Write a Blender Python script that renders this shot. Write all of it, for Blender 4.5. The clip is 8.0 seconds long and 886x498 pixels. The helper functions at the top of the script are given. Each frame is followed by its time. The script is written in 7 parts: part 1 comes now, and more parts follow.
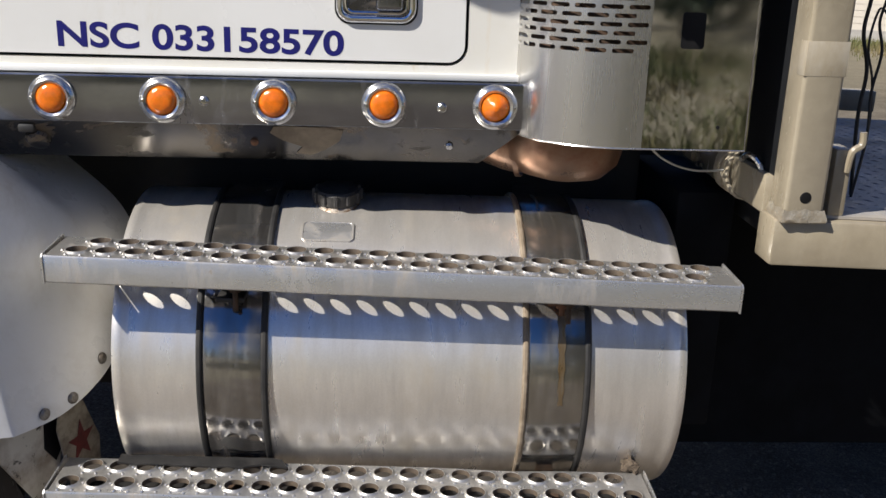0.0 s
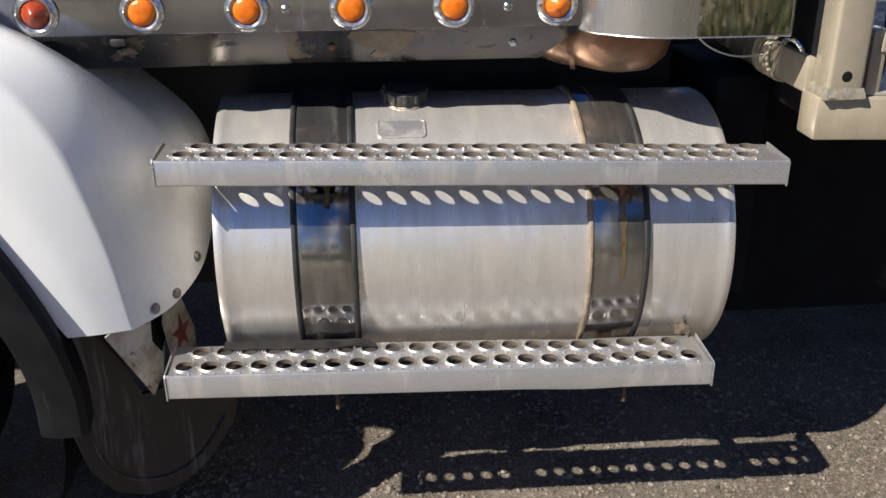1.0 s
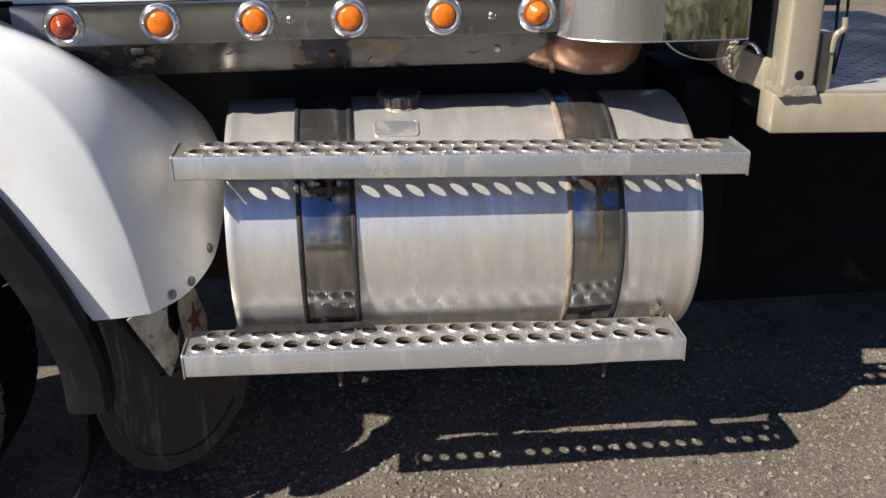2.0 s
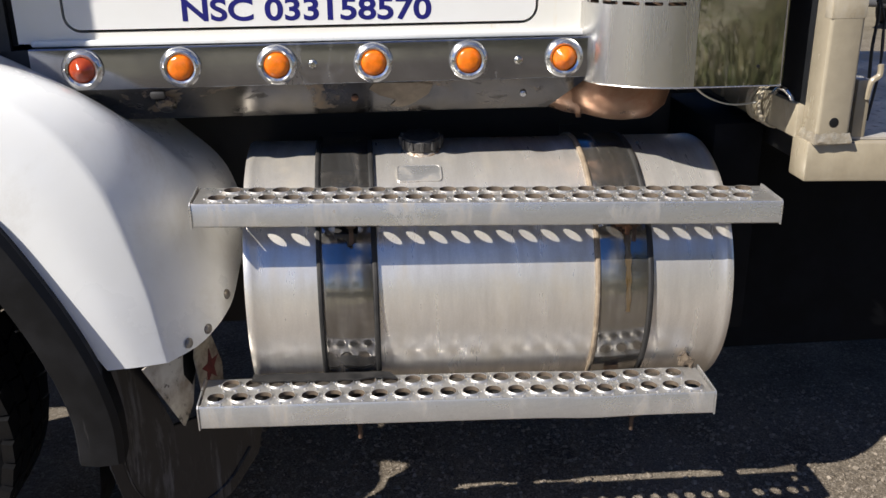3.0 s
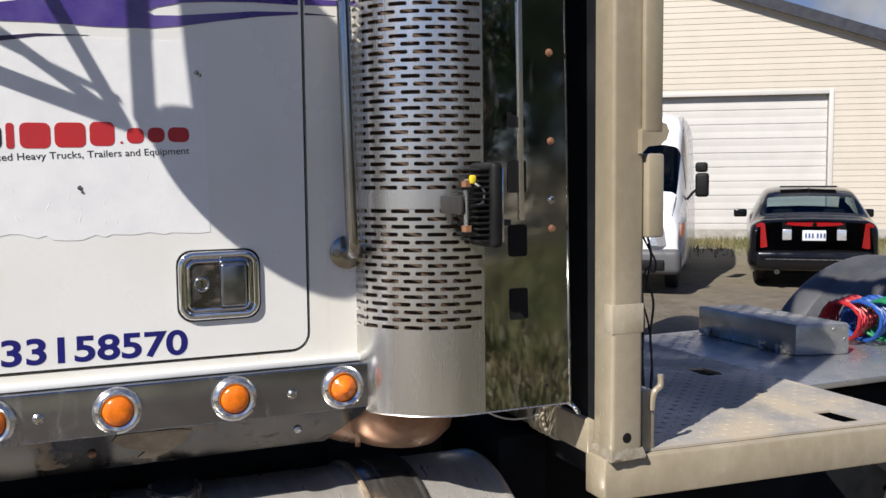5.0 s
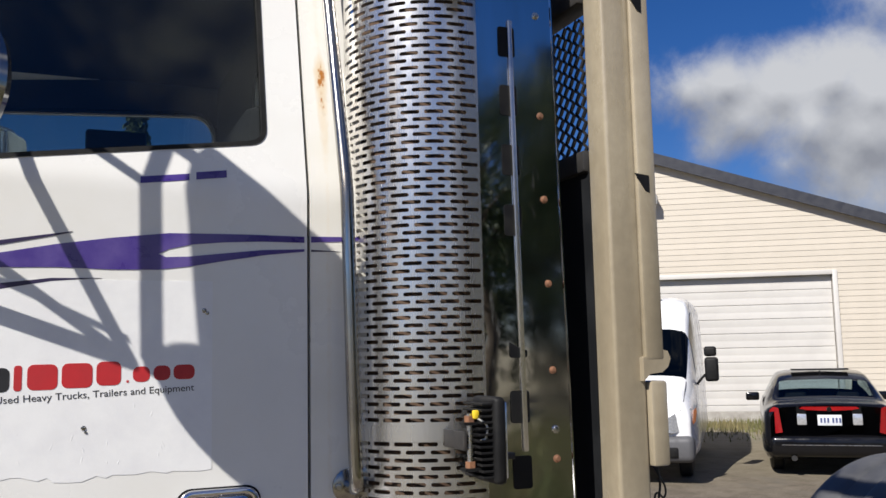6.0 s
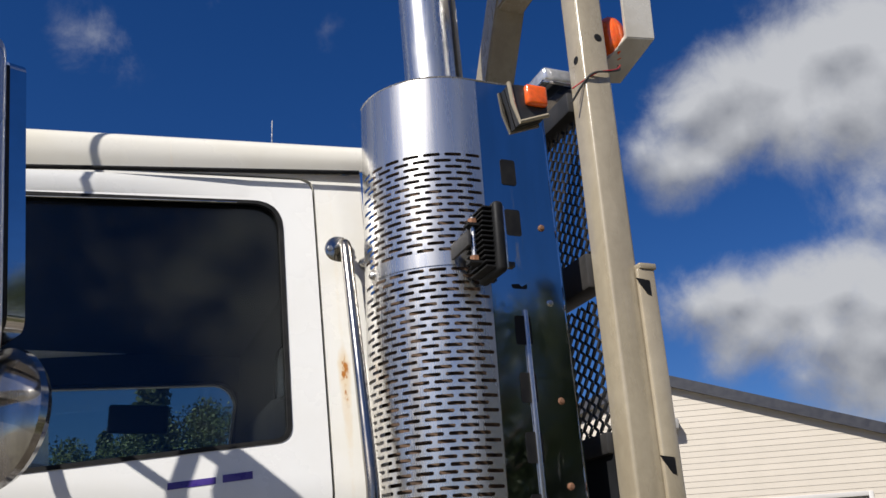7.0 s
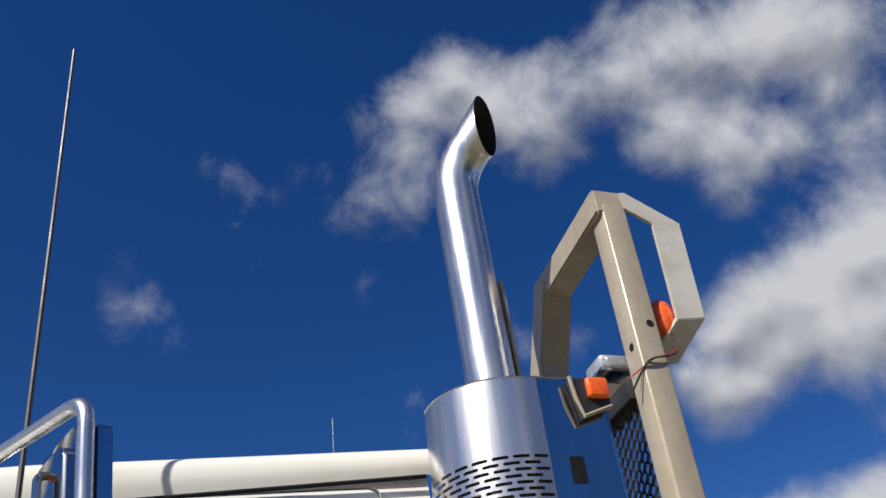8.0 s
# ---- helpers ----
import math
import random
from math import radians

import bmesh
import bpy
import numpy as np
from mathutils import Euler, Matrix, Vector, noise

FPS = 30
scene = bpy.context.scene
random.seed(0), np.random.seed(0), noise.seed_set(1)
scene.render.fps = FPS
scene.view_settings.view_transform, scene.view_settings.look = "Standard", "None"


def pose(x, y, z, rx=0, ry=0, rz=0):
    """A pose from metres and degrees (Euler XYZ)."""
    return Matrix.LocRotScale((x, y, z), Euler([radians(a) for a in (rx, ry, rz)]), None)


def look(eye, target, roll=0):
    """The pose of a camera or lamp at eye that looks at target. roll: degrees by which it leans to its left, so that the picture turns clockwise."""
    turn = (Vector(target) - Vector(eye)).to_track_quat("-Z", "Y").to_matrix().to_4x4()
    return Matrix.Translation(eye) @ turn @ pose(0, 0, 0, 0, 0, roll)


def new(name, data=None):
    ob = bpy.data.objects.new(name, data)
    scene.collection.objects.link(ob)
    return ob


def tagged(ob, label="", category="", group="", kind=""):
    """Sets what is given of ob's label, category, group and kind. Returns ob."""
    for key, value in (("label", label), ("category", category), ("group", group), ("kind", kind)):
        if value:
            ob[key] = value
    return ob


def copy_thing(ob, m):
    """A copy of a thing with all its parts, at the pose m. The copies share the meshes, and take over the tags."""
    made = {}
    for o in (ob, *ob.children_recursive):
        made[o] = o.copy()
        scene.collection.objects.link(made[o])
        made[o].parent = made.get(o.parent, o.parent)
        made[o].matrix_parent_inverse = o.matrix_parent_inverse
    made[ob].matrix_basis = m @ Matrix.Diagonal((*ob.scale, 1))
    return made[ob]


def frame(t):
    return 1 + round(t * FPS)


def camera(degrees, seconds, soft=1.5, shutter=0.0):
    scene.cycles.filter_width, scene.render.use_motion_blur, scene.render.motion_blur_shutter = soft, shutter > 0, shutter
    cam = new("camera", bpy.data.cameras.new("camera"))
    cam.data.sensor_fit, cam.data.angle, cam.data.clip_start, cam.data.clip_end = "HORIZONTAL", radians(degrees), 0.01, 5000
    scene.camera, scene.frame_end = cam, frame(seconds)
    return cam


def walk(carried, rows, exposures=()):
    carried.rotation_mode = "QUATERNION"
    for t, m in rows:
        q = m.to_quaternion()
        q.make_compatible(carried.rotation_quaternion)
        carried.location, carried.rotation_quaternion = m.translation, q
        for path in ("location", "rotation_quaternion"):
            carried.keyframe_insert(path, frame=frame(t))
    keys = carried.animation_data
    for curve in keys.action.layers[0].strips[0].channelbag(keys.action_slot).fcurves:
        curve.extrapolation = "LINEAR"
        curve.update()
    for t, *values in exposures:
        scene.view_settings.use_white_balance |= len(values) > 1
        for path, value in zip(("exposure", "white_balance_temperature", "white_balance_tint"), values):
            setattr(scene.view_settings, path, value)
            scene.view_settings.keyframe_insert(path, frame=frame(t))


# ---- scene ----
cam = camera(51.8, 8.0)
EXPOSURES = [(0.0, 0.33), (0.8, 0.6), (3.5, 0.6), (4.5, 0.46), (6.0, 0.40), (6.8, 0.26), (8.0, 0.36)]
PATH = [
    (0, (-0.154, 0.074, 1.734), (-0.057, 1.979, 1.132), 1.7),
    (0.5, (-0.337, 0.089, 1.743), (-0.075, 1.907, 0.952), 0.2),
    (1, (-0.385, -0.082, 1.762), (-0.233, 1.744, 0.961), -0.4),
    (1.2, (-0.364, -0.155, 1.764), (-0.236, 1.663, 0.94), -0.4),
    (2.3, (-0.416, -0.294, 1.77), (-0.233, 1.562, 1.048), -1.0),
    (2.5, (-0.396, -0.293, 1.789), (-0.246, 1.572, 1.085), -1.1),
    (3, (-0.436, -0.212, 1.792), (-0.279, 1.653, 1.087), -0.7),
    (3.5, (-0.496, -0.082, 1.805), (-0.209, 1.782, 1.139), -1.5),
    (4, (-0.55, 0.016, 1.816), (0.008, 1.848, 1.24), -1.3),
    (4.5, (-0.507, 0.083, 1.856), (0.21, 1.913, 1.487), -0.5),
    (4.7, (-0.512, 0.105, 1.872), (0.252, 1.932, 1.589), -0.6),
    (5.8, (-0.501, 0.092, 1.979), (0.266, 1.933, 2.128), -1.0),
    (6, (-0.506, 0.081, 2.004), (0.262, 1.913, 2.236), -1.2),
    (6.5, (-0.512, 0.049, 2.06), (0.231, 1.846, 2.527), -1.8),
    (7, (-0.544, 0.023, 2.134), (0.169, 1.752, 2.843), -3.3),
    (7.4, (-0.562, 0.006, 2.181), (0.106, 1.657, 3.092), -4.5),
    (7.5, (-0.574, -0.011, 2.195), (0.074, 1.619, 3.156), -5.0),
    (7.7, (-0.585, -0.053, 2.246), (0.016, 1.542, 3.292), -5.5),
    (8, (-0.618, -0.051, 2.253), (-0.036, 1.456, 3.432), -7.3),
]
walk(cam, [(t, look(eye, target, roll)) for t, eye, target, roll in PATH], exposures=EXPOSURES)

# ---- world, sun, sky ----
SUN = Vector((-0.931, -0.578, 1.0)).normalized()


def link_nodes(tree):
    N, L = tree.nodes, tree.links

    def node(kind, **values):
        n = N.new(kind)
        for key, value in values.items():
            if key in n.inputs:
                n.inputs[key].default_value = value
        return n
    return N, L, node


def make_sky():
    world = bpy.data.worlds.new("sky")
    scene.world = world
    world.use_nodes = True
    N, L, node = link_nodes(world.node_tree)
    N.clear()
    sky = N.new("ShaderNodeTexSky")
    sky.sky_type = "NISHITA"
    sky.sun_disc = False
    sky.sun_elevation = math.asin(SUN.z)
    sky.sun_rotation = math.atan2(SUN.x, SUN.y)
    sky.altitude, sky.air_density, sky.dust_density, sky.ozone_density = 300, 1.0, 0.35, 3.0
    tone = N.new("ShaderNodeHueSaturation")
    tone.inputs["Saturation"].default_value = SKY_SATURATION
    tone.inputs["Value"].default_value = SKY_VALUE
    L.new(sky.outputs[0], tone.inputs["Color"])
    tint = N.new("ShaderNodeMix")
    tint.data_type, tint.blend_type = "RGBA", "MULTIPLY"
    tint.inputs[0].default_value, tint.inputs[7].default_value = 1.0, SKY_TINT
    L.new(tone.outputs[0], tint.inputs[6])
    coord = N.new("ShaderNodeTexCoord")
    norm = N.new("ShaderNodeVectorMath")
    norm.operation = "NORMALIZE"
    L.new(coord.outputs["Generated"], norm.inputs[0])
    # cumulus clouds: azimuth from +y towards +x, elevation, angular radius, all in degrees, and weight
    bank = [(20.8, 45.2, 1.8, 0.9), (23.9, 46.8, 1.7, 1), (26.4, 44.4, 2.4, 1), (30.0, 43.2, 2.6, 1), (33.9, 44.5, 2.4, 1), (37.8, 44.4, 2.5, 1), (41.9, 44.7, 2.9, 1), (45.8, 43.8, 3.1, 1.1), (50.3, 42.9, 3.0, 1.1), (54.4, 41.5, 3.1, 1),
            (41.3, 40.5, 2.6, 1), (44.6, 38.8, 2.5, 1), (43.0, 36.4, 1.8, 0.8), (47.2, 37.2, 2.0, 0.9), (52.3, 38.8, 2.0, 0.75), (53.7, 36.0, 2.0, 0.7), (19.1, 42.4, 2.3, 0.75), (15.7, 39.6, 2.3, 0.65), (19.9, 39.5, 1.9, 0.65), (15.5, 44.5, 1.6, 0.5)]
    heap = [(39.7, 27.6, 1.9, 0.9), (42.3, 28.4, 2.2, 1), (45.4, 28.5, 2.3, 1.1), (48.8, 29.5, 2.2, 1.1), (50.7, 29.5, 2.3, 1.1), (42.9, 25.8, 2.4, 1), (46.0, 26.3, 2.6, 1.1), (48.9, 26.0, 2.5, 1), (40.1, 24.2, 1.4, 0.8), (52.5, 27.4, 3.2, 1.1),
            (36.4, 25.7, 1.5, 0.7), (38.4, 24.3, 1.8, 0.9), (49.8, 19.6, 1.7, 0.7), (57, 26, 7, 1.1)]
    low = [(38.4, 15.8, 1.6, 0.9), (40.7, 16.2, 1.6, 1), (43.9, 15.7, 2.0, 1.1), (46.8, 15.9, 1.8, 1.1), (48.9, 14.9, 1.9, 1.1), (41.4, 13.8, 2.2, 1), (45.2, 13.2, 2.4, 1.1), (48.2, 12.4, 2.3, 1), (39.9, 11.7, 1.4, 0.6), (43.7, 10.8, 1.5, 0.8),
           (46.7, 10.3, 1.8, 0.8), (50.7, 13.1, 2.5, 1), (48.5, 8.5, 3.5, 0.9), (55, 13, 6, 1)]
    wisps = [(4.4, 41.2, 1.1, 0.7), (6.1, 39.9, 1.2, 0.6), (5.0, 38.1, 1.2, 0.5), (7.2, 36.3, 1.4, 0.42), (-1.0, 32.8, 1.8, 0.55), (17.3, 26.8, 1.6, 0.5), (11.3, 41.7, 1.2, 0.4), (26.1, 29.5, 1.3, 0.55), (30.8, 29.4, 1.4, 0.5), (14.7, 34.5, 1.4, 0.3)]
    # unseen clouds, added to raise fill light and pale reflections, like the last veil
    behind = [(70, 14, 8), (85, 30, 7), (100, 18, 8), (112, 40, 6), (128, 22, 8), (163, 42, 11), (172, 20, 9), (-165, 50, 7), (-150, 18, 8), (-120, 24, 7), (-95, 40, 6), (-70, 18, 8), (-45, 30, 6), (176, 7, 9), (160, 8, 9), (-168, 8, 9), (146, 9, 7), (-172, 66, 8)]
    puffs = [(a, e, r * 1.5, w * 0.86) for a, e, r, w in bank] + [(a, e, r * 1.5, w * 1.05) for a, e, r, w in heap + low] + [(a, e, r * 1.7, w * 0.62) for a, e, r, w in wisps] + [(*q, 1.0) for q in behind] + [(175, 68, 30, 0.52)]

    def math_node(kind, a, b):
        m = N.new("ShaderNodeMath")
        m.operation = kind
        for k, v in enumerate((a, b)):
            if isinstance(v, (int, float)):
                m.inputs[k].default_value = v
            else:
                L.new(v, m.inputs[k])
        return m.outputs[0]

    def thickness(puffs, drop):
        """How deep the cloud is in each direction; drop lowers all puffs, in degrees."""
        deep = None
        for az, el, size, weight in puffs:
            a, e = radians(az), radians(el - drop * min(1.0, size / 3))
            d = N.new("ShaderNodeVectorMath")
            d.operation = "DISTANCE"
            d.inputs[1].default_value = (math.sin(a) * math.cos(e), math.cos(a) * math.cos(e), math.sin(e))
            L.new(norm.outputs[0], d.inputs[0])
            r = N.new("ShaderNodeMapRange")
            r.inputs["From Min"].default_value = 2 * math.sin(radians(size) / 2) * 1.4
            r.inputs["From Max"].default_value = 0.0
            r.inputs["To Max"].default_value = weight
            L.new(d.outputs["Value"], r.inputs["Value"])
            cube = math_node("POWER", r.outputs[0], 3.0)
            deep = cube if deep is None else math_node("ADD", deep, cube)
        return math_node("POWER", deep, 1 / 3)

    mask, above = thickness(puffs, 0.0), thickness(puffs[:len(bank + heap + low)], 1.6)
    n1 = node("ShaderNodeTexNoise", Scale=12.0, Detail=10.0, Roughness=0.60, Distortion=0.2)
    n2 = node("ShaderNodeTexNoise", Scale=9.0, Detail=5.0, Roughness=0.55)
    L.new(norm.outputs[0], n1.inputs["Vector"]), L.new(norm.outputs[0], n2.inputs["Vector"])
    rough = math_node("ADD", math_node("MULTIPLY", n1.outputs[0], 1.5), -0.77)
    dens = node("ShaderNodeMapRange", **{"From Min": 0.18, "From Max": 1.05})
    dens.interpolation_type = "SMOOTHSTEP"
    L.new(math_node("ADD", rough, mask), dens.inputs["Value"])
    gate = node("ShaderNodeMapRange", **{"From Min": 0.0, "From Max": 0.25})
    L.new(mask, gate.inputs["Value"])
    cover = math_node("MULTIPLY", dens.outputs[0], gate.outputs[0])
    # lit heads, grey bases where cloud lies above
    base = math_node("SUBTRACT", math_node("MULTIPLY", n2.outputs[0], 1.5), math_node("MULTIPLY", math_node("SUBTRACT", above, mask), 1.3))
    shade = node("ShaderNodeMapRange", **{"From Min": 0.40, "From Max": 1.0})
    L.new(base, shade.inputs["Value"])
    white = N.new("ShaderNodeMix")
    white.data_type = "RGBA"
    white.inputs[6].default_value = CLOUD_GREY
    white.inputs[7].default_value = CLOUD_WHITE
    L.new(shade.outputs[0], white.inputs[0])
    mix = N.new("ShaderNodeMix")
    mix.data_type = "RGBA"
    L.new(cover, mix.inputs[0]), L.new(tint.outputs[2], mix.inputs[6]), L.new(white.outputs[2], mix.inputs[7])
    bg = N.new("ShaderNodeBackground")
    bg.inputs["Strength"].default_value = SKY_STRENGTH
    L.new(mix.outputs[2], bg.inputs["Color"])
    out = N.new("ShaderNodeOutputWorld")
    L.new(bg.outputs[0], out.inputs["Surface"])


SKY_STRENGTH, SKY_SATURATION, SKY_VALUE = 0.11, 1.31, 1.0
SKY_TINT = (0.34, 0.38, 0.545, 1)
CLOUD_WHITE, CLOUD_GREY = (4.1, 4.2, 4.45, 1), (1.95, 2.05, 2.35, 1)
make_sky()
sun = new("sun", bpy.data.lights.new("sun", "SUN"))
sun.data.energy, sun.data.angle, sun.data.color = 5.0, radians(0.53), (1.0, 0.955, 0.895)
sun.matrix_basis = look(SUN * 30, (0, 0, 0))

# ---- materials ----
def rgba(c):
    return (c[0], c[1], c[2], 1.0)


def M(name, col, rough=0.5, metal=0.0, col2=None, scale=6.0, stretch=(1, 1, 1), var=(0.4, 0.65), rvar=0.08, bump=0.0, bscale=150.0,
      stain=None, coat=0.0, spec=0.5, fine=0.0, stain2=None, each=0.0):
    """A surface: two colours mixed by a noise, a fine grain, relief, and up to two kinds of stain (colour, scale, from, to, metal, rough, stretch)."""
    m = bpy.data.materials.new(name)
    m.use_nodes = True
    N, L, node = link_nodes(m.node_tree)
    b = N["Principled BSDF"]
    b.inputs["Metallic"].default_value, b.inputs["Coat Weight"].default_value = metal, coat
    b.inputs["Specular IOR Level"].default_value, b.inputs["Coat Roughness"].default_value = spec, 0.06
    coord = N.new("ShaderNodeTexCoord")
    mp = node("ShaderNodeMapping", Scale=stretch)
    L.new(coord.outputs["Object"], mp.inputs["Vector"])
    n1 = node("ShaderNodeTexNoise", Scale=scale, Detail=7.0, Roughness=0.62)
    L.new(mp.outputs[0], n1.inputs["Vector"])
    f1 = node("ShaderNodeMapRange", **{"From Min": var[0], "From Max": var[1]})
    L.new(n1.outputs[0], f1.inputs["Value"])

    def blend(fac, a, c):
        k = N.new("ShaderNodeMix")
        k.data_type = "RGBA"
        L.new(fac, k.inputs[0])
        for i, v in ((6, a), (7, c)):
            if isinstance(v, tuple):
                k.inputs[i].default_value = rgba(v)
            else:
                L.new(v, k.inputs[i])
        return k.outputs[2]

    def level(fac, a, c):
        k = N.new("ShaderNodeMix")
        L.new(fac, k.inputs[0])
        for i, v in ((2, a), (3, c)):
            if isinstance(v, (int, float)):
                k.inputs[i].default_value = v
            else:
                L.new(v, k.inputs[i])
        return k.outputs[0]

    color = blend(f1.outputs[0], tuple(col), tuple(col2 or [c * 0.88 for c in col]))
    rgh = level(f1.outputs[0], max(rough - rvar, 0.02), min(rough + rvar, 1))
    met = None
    n3 = node("ShaderNodeTexNoise", Scale=bscale, Detail=4.0, Roughness=0.6)
    L.new(coord.outputs["Object"], n3.inputs["Vector"])
    if fine:
        g = node("ShaderNodeMapRange", **{"From Min": 0.3, "From Max": 0.7, "To Min": 1 - fine, "To Max": 1 + fine})
        L.new(n3.outputs[0], g.inputs["Value"])
        k = N.new("ShaderNodeVectorMath")
        k.operation = "SCALE"
        L.new(color, k.inputs[0]), L.new(g.outputs[0], k.inputs["Scale"])
        color = k.outputs[0]
    if each:
        info = N.new("ShaderNodeObjectInfo")
        g = node("ShaderNodeMapRange", **{"To Min": 1 - each, "To Max": 1 + each})
        L.new(info.outputs["Random"], g.inputs["Value"])
        k = N.new("ShaderNodeVectorMath")
        k.operation = "SCALE"
        L.new(color, k.inputs[0]), L.new(g.outputs[0], k.inputs["Scale"])
        color = k.outputs[0]
    for st in (stain, stain2):
        if not st:
            continue
        scol, sscale, lo, hi, smetal, srough, sstretch = st
        mp2 = node("ShaderNodeMapping", Scale=sstretch, Location=(3.1, 1.7, sscale))
        L.new(coord.outputs["Object"], mp2.inputs["Vector"])
        n2 = node("ShaderNodeTexNoise", Scale=sscale, Detail=8.0, Roughness=0.68, Distortion=0.4)
        L.new(mp2.outputs[0], n2.inputs["Vector"])
        f2 = node("ShaderNodeMapRange", **{"From Min": lo, "From Max": hi})
        f2.interpolation_type = "SMOOTHSTEP"
        L.new(n2.outputs[0], f2.inputs["Value"])
        color = blend(f2.outputs[0], color, tuple(scol))
        rgh = level(f2.outputs[0], rgh, srough)
        met = level(f2.outputs[0], metal if met is None else met, smetal)
    L.new(color, b.inputs["Base Color"]), L.new(rgh, b.inputs["Roughness"])
    if met is not None:
        L.new(met, b.inputs["Metallic"])
    if bump:
        bp = node("ShaderNodeBump", Strength=bump, Distance=0.002)
        L.new(n3.outputs[0], bp.inputs["Height"])
        L.new(bp.outputs[0], b.inputs["Normal"])
    return m


def glass(name, tint, ior=1.5, rough=0.01):
    """A pane: what lies behind shows through its tint, and it mirrors by Fresnel."""
    m = bpy.data.materials.new(name)
    m.use_nodes = True
    N, L, node = link_nodes(m.node_tree)
    N.clear()
    t, g, f, x = N.new("ShaderNodeBsdfTransparent"), N.new("ShaderNodeBsdfGlossy"), N.new("ShaderNodeLayerWeight"), N.new("ShaderNodeMixShader")
    t.inputs[0].default_value, g.inputs["Roughness"].default_value, f.inputs["Blend"].default_value = rgba(tint), rough, 0.5
    # Schlick's law, the same from both sides of the pane
    straight = ((ior - 1) / (ior + 1)) ** 2
    rise, gloss = node("ShaderNodeMath"), node("ShaderNodeMath")
    rise.operation, gloss.operation = "POWER", "MULTIPLY_ADD"
    rise.inputs[1].default_value, gloss.inputs[1].default_value, gloss.inputs[2].default_value = 5.0, 1 - straight, straight
    L.new(f.outputs["Facing"], rise.inputs[0]), L.new(rise.outputs[0], gloss.inputs[0]), L.new(gloss.outputs[0], x.inputs[0])
    L.new(t.outputs[0], x.inputs[1]), L.new(g.outputs[0], x.inputs[2])
    o = N.new("ShaderNodeOutputMaterial")
    L.new(x.outputs[0], o.inputs[0])
    return m


def lens(name, col, rough=0.15):
    """Coloured lamp plastic that lets light in."""
    m = M(name, col, rough, scale=60, col2=tuple(c * 0.75 for c in col), bump=0.25, bscale=260, coat=0.6)
    b = m.node_tree.nodes["Principled BSDF"]
    b.inputs["Subsurface Weight"].default_value = 0.4
    b.inputs["Subsurface Radius"].default_value = (0.02, 0.008, 0.002)
    b.inputs["Subsurface Scale"].default_value = 0.4
    return m


RUST = (0.21, 0.09, 0.035)
white_paint = M("white_paint", (0.78, 0.775, 0.745), 0.32, col2=(0.745, 0.735, 0.695), scale=3, coat=0.35, bump=0.03, bscale=400,
                stain=((0.62, 0.57, 0.45), 5.0, 0.60, 0.86, 0.0, 0.5, (1, 1, 0.35)))
fender_paint = M("fender_paint", (0.84, 0.84, 0.82), 0.30, col2=(0.80, 0.795, 0.76), scale=2.2, coat=0.3, bump=0.03, bscale=350,
                 stain=((0.50, 0.45, 0.36), 2.6, 0.48, 0.90, 0.0, 0.5, (1, 1, 1)), stain2=((0.2, 0.18, 0.15), 55, 0.72, 0.77, 0, 0.6, (1, 1, 1)))
rusty_paint = M("rusty_paint", (0.77, 0.755, 0.70), 0.34, col2=(0.735, 0.71, 0.63), scale=4, coat=0.3,
                stain=((0.62, 0.46, 0.24), 9.0, 0.62, 0.82, 0.0, 0.6, (1.6, 1, 0.25)))
roof_paint = M("roof_paint", (0.765, 0.735, 0.65), 0.34, col2=(0.72, 0.68, 0.57), scale=4, coat=0.3,
               stain=((0.62, 0.46, 0.24), 9.0, 0.62, 0.82, 0.0, 0.6, (1.6, 1, 0.25)))
sticker_white = M("sticker_white", (0.80, 0.80, 0.79), 0.5, scale=12, col2=(0.74, 0.74, 0.74), bump=0.3, bscale=26)
sticker_red = M("sticker_red", (0.48, 0.025, 0.03), 0.45, scale=20)
sticker_black = M("sticker_black", (0.02, 0.02, 0.022), 0.45, scale=20)
number_blue = M("number_blue", (0.014, 0.014, 0.15), 0.45, scale=25, col2=(0.012, 0.012, 0.12), spec=0.3)
stripe_purple = M("stripe_purple", (0.052, 0.026, 0.20), 0.35, scale=9, col2=(0.11, 0.075, 0.27), coat=0.4)
stripe_dark = M("stripe_dark", (0.035, 0.025, 0.07), 0.4, scale=15)
tan_paint = M("tan_paint", (0.362, 0.312, 0.225), 0.30, col2=(0.28, 0.235, 0.162), scale=6, stretch=(1, 1, 0.35), coat=0.5, bump=0.35, bscale=34, fine=0.06,
              stain=((0.30, 0.24, 0.16), 14, 0.60, 0.80, 0, 0.55, (1, 1, 0.3)), stain2=(RUST, 40, 0.74, 0.79, 0, 0.8, (1, 1, 1)))
weld_metal = M("weld_metal", (0.40, 0.36, 0.285), 0.34, 0.3, col2=(0.30, 0.25, 0.18), scale=60, bump=0.9, bscale=120)
rusty_weld = M("rusty_weld", (0.50, 0.45, 0.38), 0.4, 0.4, col2=(0.20, 0.12, 0.065), scale=50, var=(0.45, 0.6), bump=0.8, bscale=150)
tank_metal = M("tank_metal", (0.86, 0.82, 0.755), 0.32, 0.70, col2=(0.68, 0.64, 0.58), scale=9, stretch=(3.4, 0.55, 0.55), var=(0.36, 0.66), rvar=0.06, bump=0.03, bscale=240, fine=0.05,
               stain=((0.60, 0.54, 0.44), 5.0, 0.46, 0.80, 0.5, 0.38, (1.6, 0.9, 0.9)), stain2=((0.36, 0.28, 0.19), 30, 0.68, 0.82, 0.3, 0.5, (1, 1, 1)))
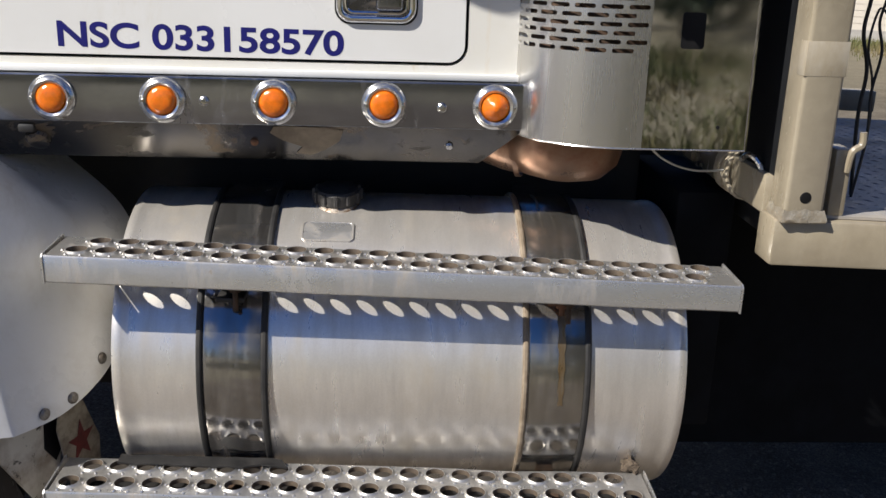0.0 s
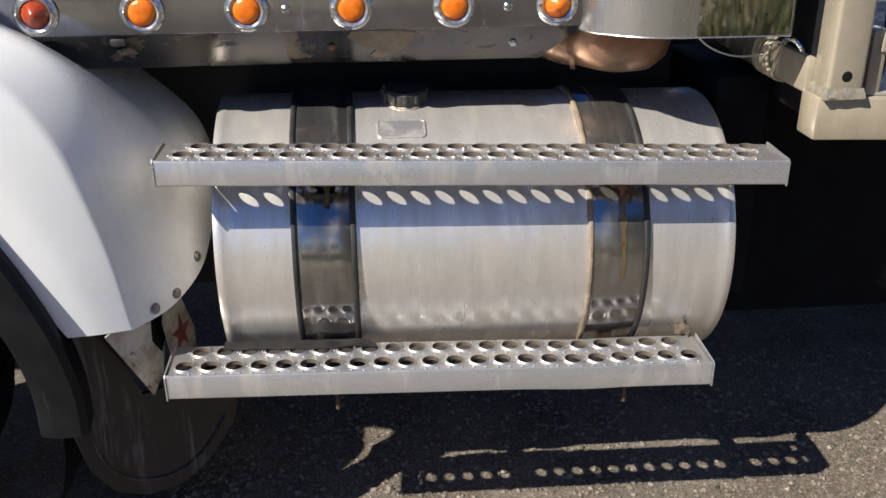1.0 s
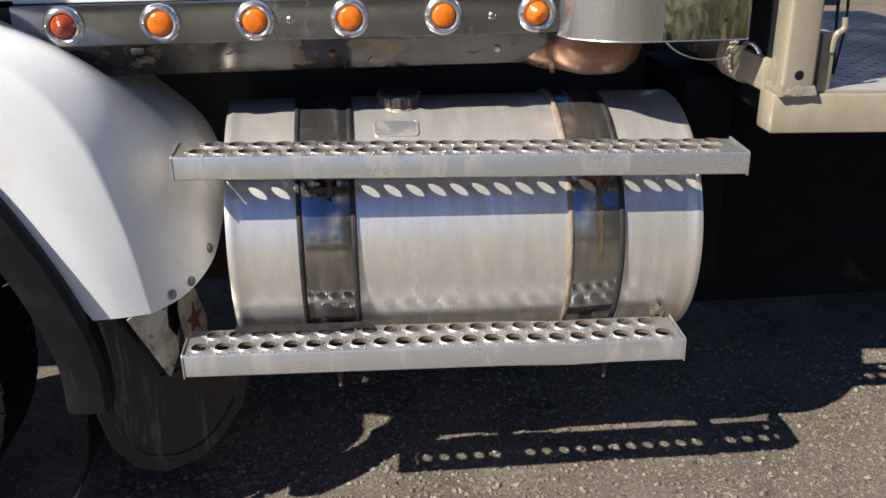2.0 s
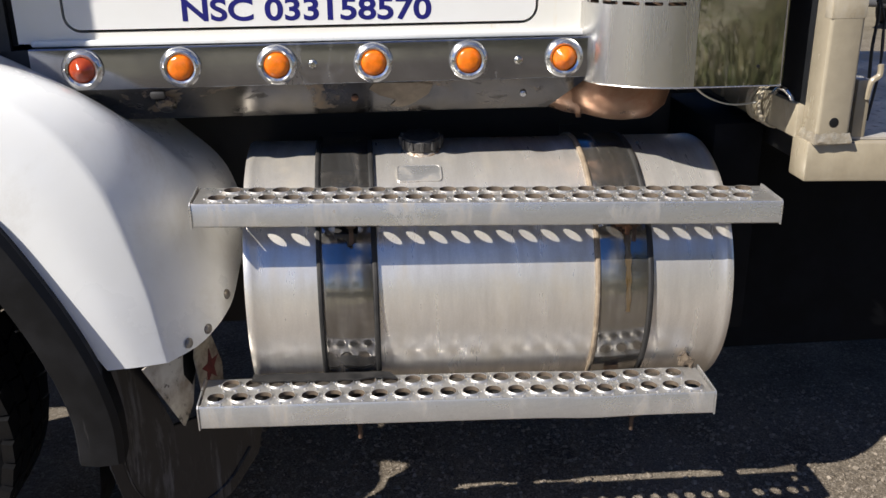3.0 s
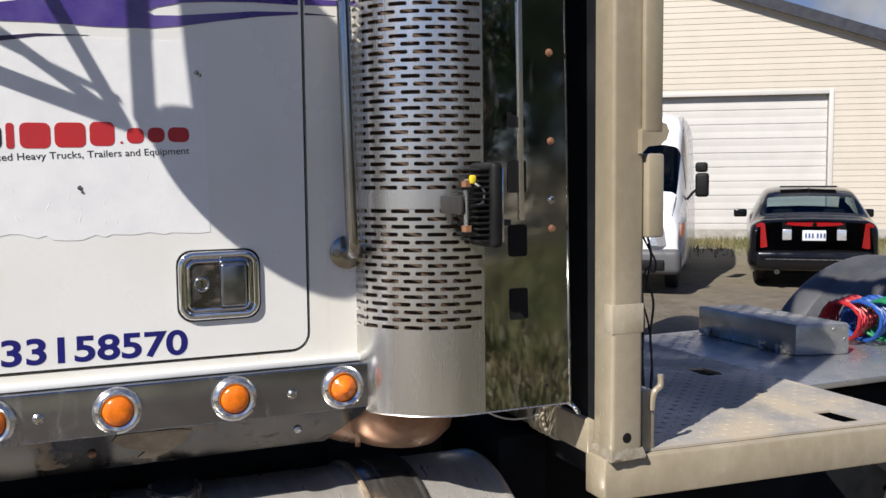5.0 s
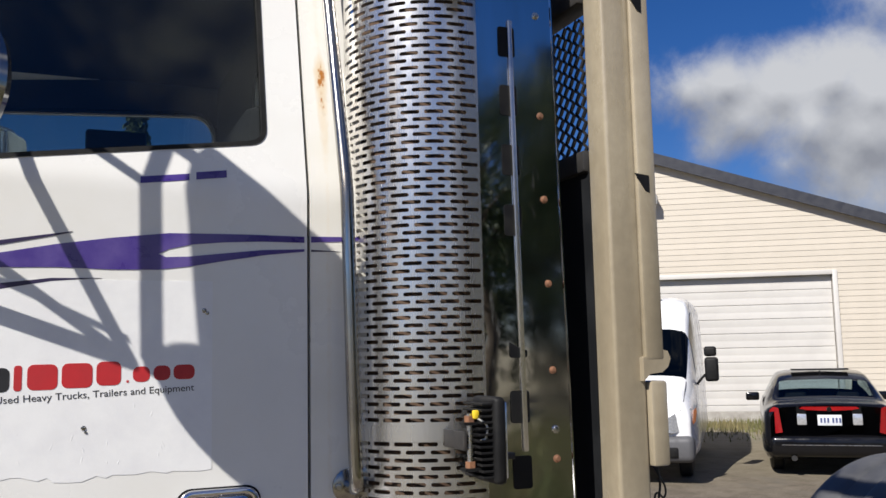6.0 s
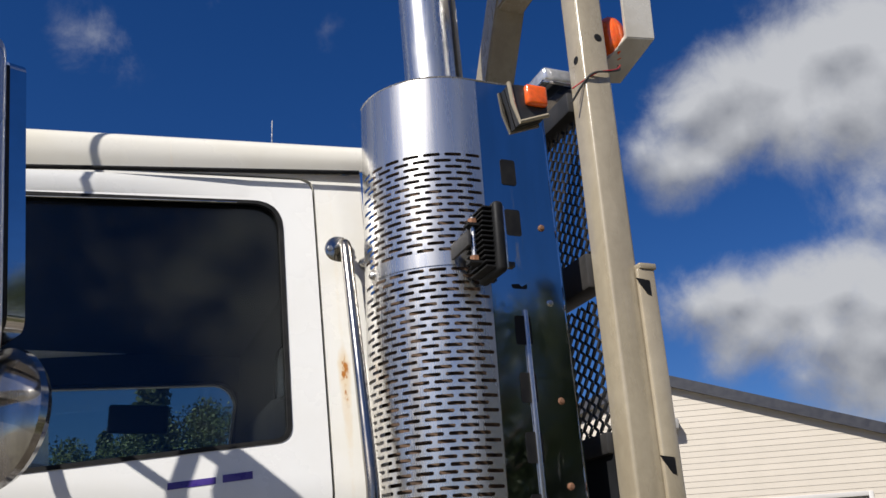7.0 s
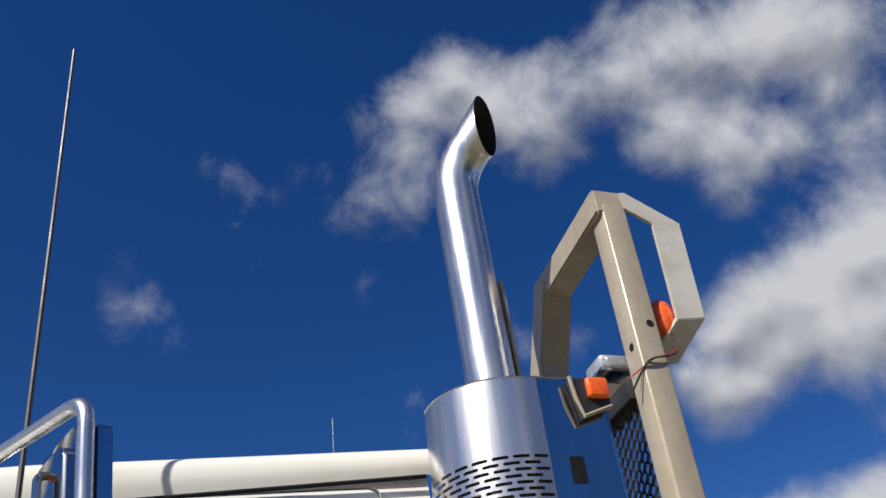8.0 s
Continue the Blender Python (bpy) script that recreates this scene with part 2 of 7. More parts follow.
strap_metal = M("strap_metal", (0.36, 0.35, 0.335), 0.13, 0.9, col2=(0.25, 0.235, 0.22), scale=8, stretch=(4, 0.5, 0.5), rvar=0.05, fine=0.06,
                stain=((0.19, 0.16, 0.13), 9.0, 0.50, 0.75, 0.5, 0.4, (3, 0.6, 0.6)))
dirty_strap = M("dirty_strap", (0.37, 0.355, 0.33), 0.18, 0.88, col2=(0.27, 0.25, 0.215), scale=8, stretch=(4, 0.5, 0.5), rvar=0.06,
                stain=((0.20, 0.145, 0.09), 6.0, 0.52, 0.78, 0.5, 0.4, (5, 0.35, 0.35)))
rubber = M("rubber", (0.016, 0.0155, 0.015), 0.62, scale=20, col2=(0.034, 0.031, 0.028), bump=0.3, bscale=220)
dusty_rubber = M("dusty_rubber", (0.007, 0.007, 0.0075), 0.5, scale=7, col2=(0.012, 0.012, 0.013), bump=0.25, bscale=160, spec=0.22,
                 stain=((0.10, 0.098, 0.095), 13, 0.62, 0.80, 0, 0.7, (1, 1, 0.4)))
flap_rubber = M("flap_rubber", (0.014, 0.014, 0.016), 0.24, scale=3.5, col2=(0.024, 0.024, 0.027), stretch=(1, 1, 0.3), rvar=0.1, bump=0.3, bscale=9, spec=0.4,
                stain=((0.17, 0.17, 0.172), 9, 0.54, 0.74, 0, 0.5, (1.8, 1.8, 0.22)))
rivet_dull = M("rivet_dull", (0.30, 0.28, 0.25), 0.45, 0.6, scale=80, col2=(0.16, 0.13, 0.10))
bare_tan = M("bare_tan", (0.60, 0.57, 0.50), 0.34, 0.1, scale=9, col2=(0.48, 0.44, 0.36), coat=0.2, bump=0.2, bscale=40,
             stain=((0.33, 0.27, 0.19), 14, 0.62, 0.8, 0, 0.6, (1, 1, 1)))
dried_strip = M("dried_strip", (0.20, 0.15, 0.10), 0.7, scale=40, col2=(0.34, 0.27, 0.19), bump=0.5, bscale=120)
step_metal = M("step_metal", (0.66, 0.655, 0.64), 0.34, 0.76, col2=(0.54, 0.53, 0.51), scale=9, stretch=(0.6, 2, 2), rvar=0.1, bump=0.12, bscale=260, fine=0.05,
               stain=((0.40, 0.35, 0.28), 14, 0.50, 0.74, 0.3, 0.55, (1, 1, 0.4)), stain2=((0.20, 0.15, 0.10), 60, 0.66, 0.74, 0.2, 0.7, (1, 1, 0.5)))
satin_steel = M("satin_steel", (0.67, 0.655, 0.63), 0.27, 0.94, col2=(0.60, 0.58, 0.55), scale=5, stretch=(6, 6, 0.3), rvar=0.03, fine=0.012, bscale=350,
                stain=((0.45, 0.40, 0.33), 9, 0.62, 0.82, 0.6, 0.4, (1, 1, 0.5)))
tread_metal = M("tread_metal", (0.68, 0.665, 0.63), 0.34, 0.78, col2=(0.52, 0.495, 0.455), scale=14, rvar=0.08, bump=0.12, bscale=260, fine=0.06,
                stain=((0.34, 0.29, 0.23), 12, 0.54, 0.76, 0.3, 0.6, (1, 1, 1)), stain2=((0.36, 0.15, 0.05), 13, 0.66, 0.78, 0.1, 0.8, (0.6, 1, 1)))
# hole walls: brown grime, darkened further for the shade inside the holes
shaded_grimy_collar = M("shaded_grimy_collar", (0.15, 0.115, 0.08), 0.6, 0.2, col2=(0.085, 0.065, 0.05), scale=40, bump=0.3, bscale=200)
mirror_steel = M("mirror_steel", (0.60, 0.60, 0.61), 0.055, 1.0, col2=(0.52, 0.515, 0.51), scale=3, stretch=(3, 3, 0.5), rvar=0.025, bump=0.035, bscale=6.0,
                 stain=((0.36, 0.32, 0.26), 10, 0.60, 0.80, 0.8, 0.25, (2.5, 2.5, 0.4)))
polished_trim = M("polished_trim", (0.335, 0.35, 0.385), 0.17, 0.97, col2=(0.235, 0.245, 0.275), scale=6, rvar=0.06, fine=0.05, bscale=300,
                  stain=((0.33, 0.315, 0.295), 7.0, 0.58, 0.74, 0.45, 0.42, (1.5, 1, 0.4)))
# darker base than polished_trim, with brown and near-black stains
dark_stained_trim = M("dark_stained_trim", (0.115, 0.11, 0.105), 0.20, 1.0, col2=(0.165, 0.155, 0.145), scale=5, rvar=0.08,
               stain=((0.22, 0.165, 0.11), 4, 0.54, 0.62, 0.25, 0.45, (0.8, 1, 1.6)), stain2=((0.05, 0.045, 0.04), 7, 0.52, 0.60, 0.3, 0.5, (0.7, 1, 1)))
chrome = M("chrome", (0.78, 0.78, 0.79), 0.06, 1.0, scale=12, rvar=0.03)
brushed_chrome = M("brushed_chrome", (0.68, 0.675, 0.66), 0.30, 0.95, col2=(0.6, 0.595, 0.58), scale=9, rvar=0.06, stretch=(3, 3, 0.5))
worn_tube = M("worn_tube", (0.44, 0.43, 0.41), 0.2, 1.0, col2=(0.27, 0.245, 0.215), scale=9, rvar=0.08, stretch=(1, 1, 0.4))
rusty_pipe = M("rusty_pipe", (0.36, 0.24, 0.17), 0.36, 0.65, col2=(0.22, 0.105, 0.06), scale=7, rvar=0.1, bump=0.1, bscale=180,
               stain=((0.26, 0.10, 0.045), 6, 0.5, 0.72, 0.2, 0.75, (1, 1, 1)))
rust_metal = M("rust_metal", (0.26, 0.12, 0.06), 0.8, 0.1, col2=(0.14, 0.07, 0.04), scale=40, bump=0.6, bscale=200)
bolt_metal = M("bolt_metal", (0.55, 0.54, 0.52), 0.3, 1.0, scale=60, rvar=0.1)
black_plastic = M("black_plastic", (0.007, 0.007, 0.0075), 0.6, scale=25, col2=(0.012, 0.0118, 0.0115), bump=0.15, bscale=300, spec=0.22)
cap_plastic = M("cap_plastic", (0.05, 0.047, 0.044), 0.55, scale=40, col2=(0.03, 0.028, 0.026), bump=0.3, bscale=200)
black_steel = M("black_steel", (0.02, 0.02, 0.02), 0.5, scale=9, col2=(0.035, 0.032, 0.03), bump=0.2, bscale=120,
                stain=((0.10, 0.075, 0.055), 6, 0.6, 0.85, 0, 0.8, (1, 1, 1)))
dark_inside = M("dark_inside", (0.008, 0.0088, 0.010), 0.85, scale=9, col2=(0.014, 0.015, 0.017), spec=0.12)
seal = M("seal", (0.006, 0.006, 0.006), 0.7, scale=30, col2=(0.016, 0.016, 0.016), spec=0.2)
amber = lens("amber", (0.88, 0.205, 0.008))
amber_red = lens("amber_red", (0.85, 0.13, 0.012))
# darker copy of amber: the first marker lamp's shade put into its colour
shaded_amber = lens("shaded_amber", (0.40, 0.055, 0.012))
red_lens = lens("red_lens", (0.30, 0.008, 0.010))
clear_lamp = M("clear_lamp", (0.75, 0.76, 0.78), 0.12, 0.6, scale=40, col2=(0.5, 0.51, 0.53), coat=0.8)
plate_metal = M("plate_metal", (0.40, 0.385, 0.36), 0.55, 0.25, col2=(0.30, 0.285, 0.26), scale=3, rvar=0.1, bump=0.1, bscale=220,
                stain=((0.46, 0.39, 0.29), 2.6, 0.40, 0.62, 0.05, 0.8, (1, 1, 1)))
door_glass = glass("door_glass", (0.74, 0.78, 0.77), 1.5)
bezel_chrome = M("bezel_chrome", (0.66, 0.66, 0.65), 0.2, 0.9, col2=(0.52, 0.51, 0.49), scale=40, rvar=0.06)
dark_rust = M("dark_rust", (0.11, 0.065, 0.04), 0.8, 0.2, col2=(0.05, 0.035, 0.025), scale=40, bump=0.6, bscale=200)
alu_plate = M("alu_plate", (0.50, 0.50, 0.50), 0.36, 0.75, col2=(0.38, 0.38, 0.375), scale=4, rvar=0.1, bump=0.06, bscale=220,
              stain=((0.34, 0.29, 0.22), 5, 0.56, 0.8, 0.3, 0.7, (1, 1, 1)))
car_glass = glass("car_glass", (0.55, 0.64, 0.66), 1.6)
van_glass = glass("van_glass", (0.02, 0.03, 0.034), 1.5)
grey_plastic = M("grey_plastic", (0.055, 0.056, 0.06), 0.5, scale=5, col2=(0.085, 0.086, 0.09), bump=0.1, bscale=120, stain=((0.12, 0.115, 0.11), 5, 0.55, 0.8, 0, 0.6, (1, 1, 1)))
worn_tan = M("worn_tan", (0.47, 0.415, 0.32), 0.24, 0.1, scale=22, col2=(0.38, 0.315, 0.21), stretch=(1, 1, 0.4), bump=0.3, bscale=40)
black_car_paint = M("black_car_paint", (0.005, 0.005, 0.006), 0.16, scale=5, coat=0.25, spec=0.35)
van_paint = M("van_paint", (0.80, 0.80, 0.80), 0.3, scale=3, coat=0.5)
van_bumper = M("van_bumper", (0.095, 0.095, 0.10), 0.55, scale=8)
plate_white = M("plate_white", (0.7, 0.72, 0.75), 0.5, scale=20)
plate_blue = M("plate_blue", (0.06, 0.08, 0.2), 0.5, scale=20)
siding_paint = M("siding_paint", (0.57, 0.515, 0.43), 0.5, col2=(0.53, 0.48, 0.40), scale=1.5, each=0.025, bump=0.05, bscale=60)
garage_door_paint = M("garage_door_paint", (0.58, 0.56, 0.525), 0.45, col2=(0.53, 0.51, 0.48), scale=1.2, each=0.02)
roof_dark = M("roof_dark", (0.10, 0.10, 0.115), 0.7, scale=6, col2=(0.14, 0.135, 0.14))
fascia_dark = M("fascia_dark", (0.026, 0.028, 0.038), 0.6, scale=6, col2=(0.04, 0.042, 0.052))
bark = M("bark", (0.10, 0.075, 0.05), 0.9, scale=12, stretch=(1, 1, 0.2), col2=(0.05, 0.04, 0.03), bump=0.8, bscale=30)
leaf_dark = M("leaf_dark", (0.045, 0.075, 0.025), 0.6, scale=0.8, col2=(0.085, 0.115, 0.035), fine=0.3, bscale=3)
leaf_fir = M("leaf_fir", (0.025, 0.045, 0.02), 0.7, scale=0.8, col2=(0.045, 0.065, 0.028), fine=0.3, bscale=3)
grass_green = M("grass_green", (0.085, 0.105, 0.024), 0.8, scale=0.7, col2=(0.20, 0.16, 0.075), fine=0.4, bscale=12)
stone = M("stone", (0.215, 0.18, 0.14), 0.85, scale=45, col2=(0.13, 0.108, 0.086), bump=0.5, bscale=300, spec=0.2)


def rust_run(m, at, wide, up, down):
    """Orange rust that blooms round a point of the sheet and runs down from it."""
    N, L, node = link_nodes(m.node_tree)
    b = N["Principled BSDF"]
    old = b.inputs["Base Color"].links[0].from_socket
    sep, coord = N.new("ShaderNodeSeparateXYZ"), N.new("ShaderNodeTexCoord")
    L.new(coord.outputs["Object"], sep.inputs[0])

    def calc(kind, a, c):
        k = N.new("ShaderNodeMath")
        k.operation = kind
        for i, v in enumerate((a, c)):
            if isinstance(v, (int, float)):
                k.inputs[i].default_value = v
            else:
                L.new(v, k.inputs[i])
        return k.outputs[0]

    def fall(length, sense):
        r = node("ShaderNodeMapRange", **{"From Min": 0.0, "From Max": length, "To Min": 0.0, "To Max": 1.0})
        L.new(calc("MULTIPLY", calc("SUBTRACT", sep.outputs["Z"], at[1]), sense), r.inputs["Value"])
        return r.outputs[0]

    side = calc("DIVIDE", calc("ABSOLUTE", calc("SUBTRACT", sep.outputs["X"], at[0]), 0.0), wide)
    far = calc("ADD", calc("POWER", side, 2.0), calc("ADD", fall(up, 1.0), fall(down, -1.0)))
    mp = node("ShaderNodeMapping", Scale=(1, 1, 0.35))
    L.new(coord.outputs["Object"], mp.inputs["Vector"])
    n1 = node("ShaderNodeTexNoise", Scale=95.0, Detail=6.0, Roughness=0.7)
    L.new(mp.outputs[0], n1.inputs["Vector"])
    grain = calc("MULTIPLY", calc("SUBTRACT", n1.outputs[0], 0.5), 2.6)
    halo = node("ShaderNodeMapRange", **{"From Min": 1.1, "From Max": 0.1, "To Max": 0.68})
    L.new(calc("SUBTRACT", far, calc("MULTIPLY", grain, 0.3)), halo.inputs["Value"])
    core = node("ShaderNodeMapRange", **{"From Min": 0.35, "From Max": 0.0})
    L.new(calc("SUBTRACT", far, calc("SUBTRACT", grain, 0.08)), core.inputs["Value"])
    core_in = calc("MINIMUM", calc("MULTIPLY", calc("MULTIPLY", core.outputs[0], halo.outputs[0]), 1.8), 1.0)
    for fac, tone in ((halo.outputs[0], (0.66, 0.47, 0.22)), (core_in, (0.40, 0.15, 0.03))):
        k = N.new("ShaderNodeMix")
        k.data_type = "RGBA"
        k.inputs[7].default_value = rgba(tone)
        L.new(fac, k.inputs[0]), L.new(old, k.inputs[6])
        old = k.outputs[2]
    L.new(old, b.inputs["Base Color"])


rust_run(rusty_paint, (0.024, 2.655), 0.017, 0.05, 0.24)


def vary_by_island(m, low, high):
    """Each loose piece takes its own shade."""
    N, L, node = link_nodes(m.node_tree)
    b = N["Principled BSDF"]
    old = b.inputs["Base Color"].links[0].from_socket
    geo = N.new("ShaderNodeNewGeometry")
    r = node("ShaderNodeMapRange", **{"To Min": low, "To Max": high})
    L.new(geo.outputs["Random Per Island"], r.inputs["Value"])
    k = N.new("ShaderNodeVectorMath")
    k.operation = "SCALE"
    L.new(old, k.inputs[0]), L.new(r.outputs[0], k.inputs["Scale"])
    L.new(k.outputs[0], b.inputs["Base Color"])


vary_by_island(stone, 0.45, 1.6)
hose_red = M("hose_red", (0.42, 0.02, 0.025), 0.4, scale=20)
hose_blue = M("hose_blue", (0.02, 0.08, 0.32), 0.4, scale=20)
hose_green = M("hose_green", (0.02, 0.22, 0.09), 0.4, scale=20)
rope_mat = M("rope_mat", (0.55, 0.48, 0.36), 0.85, scale=60, col2=(0.38, 0.32, 0.22), bump=0.6, bscale=300)
yellow_plastic = M("yellow_plastic", (0.75, 0.55, 0.03), 0.4, scale=20)
wire_white = M("wire_white", (0.6, 0.58, 0.52), 0.5, scale=20)


def make_ground():
    """Gravelly yard that passes into rough grass some way off."""
    m = M("gravel_ground", (0.16, 0.134, 0.103), 0.9, col2=(0.10, 0.082, 0.062), scale=3.5, bump=1.0, bscale=140, fine=0.6, spec=0.15,
          stain=((0.27, 0.235, 0.19), 60, 0.52, 0.68, 0, 0.9, (1, 1, 1)), stain2=((0.12, 0.108, 0.092), 1.3, 0.5, 0.75, 0, 0.9, (1, 1, 1)))
    N, L, node = link_nodes(m.node_tree)
    b = N["Principled BSDF"]
    old = b.inputs["Base Color"].links[0].from_socket
    coord = N.new("ShaderNodeTexCoord")
    cx = N.new("ShaderNodeSeparateXYZ")
    L.new(coord.outputs["Object"], cx.inputs[0])
    wob = node("ShaderNodeTexNoise", Scale=0.35, Detail=6.0)
    L.new(coord.outputs["Object"], wob.inputs["Vector"])
    s = N.new("ShaderNodeMath")
    s.operation = "MULTIPLY_ADD"
    s.inputs[1].default_value = 9.0
    L.new(wob.outputs[0], s.inputs[0]), L.new(cx.outputs["Y"], s.inputs[2])
    near = node("ShaderNodeMapRange", **{"From Min": 4.2, "From Max": 2.8})
    L.new(s.outputs[0], near.inputs["Value"])
    far = node("ShaderNodeMapRange", **{"From Min": 12.0, "From Max": 27.0})
    L.new(s.outputs[0], far.inputs["Value"])
    either = N.new("ShaderNodeMath")
    either.operation = "MAXIMUM"
    L.new(near.outputs[0], either.inputs[0]), L.new(far.outputs[0], either.inputs[1])
    tuft = node("ShaderNodeTexNoise", Scale=2.0, Detail=9.0, Roughness=0.7)
    L.new(coord.outputs["Object"], tuft.inputs["Vector"])
    g = N.new("ShaderNodeMix")
    g.data_type = "RGBA"
    g.inputs[6].default_value, g.inputs[7].default_value = (0.13, 0.125, 0.065, 1), (0.32, 0.275, 0.205, 1)
    L.new(tuft.outputs[0], g.inputs[0])
    k = N.new("ShaderNodeMix")
    k.data_type = "RGBA"
    L.new(either.outputs[0], k.inputs[0]), L.new(old, k.inputs[6]), L.new(g.outputs[2], k.inputs[7])
    L.new(k.outputs[2], b.inputs["Base Color"])
    return m


gravel_ground = make_ground()

# ---- building tools ----
def thing(name, label, category, at=(0, 0, 0), rz=0.0, group="", kind=""):
    ob = new(name)
    ob.empty_display_size = 0.2
    ob.matrix_basis = pose(at[0], at[1], at[2], 0, 0, rz)
    return tagged(ob, label, category, group, kind)


def as_mesh(name, bm, material, weld=0.0, flip=True, sharp=32):
    if weld:
        bmesh.ops.remove_doubles(bm, verts=bm.verts, dist=weld)
    if flip:
        bmesh.ops.recalc_face_normals(bm, faces=bm.faces)
    limit = radians(sharp)
    for e in bm.edges:
        e.smooth = len(e.link_faces) == 2 and e.calc_face_angle(0) < limit
    for f in bm.faces:
        f.smooth = True
    me = bpy.data.meshes.new(name)
    bm.to_mesh(me)
    bm.free()
    me.materials.append(material)
    return me


def part(name, bm, material, parent, label="", weld=0.0, flip=True, sharp=32):
    """Links a bmesh, in the coordinates of its thing, as one mesh under a thing or under a part."""
    ob = new(name, as_mesh(name, bm, material, weld, flip, sharp))
    ob.parent = parent
    return tagged(ob, label)


def whole(name, bm, material, label, category, group="", kind="", weld=0.0):
    return tagged(new(name, as_mesh(name, bm, material, weld)), label, category, group, kind)


def nb():
    return bmesh.new()


def box(bm, x0, x1, y0, y1, z0, z1, bevel=0.0, seg=2, turn=None):
    at = ((x0 + x1) / 2, (y0 + y1) / 2, (z0 + z1) / 2)
    m = Matrix.Translation(at) @ (turn or Matrix()) @ Matrix.Diagonal((x1 - x0, y1 - y0, z1 - z0, 1))
    got = bmesh.ops.create_cube(bm, size=1.0, matrix=m)["verts"]
    if bevel:
        edges = list({e for v in got for e in v.link_edges})
        bmesh.ops.bevel(bm, geom=edges, offset=bevel, segments=seg, affect="EDGES", profile=0.5)
    return bm


def ring_frame(way):
    way = Vector(way).normalized()
    a = way.cross(Vector((0, 0, 1)))
    if a.length < 0.05:
        a = way.cross(Vector((0, 1, 0)))
    a.normalize()
    return a, way.cross(a)


def rod(bm, p0, p1, r0, r1=None, n=16, caps=True):
    """A straight round bar or cone."""
    p0, p1 = Vector(p0), Vector(p1)
    r1 = r0 if r1 is None else r1
    a, b = ring_frame(p1 - p0)
    rings = []
    for p, r in ((p0, r0), (p1, r1)):
        rings.append([bm.verts.new(p + (a * math.cos(2 * math.pi * i / n) + b * math.sin(2 * math.pi * i / n)) * r) for i in range(n)])
    for i in range(n):
        j = (i + 1) % n
        bm.faces.new((rings[0][i], rings[0][j], rings[1][j], rings[1][i]))
    if caps:
        bm.faces.new(rings[0][::-1]), bm.faces.new(rings[1])
    return bm


def spline(points, per=8, closed=False):
    """Catmull-Rom through the points."""
    pts = [Vector(p) for p in points]
    n, out = len(pts), []
    for i in range(n if closed else n - 1):
        p = [pts[(i + k) % n] if closed else pts[min(max(i + k, 0), n - 1)] for k in (-1, 0, 1, 2)]
        for j in range(per):
            t = j / per
            out.append(0.5 * (2 * p[1] + (p[2] - p[0]) * t + (2 * p[0] - 5 * p[1] + 4 * p[2] - p[3]) * t * t + (3 * p[1] - p[0] - 3 * p[2] + p[3]) * t ** 3))
    if not closed:
        out.append(pts[-1])
    return out


def tube(bm, points, r, n=12, caps=True):
    """A round tube along a line of points; r may be a list."""
    pts = [Vector(p) for p in points]
    rings, a = [], None
    for i, p in enumerate(pts):
        way = (pts[min(i + 1, len(pts) - 1)] - pts[max(i - 1, 0)]).normalized()
        if a is None:
            a, b = ring_frame(way)
        else:
            a = (a - way * a.dot(way)).normalized()
            b = way.cross(a)
        k = r[i] if isinstance(r, list) else r
        rings.append([bm.verts.new(p + (a * math.cos(2 * math.pi * j / n) + b * math.sin(2 * math.pi * j / n)) * k) for j in range(n)])
    for q, w in zip(rings, rings[1:]):
        for j in range(n):
            i = (j + 1) % n
            bm.faces.new((q[j], q[i], w[i], w[j]))
    if caps:
        bm.faces.new(rings[0][::-1]), bm.faces.new(rings[-1])
    return bm


def bent(points, r, per=6):
    """A path with its corners rounded to the radius r."""
    pts = [Vector(p) for p in points]
    out = [pts[0]]
    for a, b, c in zip(pts, pts[1:], pts[2:]):
        u, v = (a - b), (c - b)
        k = min(r, u.length * 0.45, v.length * 0.45)
        s, e = b + u.normalized() * k, b + v.normalized() * k
        for i in range(per + 1):
            t = i / per
            out.append((1 - t) ** 2 * s + 2 * t * (1 - t) * b + t * t * e)
    out.append(pts[-1])
    return out


def turned(bm, profile, at, axis, n=32, closed=False):
    """A turned form: profile of (distance along the axis, radius)."""
    at, axis = Vector(at), Vector(axis).normalized()
    a, b = ring_frame(axis)
    rings = []
    for h, r in profile:
        if r < 1e-6:
            rings.append([bm.verts.new(at + axis * h)])
        else:
            rings.append([bm.verts.new(at + axis * h + (a * math.cos(2 * math.pi * i / n) + b * math.sin(2 * math.pi * i / n)) * r) for i in range(n)])
    pairs = list(zip(rings, rings[1:])) + ([(rings[-1], rings[0])] if closed else [])
    for q, w in pairs:
        for i in range(n):
            j = (i + 1) % n
            if len(q) == 1 and len(w) == 1:
                continue
            if len(q) == 1:
                bm.faces.new((q[0], w[j], w[i]))
            elif len(w) == 1:
                bm.faces.new((q[i], q[j], w[0]))
            else:
                bm.faces.new((q[i], q[j], w[j], w[i]))
    return bm


def rounded(x0, x1, y0, y1, r, per=5):
    """The outline of a rectangle with round corners; r may hold four radii from the lower left, anticlockwise."""
    rs = r if isinstance(r, (list, tuple)) else [r] * 4
    out = []
    for (cx, cy, sx, sy, a0), k in zip(((x0, y0, 1, 1, 180), (x1, y0, -1, 1, 270), (x1, y1, -1, -1, 0), (x0, y1, 1, -1, 90)), rs):
        for i in range(per + 1) if k else (0,):
            a = radians(a0 + 90 * i / per)
            out.append((cx + sx * k + k * math.cos(a), cy + sy * k + k * math.sin(a)) if k else (cx, cy))
    return out


